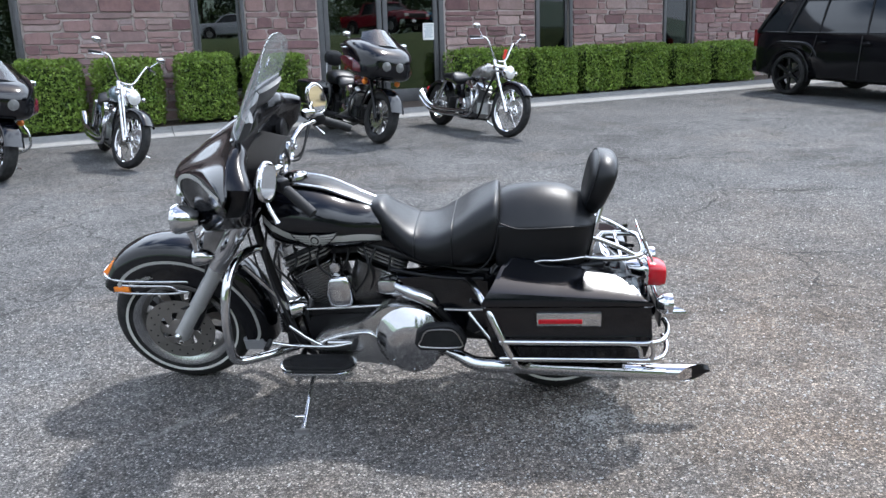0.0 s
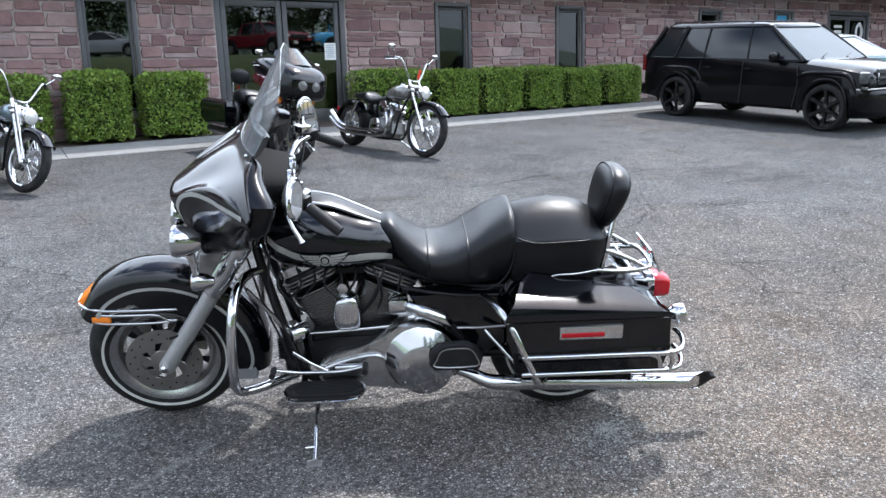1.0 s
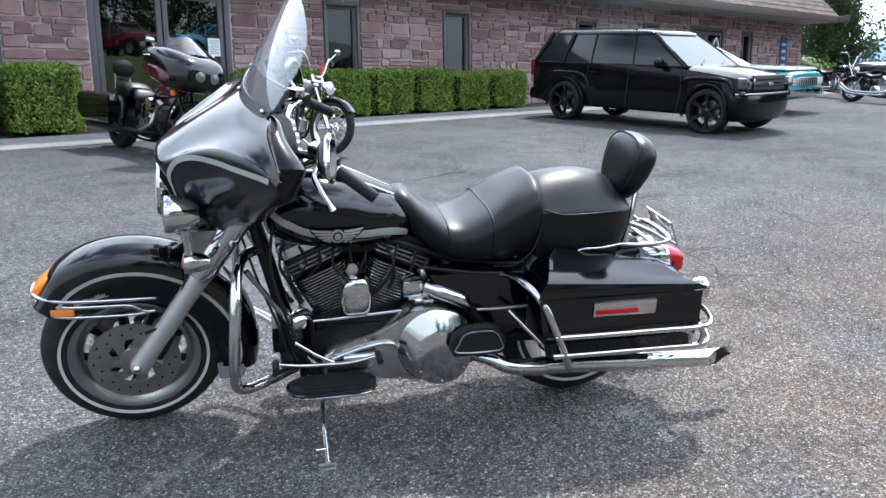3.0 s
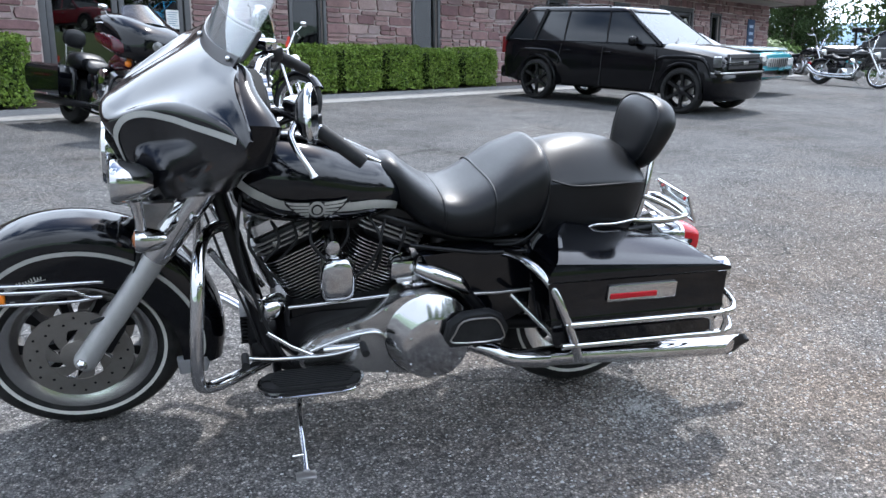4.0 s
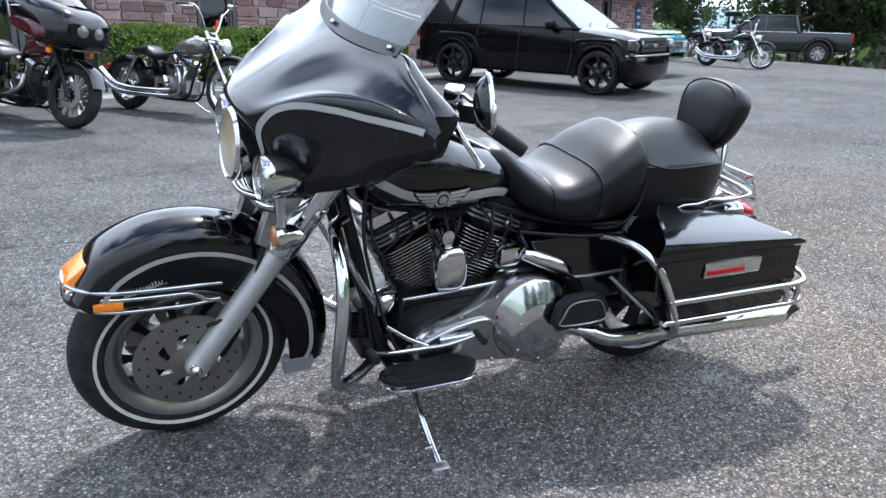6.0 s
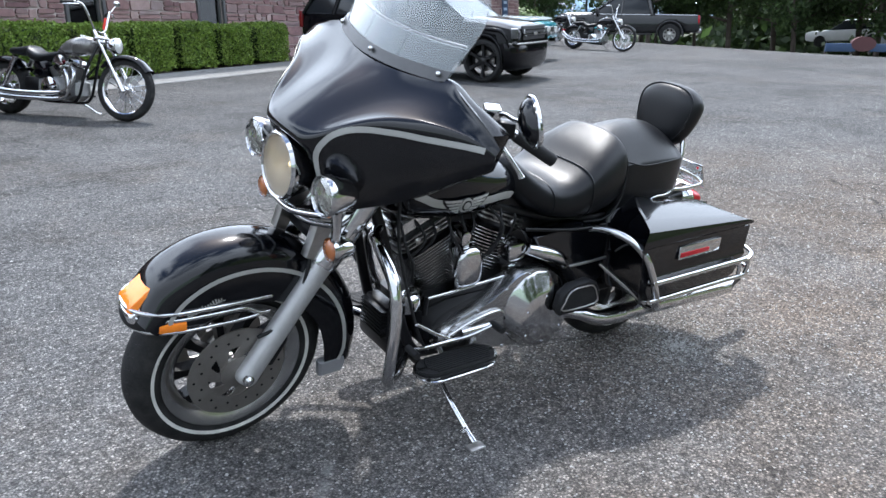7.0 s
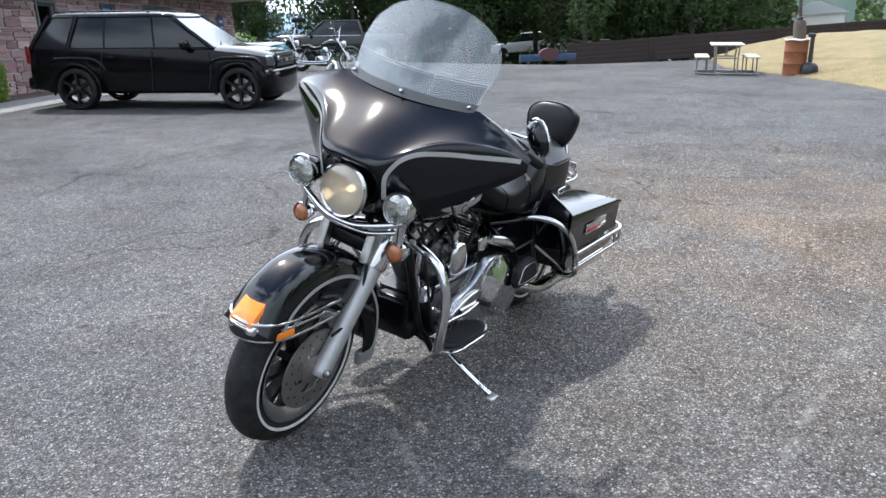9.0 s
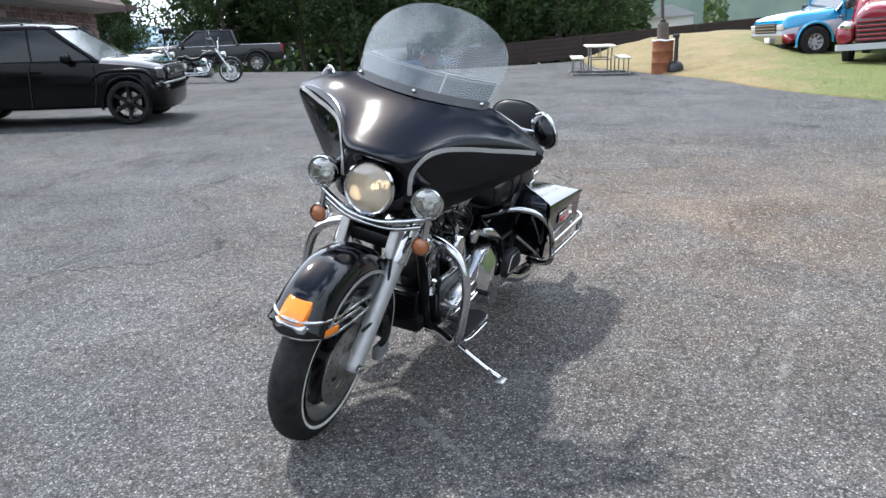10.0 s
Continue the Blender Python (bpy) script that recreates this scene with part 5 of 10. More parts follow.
for sy in (1, -1):
    line = [(1.192, 0.878), (1.165, 0.862), (1.125, 0.843), (1.085, 0.824), (1.02, 0.811), (0.952, 0.804), (0.88, 0.803), (0.81, 0.802), (0.755, 0.794), (0.715, 0.776)]
    pts = curve([Vector((x, z, 0)) for x, z in line], [0] * len(line), 5)[0]
    band = Shape().sheet([[tank_side(p.x, p.y + d, sy, 0.0075) for p in pts] for d in (-0.0145, -0.005, 0.005, 0.0145)], thick=0.001)
    part("stripe", band, M_STRIPE, tank, "silver tank stripe")
    ex, ez = 0.972, 0.806

    def badge(outline, lift, thick, mat, name, label=""):
        mid = (sum(p[0] for p in outline) / len(outline), sum(p[1] for p in outline) / len(outline))
        rings = [[tank_side(ex + mid[0] + (a - mid[0]) * k, ez + mid[1] + (b - mid[1]) * k, sy, lift + h) for a, b in outline] for k, h in ((1.0, 0.0), (1.0, thick), (0.4, thick * 1.1))]
        part(name, Shape().loft(rings), mat, tank, label)

    # dark backing, feathered wings and a round shield in the middle
    for wing in (1, -1):
        back = [(0.0, 0.026), (0.03, 0.023), (0.062, 0.024), (0.094, 0.029), (0.092, 0.018), (0.084, 0.008), (0.072, -0.004), (0.056, -0.018), (0.036, -0.028), (0.016, -0.034), (0.0, -0.037)]
        badge([(wing * a, b) for a, b in back], 0.008, 0.003, M_BLACK, "emblem_back", "dark emblem backing")
        for k, (x1, zt, zb, dz) in enumerate(((0.089, 0.0205, 0.0125, 0.005), (0.080, 0.0095, 0.0015, 0.003), (0.067, -0.0015, -0.0095, 0.0), (0.052, -0.0125, -0.020, -0.002), (0.036, -0.023, -0.0285, -0.002))):
            badge([(wing * a, b) for a, b in ((0.022, zt), (x1 * 0.7, zt + dz * 0.4), (x1, zt + dz), (x1 - 0.008, zb + dz), (x1 * 0.65, zb + dz * 0.3), (0.022, zb))], 0.0105, 0.003, M_EMBLEM, "emblem_feather", "silver wing feather")
    disc = [(0.024 * math.cos(2 * math.pi * k / 20), -0.002 + 0.027 * math.sin(2 * math.pi * k / 20)) for k in range(20)]
    badge(disc, 0.0110, 0.004, M_EMBLEM, "emblem_shield", "round silver centre shield")
    badge([(a * 0.72, -0.002 + (b + 0.002) * 0.72) for a, b in disc], 0.0155, 0.001, M_BLACK, "emblem_ring")
    badge([(a * 0.50, -0.002 + (b + 0.002) * 0.50) for a, b in disc], 0.0170, 0.0015, M_EMBLEM, "emblem_heart")
con = Shape().loft([[(x, y, z) for y, z in ((-w, zt - 0.03), (-w, zt - 0.004), (-w * 0.6, zt + 0.004), (w * 0.6, zt + 0.004), (w, zt - 0.004), (w, zt - 0.03))] for x, w, zt in ((1.15, 0.04, 0.994), (1.06, 0.062, 1.010), (0.95, 0.060, 0.990), (0.85, 0.052, 0.948), (0.75, 0.042, 0.902), (0.71, 0.03, 0.880))])
part("console", con, M_BLACK, bike, "black tank console")
for sy in (1, -1):
    pipe("console_trim", [(1.14, sy * 0.045, 0.989), (1.06, sy * 0.066, 1.002), (0.95, sy * 0.064, 0.983), (0.85, sy * 0.056, 0.941), (0.75, sy * 0.046, 0.895), (0.71, sy * 0.03, 0.875)], 0.0065, M_CHROME, bike, "chrome console edge")
cap = Shape().lathe([(0.0, 0.0), (0.052, 0.0), (0.050, 0.012), (0.036, 0.020), (0.0, 0.022)], 32, m=Matrix.Translation((1.075, 0.0, 1.010)) @ Matrix.Rotation(radians(4), 4, "Y"))
part("fuel_cap", cap, M_CHROME, bike, "round chrome fuel cap")

# seat and backrest
def seat_ring(x, lo, hi, w, dip=0.0, n=30):
    ring = []
    for j in range(n):
        a = 2 * math.pi * j / n
        ca, sa = math.cos(a), math.sin(a)
        y = math.copysign(abs(ca) ** 0.72, ca) * w
        z = (lo + hi) / 2 + math.copysign(abs(sa) ** 0.72, sa) * (hi - lo) / 2
        if sa > 0:
            z -= dip * (1 - (y / w) ** 2)
        ring.append((x, y, z))
    return ring


RIDER = [(0.785, 0.85, 0.885, 0.045), (0.765, 0.82, 0.905, 0.075), (0.715, 0.775, 0.912, 0.105), (0.655, 0.712, 0.866, 0.14), (0.575, 0.672, 0.815, 0.180), (0.50, 0.655, 0.822, 0.200, 0.010), (0.42, 0.646, 0.872, 0.210, 0.022), (0.35, 0.645, 0.922, 0.210, 0.022), (0.285, 0.655, 0.950, 0.202, 0.014), (0.245, 0.68, 0.954, 0.192), (0.232, 0.72, 0.935, 0.17)]
part("rider_seat", Shape().loft(bezier_rows([seat_ring(*s) for s in RIDER], 4)), M_VINYL, bike, "black vinyl rider seat")
# seams across the rider seat
for sx, lo, hi, w, dip in ((0.575, 0.672, 0.812, 0.180, 0.0), (0.42, 0.646, 0.872, 0.210, 0.022)):
    ring = [p for p in seat_ring(sx, lo, hi, w, dip, 48) if p[2] > lo + 0.03]
    mid = len(ring) // 2
    ring = sorted(ring, key=lambda p: math.atan2(p[2] - (lo + 0.03), p[1]))
    part("seat_seam", Shape().tube([(x, y * 1.006, z + 0.002) for x, y, z in ring], 0.0034, 6, smooth=1), M_VINYL, bike)


def pillion_ring(x, lo, rim, hi, w, n=12):
    """Upright dark walls under a softly domed top with a defined edge."""
    right = [(x, w * 0.35, lo), (x, w * 0.80, lo + 0.012), (x, w * 0.95, lo + 0.06), (x, w, lo + (rim - lo) * 0.55), (x, w * 1.004, rim - 0.012), (x, w * 0.992, rim)]
    top = [(x, w * 0.985 * math.cos(math.pi * k / n), rim + (hi - rim) * (1 - abs(math.cos(math.pi * k / n)) ** 1.9)) for k in range(1, n)]
    return right + top + mirror_y(right[::-1])


PILL = [(0.250, 0.66, 0.835, 0.885, 0.165), (0.240, 0.630, 0.850, 0.932, 0.186), (0.16, 0.602, 0.850, 0.955, 0.191), (0.06, 0.600, 0.849, 0.962, 0.191), (-0.03, 0.608, 0.847, 0.948, 0.182), (-0.09, 0.640, 0.843, 0.918, 0.163), (-0.130, 0.70, 0.835, 0.885, 0.135), (-0.148, 0.76, 0.825, 0.85, 0.09)]
part("pillion_seat", Shape().loft(bezier_rows([pillion_ring(*s) for s in PILL], 4)), M_VINYL, bike, "black vinyl pillion seat")
for sy in (1, -1):
    pipe("seat_piping", [(0.228, sy * 0.176, 0.86), (0.16, sy * 0.196, 0.845), (0.06, sy * 0.197, 0.845), (-0.03, sy * 0.188, 0.845), (-0.09, sy * 0.168, 0.84), (-0.132, sy * 0.128, 0.825)], 0.0035, M_VINYL, bike, smooth=4)
over = [p for p in seat_ring(0.240, 0.630, 0.949, 0.190, n=60) if p[2] > 0.80]
over.sort(key=lambda p: math.atan2(p[2] - 0.80, p[1]))
drop = [(0.246, 0.196, 0.785), (0.262, 0.203, 0.735), (0.295, 0.207, 0.692), (0.345, 0.204, 0.662), (0.405, 0.170, 0.650)]
pipe("seat_piping", drop[::-1] + over + mirror_y(drop), 0.0036, M_VINYL, bike, smooth=2)
pm = Matrix.Translation((-0.160, 0, 0.965)) @ Matrix.Rotation(radians(-17), 4, "Y")
pad = Shape().loft(bezier_rows([[(x, a[1], a[2]) for a in oval(0, 0, 0, 0.152 * s, 0.128 * s, 36, 2.7)] for x, s in ((0.062, 0.30), (0.056, 0.70), (0.036, 0.92), (0.0, 1.0), (-0.036, 0.95), (-0.052, 0.75), (-0.056, 0.3))], 3))
slim = lambda z: 0.66 + 0.26 * min(max((z + 0.13) / 0.20, 0.0), 1.0)
pad.v = [(x * slim(z), y * (slim(z) + 0.08), z) for x, y, z in pad.v]
part("backrest", pad, M_VINYL, bike, "black vinyl backrest pad", m=pm)
part("backrest_seam", Shape().tube([(0.039 * slim(a[2]), a[1] * (slim(a[2]) + 0.08), a[2]) for a in oval(0, 0, 0, 0.140, 0.118, 36, 2.7)], 0.003, 6, close=True, smooth=1), M_VINYL, bike, m=pm)
for sy in (1, -1):
    pipe("backrest_post", [(-0.12, sy * 0.125, 0.665), (-0.135, sy * 0.125, 0.74), (-0.15, sy * 0.118, 0.83), (-0.17, sy * 0.09, 0.90)], 0.010, M_CHROME, bike, "chrome backrest post")
    pipe("seat_rail", [(0.10, sy * 0.200, 0.700), (0.07, sy * 0.205, 0.712), (0.0, sy * 0.195, 0.708), (-0.10, sy * 0.15, 0.70)], 0.005, M_CHROME, bike, "thin chrome strap rail")

# luggage rack, rear fender, tail lamps
pipe("rack_rail", [(-0.09, 0.125, 0.690), (-0.19, 0.128, 0.682), (-0.29, 0.122, 0.684), (-0.335, 0.095, 0.690), (-0.345, 0.0, 0.692), (-0.335, -0.095, 0.690), (-0.29, -0.122, 0.684), (-0.19, -0.128, 0.682), (-0.09, -0.125, 0.690)], 0.0115, M_CHROME, bike, "chrome luggage rack rail")
for sy in (1, -1):
    pipe("rack_rail", [(-0.135, sy * 0.127, 0.775), (-0.17, sy * 0.128, 0.762), (-0.24, sy * 0.125, 0.730), (-0.30, sy * 0.118, 0.694)], 0.010, M_CHROME, bike, "chrome rack brace")
for x, z in ((-0.25, 0.684), (-0.17, 0.683)):
    pipe("rack_bar", [(x, 0.118, z), (x, -0.118, z)], 0.008, M_CHROME, bike, smooth=1)
part("rack_plate", Shape().prism([(-0.125, 0.655), (-0.10, 0.69), (-0.17, 0.715), (-0.21, 0.68)], "y", -0.13, 0.13, bevel=0.004), M_CHROME, bike)
M_PLATE_COVER = glass("clear_plate_cover", (0.80, 0.83, 0.84), 0.04, 0.22)
PLATE = Matrix.Translation((-0.358, 0.0, 0.704)) @ Matrix.Rotation(radians(25), 4, "Y")
holder = part("plate_holder", Shape().box((0, 0, 0), (0.003, 0.19, 0.105), bevel=0.001), M_PLATE_COVER, bike, "clear plate cover with nothing behind it", m=PLATE)
part("plate_frame", Shape().tube([(0.002, 0.098, 0.054), (0.002, -0.098, 0.054), (0.002, -0.098, -0.054), (0.002, 0.098, -0.054)], 0.0045, 8, close=True, smooth=1), M_CHROME, holder, "thin bright plate frame")
for sy in (1, -1):
    part("plate_screw", Shape().ball((0.005, sy * 0.075, 0.040), 0.006, 8), M_RED, holder, "small red screw cap")
rf = fender_patch(Vector((0.0, 0.0, 0.318)), [(20, 0.38, 0.10), (45, 0.385, 0.13), (70, 0.39, 0.14), (95, 0.395, 0.15), (120, 0.40, 0.14), (145, 0.41, 0.12), (168, 0.42, 0.10)], 0.11)
part("rear_fender", Shape().sheet(rf.sheet(28, 24), thick=0.006), M_PAINT, bike, "black gloss rear fender")
tl = Shape().loft([[(x, a[1], a[2]) for a in oval(0, 0, zc, 0.062 * s, 0.052 * s, 28, 3.2)] for x, s, zc in ((-0.345, 0.85, 0.565), (-0.375, 1.0, 0.565), (-0.42, 0.98, 0.560), (-0.445, 0.80, 0.556), (-0.452, 0.5, 0.555))])
part("tail_lamp", tl, M_RED, bike, "red tail lamp")
tb = Shape().loft([[(x, a[1], a[2]) for a in oval(0, 0, zc, 0.066 * s, 0.056 * s, 28, 3.0)] for x, s, zc in ((-0.28, 0.6, 0.58), (-0.33, 1.0, 0.57), (-0.372, 1.03, 0.566))])
part("tail_lamp_base", tb, M_CHROME, bike, "chrome tail lamp base")
pipe("turn_signal_bar", [(-0.405, 0.21, 0.526), (-0.405, 0.12, 0.500), (-0.405, 0.05, 0.488), (-0.405, -0.05, 0.488), (-0.405, -0.12, 0.500), (-0.405, -0.21, 0.526)], 0.010, M_CHROME, bike, "chrome rear light bar")
for sy in (1, -1):
    rs = Shape().lathe([(0.0, 0.040), (0.024, 0.036), (0.038, 0.018), (0.043, -0.006), (0.042, -0.022), (0.037, -0.022), (0.036, -0.014), (0, -0.014)], 26, axis="x", m=Matrix.Translation((-0.418, sy * 0.225, 0.528)))
    ro = part("rear_turn_signal", rs, M_CHROME, bike, "chrome rear turn signal")
    part("lens", Shape().lathe([(0.035, -0.013), (0.026, -0.017), (0.0, -0.019)], 24, axis="x", m=Matrix.Translation((-0.418, sy * 0.225, 0.528))), M_RED, ro)
part("plate_bracket", Shape().box((-0.425, 0, 0.40), (0.012, 0.18, 0.11), bevel=0.004), M_BLACK, bike)

# saddlebags
for sy in (1, -1):
    bag_rings = [rrect(0.200, -0.275, 0.19, 0.350, 0.03, 0.350), rrect(0.215, -0.292, 0.175, 0.362, 0.035, 0.372), rrect(0.235, -0.310, 0.165, 0.372, 0.035, 0.45), rrect(0.237, -0.312, 0.165, 0.378, 0.035, 0.468),
                 rrect(0.240, -0.310, 0.165, 0.372, 0.035, 0.482), rrect(0.262, -0.300, 0.16, 0.378, 0.035, 0.596)]
    lid_rings = [rrect(0.264, -0.303, 0.158, 0.381, 0.035, 0.600), rrect(0.268, -0.307, 0.155, 0.386, 0.036, 0.606), rrect(0.266, -0.305, 0.155, 0.386, 0.036, 0.616), rrect(0.254, -0.297, 0.157, 0.380, 0.034, 0.640), rrect(0.240, -0.288, 0.158, 0.374, 0.034, 0.660),
                 rrect(0.232, -0.281, 0.159, 0.364, 0.034, 0.667), rrect(0.212, -0.262, 0.160, 0.315, 0.034, 0.688), rrect(0.192, -0.240, 0.162, 0.255, 0.034, 0.711), rrect(0.17, -0.215, 0.165, 0.205, 0.015, 0.724)]
    fl = (lambda rings: [[(x, y * sy, z) for x, y, z in r] for r in rings])
    bg = part("saddlebag", Shape().loft(fl(bag_rings)), M_PAINT, bike, "black gloss hard saddlebag")
    lid_rings = [[(x, y, z - 0.22 * max(0.0, 0.10 - x) * max(0.0, z - 0.616) / 0.10) for x, y, z in r] for r in lid_rings]
    part("lid", Shape().loft(fl(lid_rings)), M_PAINT, bg, "black saddlebag lid")
    rfm = Shape().box((-0.030, sy * 0.381, 0.548), (0.245, 0.010, 0.056), bevel=0.005)
    part("reflector_frame", rfm, M_CHROME, bg, "chrome reflector frame")
    part("reflector", Shape().box((0.002, sy * 0.387, 0.541), (0.165, 0.006, 0.018), bevel=0.002), M_RED, bg, "red reflector bar")
    # guard rails
    f = lambda pts: [(x, y * sy, z) for x, y, z in pts]
    pipe("bag_guard", f([(0.40, 0.14, 0.600), (0.36, 0.20, 0.628), (0.315, 0.30, 0.622), (0.275, 0.365, 0.575), (0.235, 0.392, 0.490), (0.195, 0.395, 0.40), (0.170, 0.385, 0.34), (0.14, 0.33, 0.305), (0.10, 0.24, 0.30)]), 0.0145, M_CHROME, bike, "chrome bag guard")
    for z, y in ((0.455, 0.400), (0.380, 0.400)):
        pipe("bag_rail", f([(0.235, y, z + 0.004), (0.10, y, z + 0.002), (-0.20, y, z), (-0.345, y, z), (-0.395, y - 0.03, z + 0.008), (-0.415, y - 0.10, z + 0.012), (-0.41, y - 0.16, z + 0.012)]), 0.0105, M_CHROME, bike, "chrome bag rail")
    pipe("rail_brace", f([(-0.335, 0.402, 0.462), (-0.350, 0.404, 0.42), (-0.340, 0.402, 0.375)]), 0.009, M_CHROME, bike, smooth=3)
    pipe("rail_brace", f([(-0.26, 0.400, 0.452), (-0.295, 0.400, 0.435), (-0.305, 0.400, 0.39)]), 0.009, M_CHROME, bike, smooth=3)
    pipe("guard_strut", f([(0.36, 0.24, 0.50), (0.20, 0.36, 0.35)]), 0.009, M_CHROME, bike, smooth=1)
    # exhaust
    pipe("exhaust_pipe", f([(0.62, 0.12, 0.26), (0.50, 0.18, 0.30), (0.42, 0.23, 0.30), (0.34, 0.262, 0.275), (0.22, 0.27, 0.268)]), [0.022, 0.024, 0.026, 0.030, 0.036], M_CHROME, bike, "chrome exhaust pipe", 18)
    mu = Shape().tube([(0.24, sy * 0.265, 0.270), (0.20, sy * 0.262, 0.267), (-0.20, sy * 0.254, 0.240), (-0.43, sy * 0.25, 0.226)], [0.030, 0.034, 0.034, 0.034], 26, smooth=3)
    part("muffler", mu, M_CHROME, bike, "long chrome muffler")
    n = 26
    cut = lambda x0, x1, r: [((x0 + x1) / 2 + (x0 - x1) / 2 * math.cos(a), sy * (0.25 + r * math.cos(a)), 0.226 + r * math.sin(a)) for a in (2 * math.pi * k / n for k in range(n))]
    tip = part("exhaust_tip", Shape().loft([cut(-0.40, -0.40, 0.034), cut(-0.470, -0.612, 0.035), cut(-0.466, -0.606, 0.032)]), M_CHROME, bike, "chrome slash-cut exhaust tip")
    # black disc puts the dark of the open pipe end into colour
    part("tip_mouth", Shape().loft([cut(-0.462, -0.604, 0.0335), cut(-0.468, -0.610, 0.033), cut(-0.468, -0.610, 0.012)]), M_BLACK, tip, "black disc standing for the dark pipe mouth")
    part("side_cover", Shape().prism([(0.27, 0.62), (0.46, 0.655), (0.66, 0.64), (0.60, 0.53), (0.50, 0.46), (0.34, 0.36), (0.26, 0.40)], "y", sy * 0.10, sy * 0.185, bevel=0.018), M_PAINT, bike, "black gloss side cover")
    pipe("cover_strip", f([(0.48, 0.188, 0.487), (0.38, 0.190, 0.485), (0.27, 0.188, 0.487)]), 0.005, M_STEEL, bike)
    pipe("cover_edge", f([(0.68, 0.16, 0.66), (0.56, 0.186, 0.648), (0.44, 0.19, 0.632), (0.30, 0.188, 0.628)]), 0.007, M_BLACK, bike)

# engine
case = Shape().prism([(1.08, 0.30), (1.10, 0.42), (0.99, 0.445), (0.80, 0.445), (0.66, 0.45), (0.44, 0.46), (0.40, 0.30), (0.50, 0.215), (0.75, 0.20), (1.0, 0.215)], "y", -0.13, 0.13, bevel=0.03)
part("crankcase", case, M_BLACK, bike, "black engine crankcase")
for name, base, ang in (("front", (0.955, 0.465), -24), ("rear", (0.820, 0.465), 24)):
    m = Matrix.Translation((base[0], -0.005, base[1])) @ Matrix.Rotation(radians(-ang), 4, "Y")
    core = Shape().lathe([(0.062, -0.07), (0.066, -0.05), (0.066, 0.20), (0.06, 0.22)], 24)
    cy = part("cylinder", core, M_BLACK, bike, "black finned engine cylinder", m=m)
    for k in range(-4, 16):
        z = 0.004 + k * 0.0119
        wx, wy = 0.088 + 0.0010 * k, 0.092 + 0.0010 * k
        fin = Shape().loft([rrect(-wx, wx, -wy, wy, 0.045, z), rrect(-wx, wx, -wy, wy, 0.045, z + 0.0042)])
        fo = part("fin", fin, M_BLACK, cy)
        edge_s = Shape().loft([rrect(-wx - g, wx + g, -wy - g, wy + g, 0.045, z + h) for g, h in ((-0.003, 0.0008), (0.0009, 0.0008), (0.0009, 0.0034), (-0.003, 0.0034))], close=True)
        part("fin_edge", edge_s, M_POLISH, fo, "bright machined fin edge")
    head = Shape().loft([rrect(-0.09, 0.09, -0.085, 0.085, 0.03, 0.196), rrect(-0.10, 0.10, -0.092, 0.092, 0.03, 0.21), rrect(-0.10, 0.10, -0.092, 0.092, 0.03, 0.262), rrect(-0.095, 0.095, -0.088, 0.088, 0.03, 0.268)])
    part("cylinder_head", head, M_BLACK, bike, "black cylinder head", m=m)
    rb = Shape().loft([rrect(-0.100, 0.100, -0.090, 0.090, 0.035, 0.272), rrect(-0.108, 0.108, -0.096, 0.096, 0.035, 0.280), rrect(-0.104, 0.104, -0.092, 0.092, 0.035, 0.312), rrect(-0.085, 0.085, -0.075, 0.075, 0.03, 0.328)])
    part("rocker_cover", rb, M_POLISH if name == "front" else M_BLACK, bike, m=m)
    for k in range(3):
        z = 0.218 + k * 0.016
        part("head_fin", Shape().loft([rrect(-0.112, 0.112, -0.100, 0.100, 0.03, z), rrect(-0.112, 0.112, -0.100, 0.100, 0.03, z + 0.005)]), M_CAST, bike, m=m)
    for sx in (1, -1):
        part("head_bolt", Shape().lathe([(0, 0), (0.011, 0), (0.011, 0.012), (0.006, 0.017), (0, 0.017)], 12, axis="y", m=Matrix.Translation((sx * 0.04, 0.092, 0.236))), M_STEEL, bike, m=m)
    pipe("exhaust_header", [(base[0] + (0.12 if ang < 0 else -0.10), -0.06, base[1] + 0.20), (base[0] + (0.19 if ang < 0 else -0.05), -0.13, base[1] + 0.14), (base[0] + 0.08, -0.17, 0.34), (0.70, -0.17, 0.28)], 0.021, M_CHROME, bike, "chrome exhaust header")
# horn cover between the cylinders
hc = Shape().loft(bezier_rows([[(p[0], y, p[1]) for p in [(0.905 + 0.058 * s * math.copysign(abs(math.cos(a)) ** 0.6, math.cos(a)) * (1 - 0.10 * math.sin(a)), 0.553 + 0.078 * s * math.copysign(abs(math.sin(a)) ** 0.7, math.sin(a))) for a in (2 * math.pi * k / 28 for k in range(28))]] for y, s in ((0.085, 0.9), (0.11, 1.0), (0.145, 0.98), (0.165, 0.80), (0.172, 0.4))], 3))
part("horn_cover", hc, M_CHROME, bike, "chrome horn cover")
hn = Shape().loft([[(0.918 + r * math.cos(a), y, 0.655 + r * 1.3 * math.sin(a)) for a in (2 * math.pi * k / 20 for k in range(20))] for y, r in ((0.06, 0.022), (0.12, 0.026), (0.14, 0.020), (0.145, 0.008))])
part("horn_bracket", hn, M_CHROME, bike)
part("air_box", Shape().box((0.89, -0.16, 0.64), (0.20, 0.12, 0.16), bevel=0.04), M_BLACK, bike, "black air cleaner")
part("intake", Shape().box((0.89, 0.0, 0.72), (0.30, 0.14, 0.07), bevel=0.02), M_BLACK, bike)
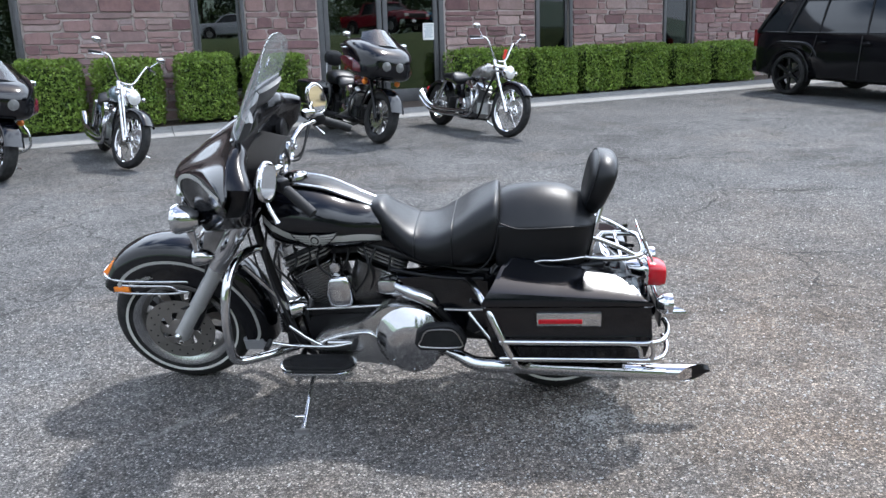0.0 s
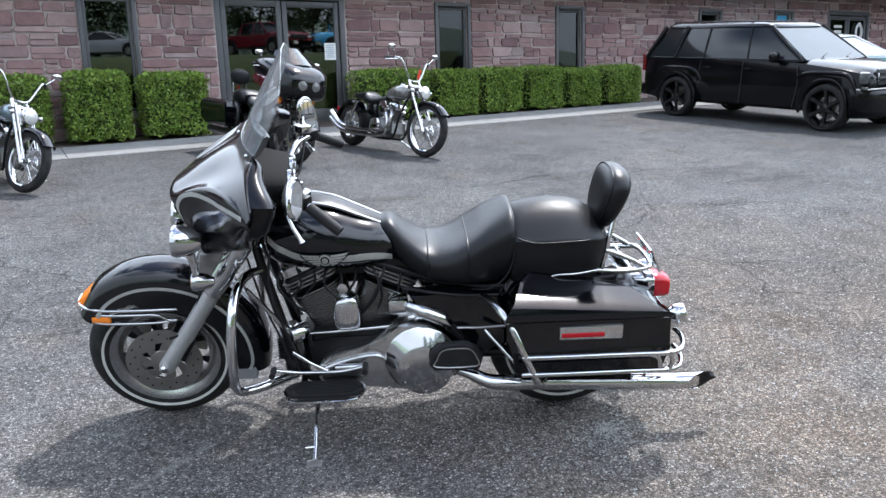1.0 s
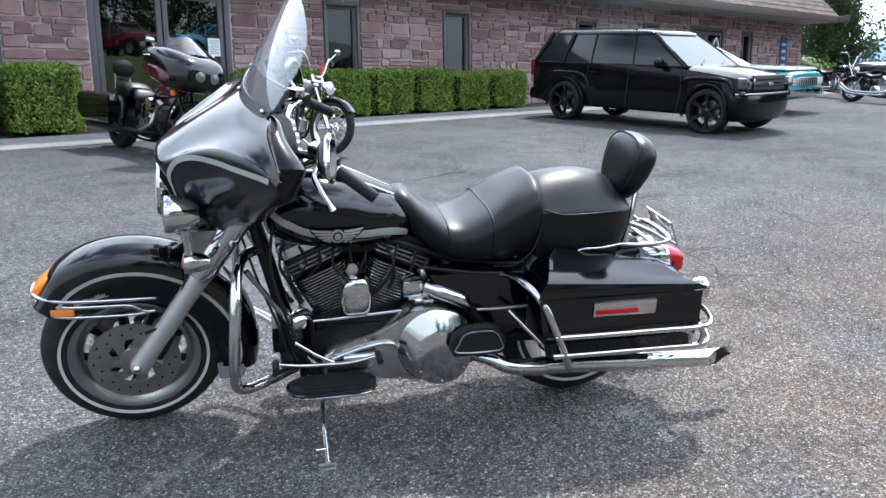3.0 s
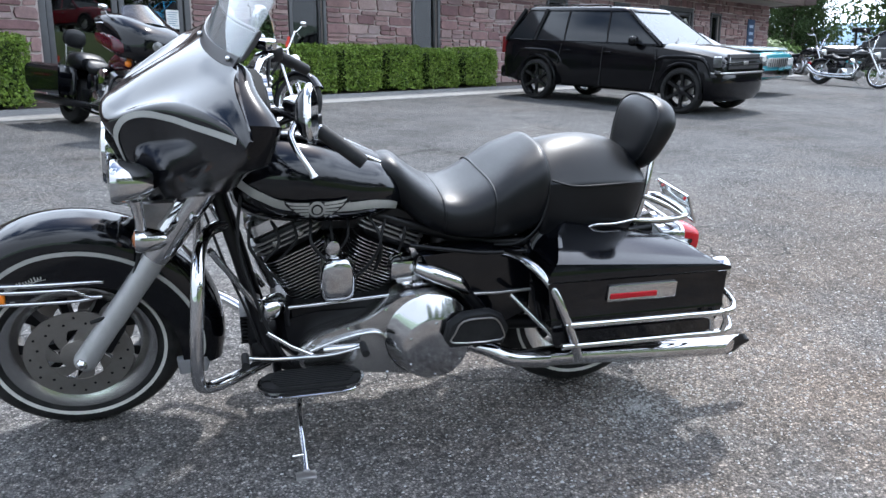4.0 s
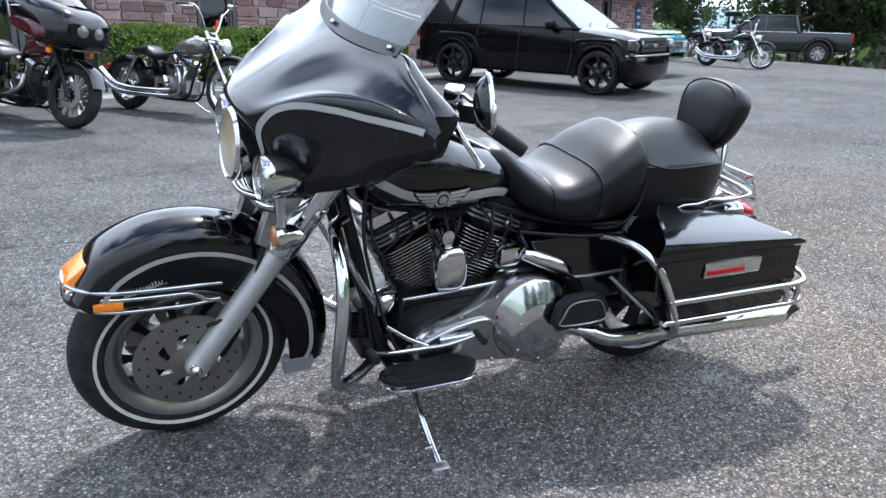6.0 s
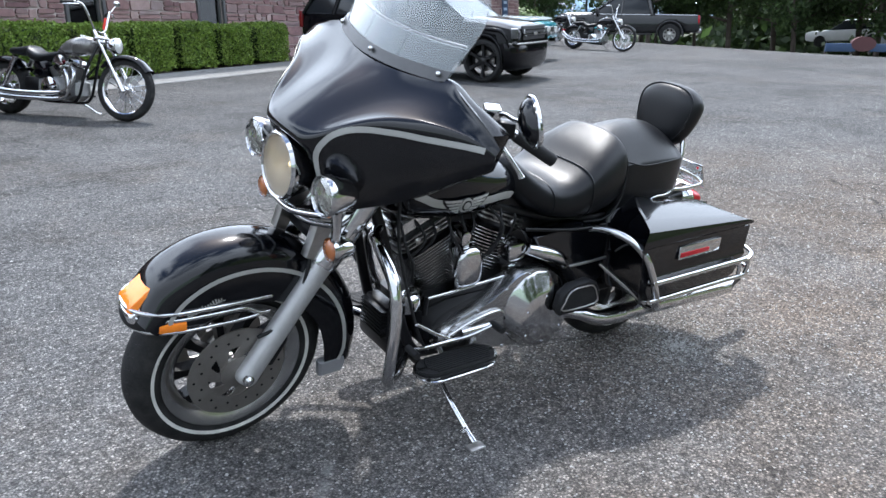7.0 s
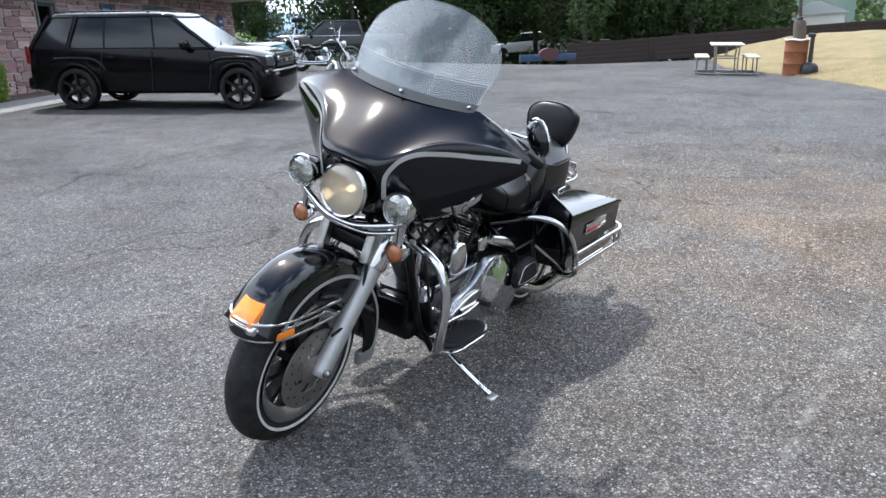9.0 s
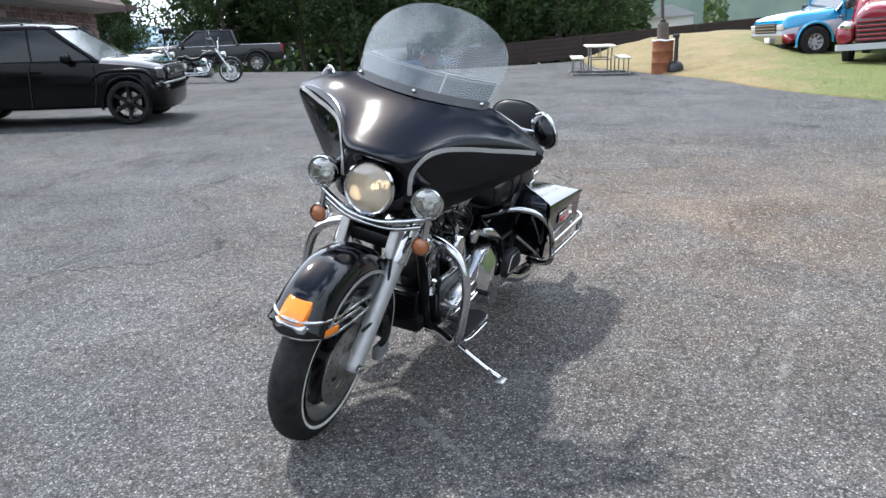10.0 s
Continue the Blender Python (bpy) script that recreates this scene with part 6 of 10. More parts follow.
# primary drive cover
outline = [(1.035, 0.300), (1.02, 0.352), (0.96, 0.392), (0.84, 0.425), (0.775, 0.462), (0.715, 0.502), (0.66, 0.515), (0.59, 0.512), (0.535, 0.478), (0.505, 0.425), (0.492, 0.350), (0.510, 0.275), (0.560, 0.222), (0.625, 0.205), (0.72, 0.215), (0.84, 0.232), (0.97, 0.240), (1.02, 0.262)]
smooth_out = [(p.x, p.y) for p in curve([Vector((x, z, 0)) for x, z in outline], [0] * len(outline), 3, True)[0]]
prim = part("primary_cover", Shape().prism(smooth_out, "y", 0.10, 0.196, bevel=0.014), M_POLISH, bike, "polished primary drive cover")
der = Shape().loft([[(cx + r * math.cos(a), y, cz + r * math.sin(a)) for a in (2 * math.pi * k / 64 for k in range(64))] for cx, cz, r, y in
                    ((0.612, 0.354, 0.151, 0.188), (0.612, 0.354, 0.149, 0.198), (0.611, 0.353, 0.143, 0.204), (0.603, 0.325, 0.112, 0.236), (0.602, 0.323, 0.107, 0.240), (0.602, 0.323, 0.06, 0.242), (0.602, 0.323, 0.01, 0.2425))])
part("derby_cover", der, M_POLISH_FINE, prim, "round polished clutch cover")
for k in range(6):
    a = 2 * math.pi * k / 6 + 0.5
    part("screw", Shape().ball((0.602 + 0.095 * math.cos(a), 0.241, 0.323 + 0.095 * math.sin(a)), 0.005, 8), M_CHROME, prim)
for x, z in ((0.99, 0.35), (0.99, 0.262), (0.88, 0.405), (0.86, 0.245), (0.76, 0.46), (0.66, 0.502), (0.75, 0.226), (0.54, 0.45), (0.52, 0.29)):
    part("screw", Shape().ball((x, 0.197, z), 0.007, 8), M_CHROME, prim)
pipe("cover_rib", [(1.0, 0.198, 0.335), (0.90, 0.202, 0.372), (0.80, 0.202, 0.385), (0.76, 0.198, 0.36)], 0.008, M_POLISH, bike)
inner_pr = Shape().prism([(1.05, 0.38), (1.06, 0.462), (0.80, 0.474), (0.70, 0.50), (0.70, 0.46), (0.86, 0.38)], "y", 0.04, 0.125, bevel=0.01)
part("inner_primary", inner_pr, M_BLACK, bike)
pipe("coil_trim", [(1.06, 0.142, 0.466), (0.96, 0.146, 0.472), (0.82, 0.146, 0.480), (0.72, 0.142, 0.484)], 0.006, M_CHROME, bike, "thin chrome rod")
pipe("coil_trim", [(1.06, 0.138, 0.470), (1.065, 0.138, 0.43), (1.06, 0.13, 0.40)], 0.009, M_BLACK, bike)
part("oil_filter", Shape().lathe([(0, 0), (0.036, 0.002), (0.040, 0.01), (0.040, 0.075), (0.034, 0.084), (0.012, 0.086), (0, 0.086)], 28, axis="x", m=Matrix.Translation((1.075, 0.085, 0.455)) @ Matrix.Rotation(radians(35), 4, "Z")), M_CHROME, bike, "chrome oil filter")
part("regulator", Shape().box((1.16, 0.02, 0.37), (0.05, 0.15, 0.12), bevel=0.01), M_BLACK, bike)
for k in range(8):
    part("regulator_fin", Shape().box((1.19, 0.02, 0.325 + k * 0.013), (0.03, 0.14, 0.005)), M_BLACK, bike)
part("front_mount", Shape().box((1.13, 0.0, 0.29), (0.10, 0.22, 0.09), bevel=0.02), M_BLACK, bike)
swc = Shape().tube([(0.66, 0.165, 0.585), (0.60, 0.185, 0.565), (0.53, 0.195, 0.535), (0.495, 0.192, 0.50)], [0.022, 0.027, 0.026, 0.018], 16)
part("pipe_cover", swc, M_CHROME, bike, "short chrome pipe cover")
pipe("pipe_shield", [(0.50, 0.188, 0.50), (0.45, 0.19, 0.44), (0.41, 0.19, 0.38), (0.39, 0.19, 0.33)], [0.020, 0.019, 0.016, 0.013], M_BLACK, bike)
part("starter_cover", Shape().box((0.70, 0.12, 0.575), (0.085, 0.09, 0.07), bevel=0.018), M_CHROME, bike, "chrome starter cover")
part("swingarm", Shape().tube([(0.42, 0.10, 0.33), (0.20, 0.12, 0.325), (-0.03, 0.12, 0.32)], 0.026, 12), M_BLACK, bike)
part("swingarm", Shape().tube([(0.42, -0.10, 0.33), (0.20, -0.12, 0.325), (-0.03, -0.12, 0.32)], 0.026, 12), M_BLACK, bike)
part("gearbox", Shape().box((0.48, 0.0, 0.40), (0.24, 0.22, 0.24), bevel=0.04), M_BLACK, bike)
part("battery_box", Shape().box((0.42, 0.0, 0.58), (0.26, 0.20, 0.16), bevel=0.03), M_BLACK, bike)
part("belt_guard", Shape().box((0.2, 0.13, 0.43), (0.42, 0.03, 0.05), bevel=0.012), M_BLACK, bike)
# frame
for sy in (1, -1):
    f = lambda pts: [(x, y * sy, z) for x, y, z in pts]
    pipe("frame_downtube", f([(1.27, 0.03, 0.93), (1.245, 0.075, 0.80), (1.20, 0.10, 0.62), (1.14, 0.11, 0.38), (1.09, 0.11, 0.265), (1.02, 0.11, 0.235), (0.70, 0.11, 0.225), (0.45, 0.11, 0.24)]), 0.019, M_BLACK, bike, "black frame tube")
    pipe("frame_rail", f([(1.25, 0.05, 0.93), (0.95, 0.06, 0.80), (0.66, 0.09, 0.70), (0.40, 0.12, 0.64), (0.05, 0.13, 0.64), (-0.18, 0.13, 0.66)]), 0.018, M_BLACK, bike)
    # engine guard
    pipe("engine_guard", f([(1.235, 0.09, 0.735), (1.285, 0.15, 0.735), (1.308, 0.25, 0.716), (1.316, 0.328, 0.660), (1.325, 0.362, 0.55), (1.332, 0.358, 0.42), (1.330, 0.345, 0.350), (1.30, 0.315, 0.318), (1.22, 0.24, 0.30), (1.13, 0.13, 0.275)]), 0.0185, M_CHROME, bike, "chrome engine guard", 16)
    pipe("guard_brace", f([(1.28, 0.20, 0.70), (1.20, 0.14, 0.55), (1.12, 0.12, 0.42)]), 0.010, M_CHROME, bike, smooth=2)
    # rider board
    bz = 0.268
    brd = Shape().loft([rrect(0.845, 1.165, 0.205, 0.312, 0.06, bz - 0.012), rrect(0.840, 1.170, 0.202, 0.317, 0.06, bz - 0.002), rrect(0.840, 1.170, 0.202, 0.317, 0.06, bz + 0.004)])
    brd.v = [(x, y * sy, z) for x, y, z in brd.v]
    bo = part("footboard", brd, M_CHROME, bike, "rider footboard with chrome rim")
    mat_s = Shape().loft([rrect(0.850, 1.160, 0.210, 0.309, 0.055, bz + 0.005), rrect(0.850, 1.160, 0.210, 0.309, 0.055, bz + 0.013)])
    mat_s.v = [(x, y * sy, z) for x, y, z in mat_s.v]
    part("rubber_mat", mat_s, M_RUBBER, bo, "black rubber mat")
    for k in range(9):
        part("rib", Shape().box((1.0, sy * (0.217 + k * 0.0102), bz + 0.0155), (0.25 - 0.004 * abs(k - 4) ** 1.6, 0.006, 0.006)), M_RUBBER, bo)
    side_rim = Shape().tube([(0.85, sy * 0.255, bz - 0.013), (0.87, sy * 0.302, bz - 0.013), (0.92, sy * 0.320, bz - 0.013), (1.09, sy * 0.320, bz - 0.013), (1.145, sy * 0.302, bz - 0.013), (1.165, sy * 0.24, bz - 0.013)], 0.005, 8)
    part("rim_wire", side_rim, M_CHROME, bo)
    sk = Shape().sheet([[(0.85, sy * 0.255, z), (0.87, sy * 0.302, z), (0.92, sy * 0.318, z), (1.09, sy * 0.318, z), (1.145, sy * 0.302, z), (1.163, sy * 0.24, z)] for z in (bz - 0.013, bz + 0.002)], thick=0.004)
    part("board_skirt", sk, M_RUBBER, bo)
    pipe("board_arm", f([(1.10, 0.11, 0.245), (1.10, 0.20, 0.248)]), 0.014, M_BLACK, bike, smooth=1)
    pipe("board_arm", f([(0.90, 0.11, 0.240), (0.90, 0.20, 0.248)]), 0.014, M_BLACK, bike, smooth=1)
    # pillion board, folded up
    pb = Shape().prism([(0.385, 0.345), (0.37, 0.40), (0.395, 0.445), (0.44, 0.468), (0.53, 0.462), (0.575, 0.43), (0.585, 0.375), (0.565, 0.345)], "y", sy * 0.245, sy * 0.285, bevel=0.010)
    po = part("pillion_board", pb, M_RUBBER, bike, "black rubber pillion board folded up")
    pipe_pts = [(0.40, sy * 0.287, 0.365), (0.395, sy * 0.287, 0.40), (0.42, sy * 0.287, 0.44), (0.46, sy * 0.287, 0.448), (0.53, sy * 0.287, 0.442), (0.555, sy * 0.287, 0.40), (0.557, sy * 0.287, 0.368)]
    part("board_edge", Shape().tube(pipe_pts, 0.0028, 6, close=True, smooth=3), M_STEEL, po)
    pipe("board_arm", f([(0.47, 0.13, 0.33), (0.47, 0.25, 0.335)]), 0.014, M_BLACK, bike, smooth=1)
# shifter
pipe("shift_rod", [(1.13, 0.19, 0.41), (1.06, 0.20, 0.36), (0.99, 0.21, 0.325)], 0.007, M_CHROME, bike, "chrome shift rod", smooth=1)
pipe("shift_lever", [(1.20, 0.26, 0.37), (1.12, 0.225, 0.335), (1.01, 0.215, 0.325), (0.93, 0.23, 0.335), (0.84, 0.24, 0.36)], 0.008, M_CHROME, bike, "chrome heel-toe shifter")
part("shift_peg", Shape().tube([(0.96, 0.215, 0.345), (0.84, 0.225, 0.352)], 0.014, 12, smooth=1), M_CHROME, bike)
part("shift_peg", Shape().tube([(1.20, 0.25, 0.372), (1.20, 0.31, 0.372)], 0.012, 12, smooth=1), M_RUBBER, bike)
part("shift_peg", Shape().tube([(0.84, 0.23, 0.362), (0.84, 0.29, 0.362)], 0.012, 12, smooth=1), M_RUBBER, bike)
# kickstand
ks = Shape().tube([(1.03, 0.15, 0.225), (1.045, 0.27, 0.165), (1.045, 0.385, 0.105), (1.045, 0.452, 0.078)], [0.014, 0.010, 0.010, 0.012], 12, smooth=2)
ksb = part("kickstand", ks, M_CHROME, bike, "chrome kickstand pushed out")
part("foot", Shape().box((1.048, 0.462, 0.068), (0.060, 0.036, 0.012), bevel=0.004), M_STEEL, ksb, "worn steel foot")
pipe("stand_peg", [(1.045, 0.40, 0.10), (1.085, 0.42, 0.112)], 0.007, M_CHROME, ksb, smooth=1)
# wiring and hoses round the engine
rnd = random.Random(5)
for k in range(9):
    x = 0.68 + 0.06 * k
    y = 0.06 + 0.02 * (k % 3)
    pipe("hose", [(x, y, 0.74), (x + rnd.uniform(-0.03, 0.03), y + 0.05, 0.68), (x + rnd.uniform(-0.05, 0.05), y + 0.03, 0.60), (x + rnd.uniform(-0.06, 0.06), y, 0.52)], 0.005, M_RUBBER, bike)
pipe("clutch_cable", [(1.18, 0.12, 0.86), (1.20, 0.16, 0.70), (1.16, 0.17, 0.52), (1.10, 0.16, 0.35), (1.05, 0.15, 0.26)], 0.0055, M_RUBBER, bike)
pipe("brake_line", [(1.30, 0.05, 0.80), (1.24, 0.13, 0.62), (1.18, 0.14, 0.45), (1.15, 0.12, 0.33)], 0.0045, M_RUBBER, bike)

# ---- cars and trucks: x ahead, y left, origin on the ground midway between the axles ----
M_CARBLACK = material("black_car_paint", (0.003, 0.003, 0.004), 0.10, 0.0, (0.010, 0.010, 0.011), 2.5, 0.4)
M_TEAL = material("teal_car_paint", (0.055, 0.30, 0.36), 0.18, 0.15, (0.07, 0.36, 0.42), 2.0, 0.5, coat=1.0)
M_TEAL_PALE = material("pale_roof_paint", (0.50, 0.58, 0.58), 0.25, 0.1, (0.42, 0.5, 0.5), 2.0, 0.5, coat=0.8)
M_CHARCOAL = material("charcoal_truck_paint", (0.007, 0.008, 0.009), 0.2, 0.1, (0.012, 0.013, 0.015), 2.0, 0.5, coat=0.3)
M_BLUE = material("bright_blue_paint", (0.02, 0.29, 0.55), 0.2, 0.1, (0.03, 0.37, 0.64), 2.0, 0.5, coat=0.9)
M_SILVER = material("silver_paint", (0.42, 0.43, 0.46), 0.42, 0.1, (0.36, 0.37, 0.4), 2.0, 0.5, coat=0.2)
M_MAROON = material("deep_red_paint", (0.17, 0.008, 0.018), 0.16, 0.0, (0.23, 0.012, 0.024), 2.0, 0.5, coat=0.4)
M_WHITE = material("white_paint", (0.75, 0.75, 0.74), 0.35, 0.0, (0.62, 0.62, 0.6), 2.0, 0.5, coat=0.4)
M_BUMPER = material("black_bumper_plastic", (0.02, 0.02, 0.022), 0.5, 0.0, (0.035, 0.035, 0.035), 6.0, 0.5)
M_CARGLASS = material("tinted_car_glass", (0.012, 0.014, 0.016), 0.05, 0.0, (0.02, 0.022, 0.025), 1.0, 0.5)
M_CARGLASS.node_tree.nodes["Principled BSDF"].inputs["Specular IOR Level"].default_value = 0.3
M_RIMBLACK = material("gloss_black_rim", (0.012, 0.012, 0.013), 0.22, 0.3, (0.02, 0.02, 0.02), 12.0, 0.5)
M_TAIL = material("smoked_red_lens", (0.16, 0.008, 0.010), 0.15, 0.0, (0.10, 0.006, 0.008), 30.0, 0.5)
M_HEADGLASS = material("grey_headlight_glass", (0.085, 0.088, 0.092), 0.14, 0.2, (0.04, 0.042, 0.044), 30.0, 0.6, 0.3, 90.0, coat=0.8)
# paler than the side glass: part of the sky's reflection put into colour
M_SCREEN = material("sky_paled_windscreen", (0.050, 0.058, 0.064), 0.06, 0.0, (0.075, 0.084, 0.09), 1.2, 0.5)

M_SCREEN.node_tree.nodes["Principled BSDF"].inputs["Specular IOR Level"].default_value = 0.15
M_CARBLACK.node_tree.nodes["Principled BSDF"].inputs["Specular IOR Level"].default_value = 0.22


def road_wheel(parent, x, y, r, rim_r, rim_mat, spokes=6, w=0.24):
    s = 1 if y > 0 else -1
    m = Matrix.Translation((x, y, r))
    hub = part("wheel", Shape().lathe([(0, s * 0.02), (0.06, s * 0.02), (0.07, s * 0.075), (0.03, s * 0.095), (0, s * 0.095)], 20, axis="y", m=None), rim_mat, parent, m=m)
    part("tyre", Shape().lathe([(rim_r, -w / 2), (r * 0.90, -w / 2), (r * 0.98, -w * 0.40), (r, -w * 0.25), (r, w * 0.25), (r * 0.98, w * 0.40), (r * 0.90, w / 2), (rim_r, w / 2)], 40, axis="y", close=True), M_TYRE, hub, "black road tyre")
    ring = Shape().lathe([(rim_r * 1.02, s * w * 0.50), (rim_r * 0.95, s * w * 0.50), (rim_r * 0.90, s * w * 0.25), (rim_r * 0.90, -s * w * 0.3), (rim_r * 1.0, -s * w * 0.3)], 40, axis="y", close=True)
    part("rim", ring, rim_mat, hub)
    part("brake_disc", Shape().lathe([(0, -s * 0.04), (rim_r * 0.62, -s * 0.04), (rim_r * 0.62, -s * 0.02), (0, -s * 0.02)], 28, axis="y"), M_STEEL, hub)
    for i in range(spokes):
        sp = Shape().loft([[(xx, s * (yy + d), z) for xx, yy in ((-k, 0.03), (k, 0.03), (k * 0.6, 0.065), (-k * 0.6, 0.065))] for z, k, d in ((0.05, 0.05, 0.02), (rim_r * 0.5, 0.032, 0.01), (rim_r * 0.93, 0.045, 0.03))], m=Matrix.Rotation(2 * math.pi * i / spokes, 4, "Y"))
        part("spoke", sp, rim_mat, hub)
    return hub


def car_body(stations, steps=3):
    """Rings across x: x, bottom, shoulder, top, half width, crown."""
    rings = []
    for x, zb, zs, zt, w in stations:
        pts = [(-w * 0.86, zb), (-w * 0.97, zb + 0.05), (-w, zb + (zs - zb) * 0.45), (-w * 0.985, zb + (zs - zb) * 0.82), (-w * 0.945, zs), (-w * 0.80, zs + (zt - zs) * 0.62), (-w * 0.45, zt - 0.008), (0, zt)]
        ring = pts + [(-y, z) for y, z in pts[-2::-1]] + [(0.4 * w, zb - 0.01), (-0.4 * w, zb - 0.01)]
        rings.append([(x, y, z) for y, z in ring])
    return Shape().loft(bezier_rows(rings, steps))


def cabin(lo, hi, w0, w1, z0, z1, steps=6):
    """Glasshouse between belt outline (x0, x1) and roof outline."""
    rings = []
    for k in range(steps + 1):
        t = k / steps
        a = lo[0] + (hi[0] - lo[0]) * t
        b = lo[1] + (hi[1] - lo[1]) * t
        w = w0 + (w1 - w0) * t ** 1.2
        rings.append(rrect(a, b, -w, w, 0.10 + 0.05 * t, z0 + (z1 - z0) * t, 5))
    return Shape().loft(rings)


def arch(parent, x, y, r, mat, name="wheel_arch"):
    s = 1 if y > 0 else -1
    rows = []
    for k in range(9):
        u = math.pi * k / 8
        rows.append([(x + (r + 0.022 - 0.028 * math.cos(u)) * math.cos(radians(a)), y + s * (0.018 * math.sin(u) - 0.012), 0.36 + (r + 0.022 - 0.028 * math.cos(u)) * math.sin(radians(a))) for a in range(-14, 195, 8)])
    part(name, Shape().sheet(rows), mat, parent)


def cut_wells(body, wheels, inner):
    """Cuts round wheel wells into a closed body: (x, z, radius) on both sides, from the inner half width out."""
    sh = Shape()
    for x, z, r in wheels:
        for sy in (1, -1):
            sh.loft([[(x + r * math.cos(a), sy * y, z + r * math.sin(a)) for a in (2 * math.pi * k / 36 for k in range(36))] for y in (inner, 1.3)])
    cutter = part("cutter", sh, M_BUMPER, body.parent)
    mod = body.modifiers.new("wells", "BOOLEAN")
    mod.operation = "DIFFERENCE"
    mod.solver = "EXACT"
    mod.object = cutter
    mod.material_mode = "TRANSFER"
    bpy.context.view_layer.update()
    me = bpy.data.meshes.new_from_object(body.evaluated_get(bpy.context.evaluated_depsgraph_get()))
    body.modifiers.clear()
    body.data = me
    bpy.data.objects.remove(cutter)
    return body


def suv(m, label):
    e = thing("suv", m, label, "suv")
    W = 0.925
    bod = part("body", car_body([(-2.50, 0.52, 0.86, 0.90, 0.70), (-2.46, 0.38, 0.98, 1.03, 0.82), (-2.36, 0.32, 1.04, 1.08, 0.885), (-2.1, 0.30, 1.05, 1.09, W), (-1.2, 0.28, 1.05, 1.09, W), (0.2, 0.28, 1.03, 1.07, W), (0.85, 0.28, 1.02, 1.09, W), (1.10, 0.28, 1.00, 1.085, W), (1.45, 0.29, 0.965, 1.055, W), (1.80, 0.30, 0.925, 1.005, 0.905), (2.02, 0.30, 0.885, 0.955, 0.865), (2.12, 0.34, 0.84, 0.90, 0.81), (2.17, 0.42, 0.76, 0.82, 0.74)]), M_CARBLACK, e, "black gloss body")
    cut_wells(bod, [(1.43, 0.355, 0.415), (-1.49, 0.355, 0.415)], 0.60)
    part("glasshouse", cabin((-2.40, 1.02), (-1.96, 0.24), 0.875, 0.68, 1.04, 1.60), M_CARGLASS, e, "dark tinted windows")
    part("roof", Shape().loft([rrect(-2.03, 0.31, -0.712, 0.712, 0.18, 1.572), rrect(-2.00, 0.27, -0.700, 0.700, 0.18, 1.606), rrect(-1.92, 0.17, -0.655, 0.655, 0.18, 1.634), rrect(-1.75, -0.02, -0.55, 0.55, 0.2, 1.652), rrect(-1.4, -0.4, -0.3, 0.3, 0.2, 1.660)]), M_CARBLACK, e, "black roof panel")
    part("windscreen", Shape().sheet([[(1.012 - 0.75 * t + 0.012, y * (0.82 - 0.165 * t), 1.055 + 0.520 * t) for y in (-1, -0.6, 0, 0.6, 1)] for t in (0.02, 0.5, 0.97)], thick=0.006), M_SCREEN, e, "windscreen with some sky reflection put in its colour")
    for sy in (1, -1):
        for xa, xb, wid in ((1.00, 0.26, 0.026), (-0.02, -0.10, 0.017), (-0.92, -0.94, 0.017), (-1.58, -1.44, 0.040), (-2.36, -1.98, 0.045)):
            part("pillar", Shape().tube([(xa, sy * 0.872, 1.045), ((xa + xb) / 2, sy * 0.796, 1.31), (xb, sy * 0.690, 1.590)], wid, 8), M_CARBLACK, e)
        part("window_trim", Shape().tube([(-2.3, sy * 0.872, 1.055), (-0.6, sy * 0.876, 1.058), (0.98, sy * 0.876, 1.058)], 0.008, 6), M_CARBLACK, e)
        part("roof_rail", Shape().tube([(-1.82, sy * 0.60, 1.645), (-1.74, sy * 0.60, 1.668), (-0.3, sy * 0.60, 1.668), (-0.2, sy * 0.60, 1.645)], 0.011, 8), M_CARBLACK, e, "black roof rail")
        part("door_line", Shape().tube([(-0.07, sy * 0.929, 1.02), (-0.08, sy * 0.932, 0.7), (-0.10, sy * 0.930, 0.34)], 0.006, 6), M_BUMPER, e)
        part("door_line", Shape().tube([(0.92, sy * 0.926, 1.0), (0.96, sy * 0.930, 0.7), (0.90, sy * 0.930, 0.34)], 0.006, 6), M_BUMPER, e)
        part("door_line", Shape().tube([(-0.93, sy * 0.929, 1.02), (-0.98, sy * 0.932, 0.8), (-1.02, sy * 0.930, 0.66)], 0.006, 6), M_BUMPER, e)
        for x in (0.02, -0.82):
            part("door_handle", Shape().box((x, sy * 0.935, 0.90), (0.16, 0.03, 0.045), bevel=0.012), M_CARBLACK, e)
        mirror = Shape().loft(bezier_rows([[(x, sy * y, z) for x, y, z in oval(xx, 0.99, 1.10, 0.10 * k, 0.085 * k, 16, 2.8)] for xx, k in ((0.48, 0.4), (0.52, 0.9), (0.58, 1.0), (0.62, 0.6))], 2))
        part("wing_mirror", mirror, M_CARBLACK, e, "black wing mirror")
        for x in (1.43, -1.49):
            arch(e, x, sy * 0.922, 0.405, M_CARBLACK)
            # squared flare pressed into the wing above the wheel
            flare = [(x - 0.62, 0.60), (x - 0.52, 0.755), (x - 0.36, 0.865), (x, 0.885), (x + 0.36, 0.865), (x + 0.52, 0.755), (x + 0.60, 0.60)]
            part("wheel_flare", Shape().tube([(a, sy * 0.908, c) for a, c in flare], [0.010, 0.030, 0.034, 0.034, 0.034, 0.030, 0.010], 10, smooth=4), M_CARBLACK, e)
            road_wheel(e, x, sy * 0.805, 0.36, 0.285, M_RIMBLACK, 6)
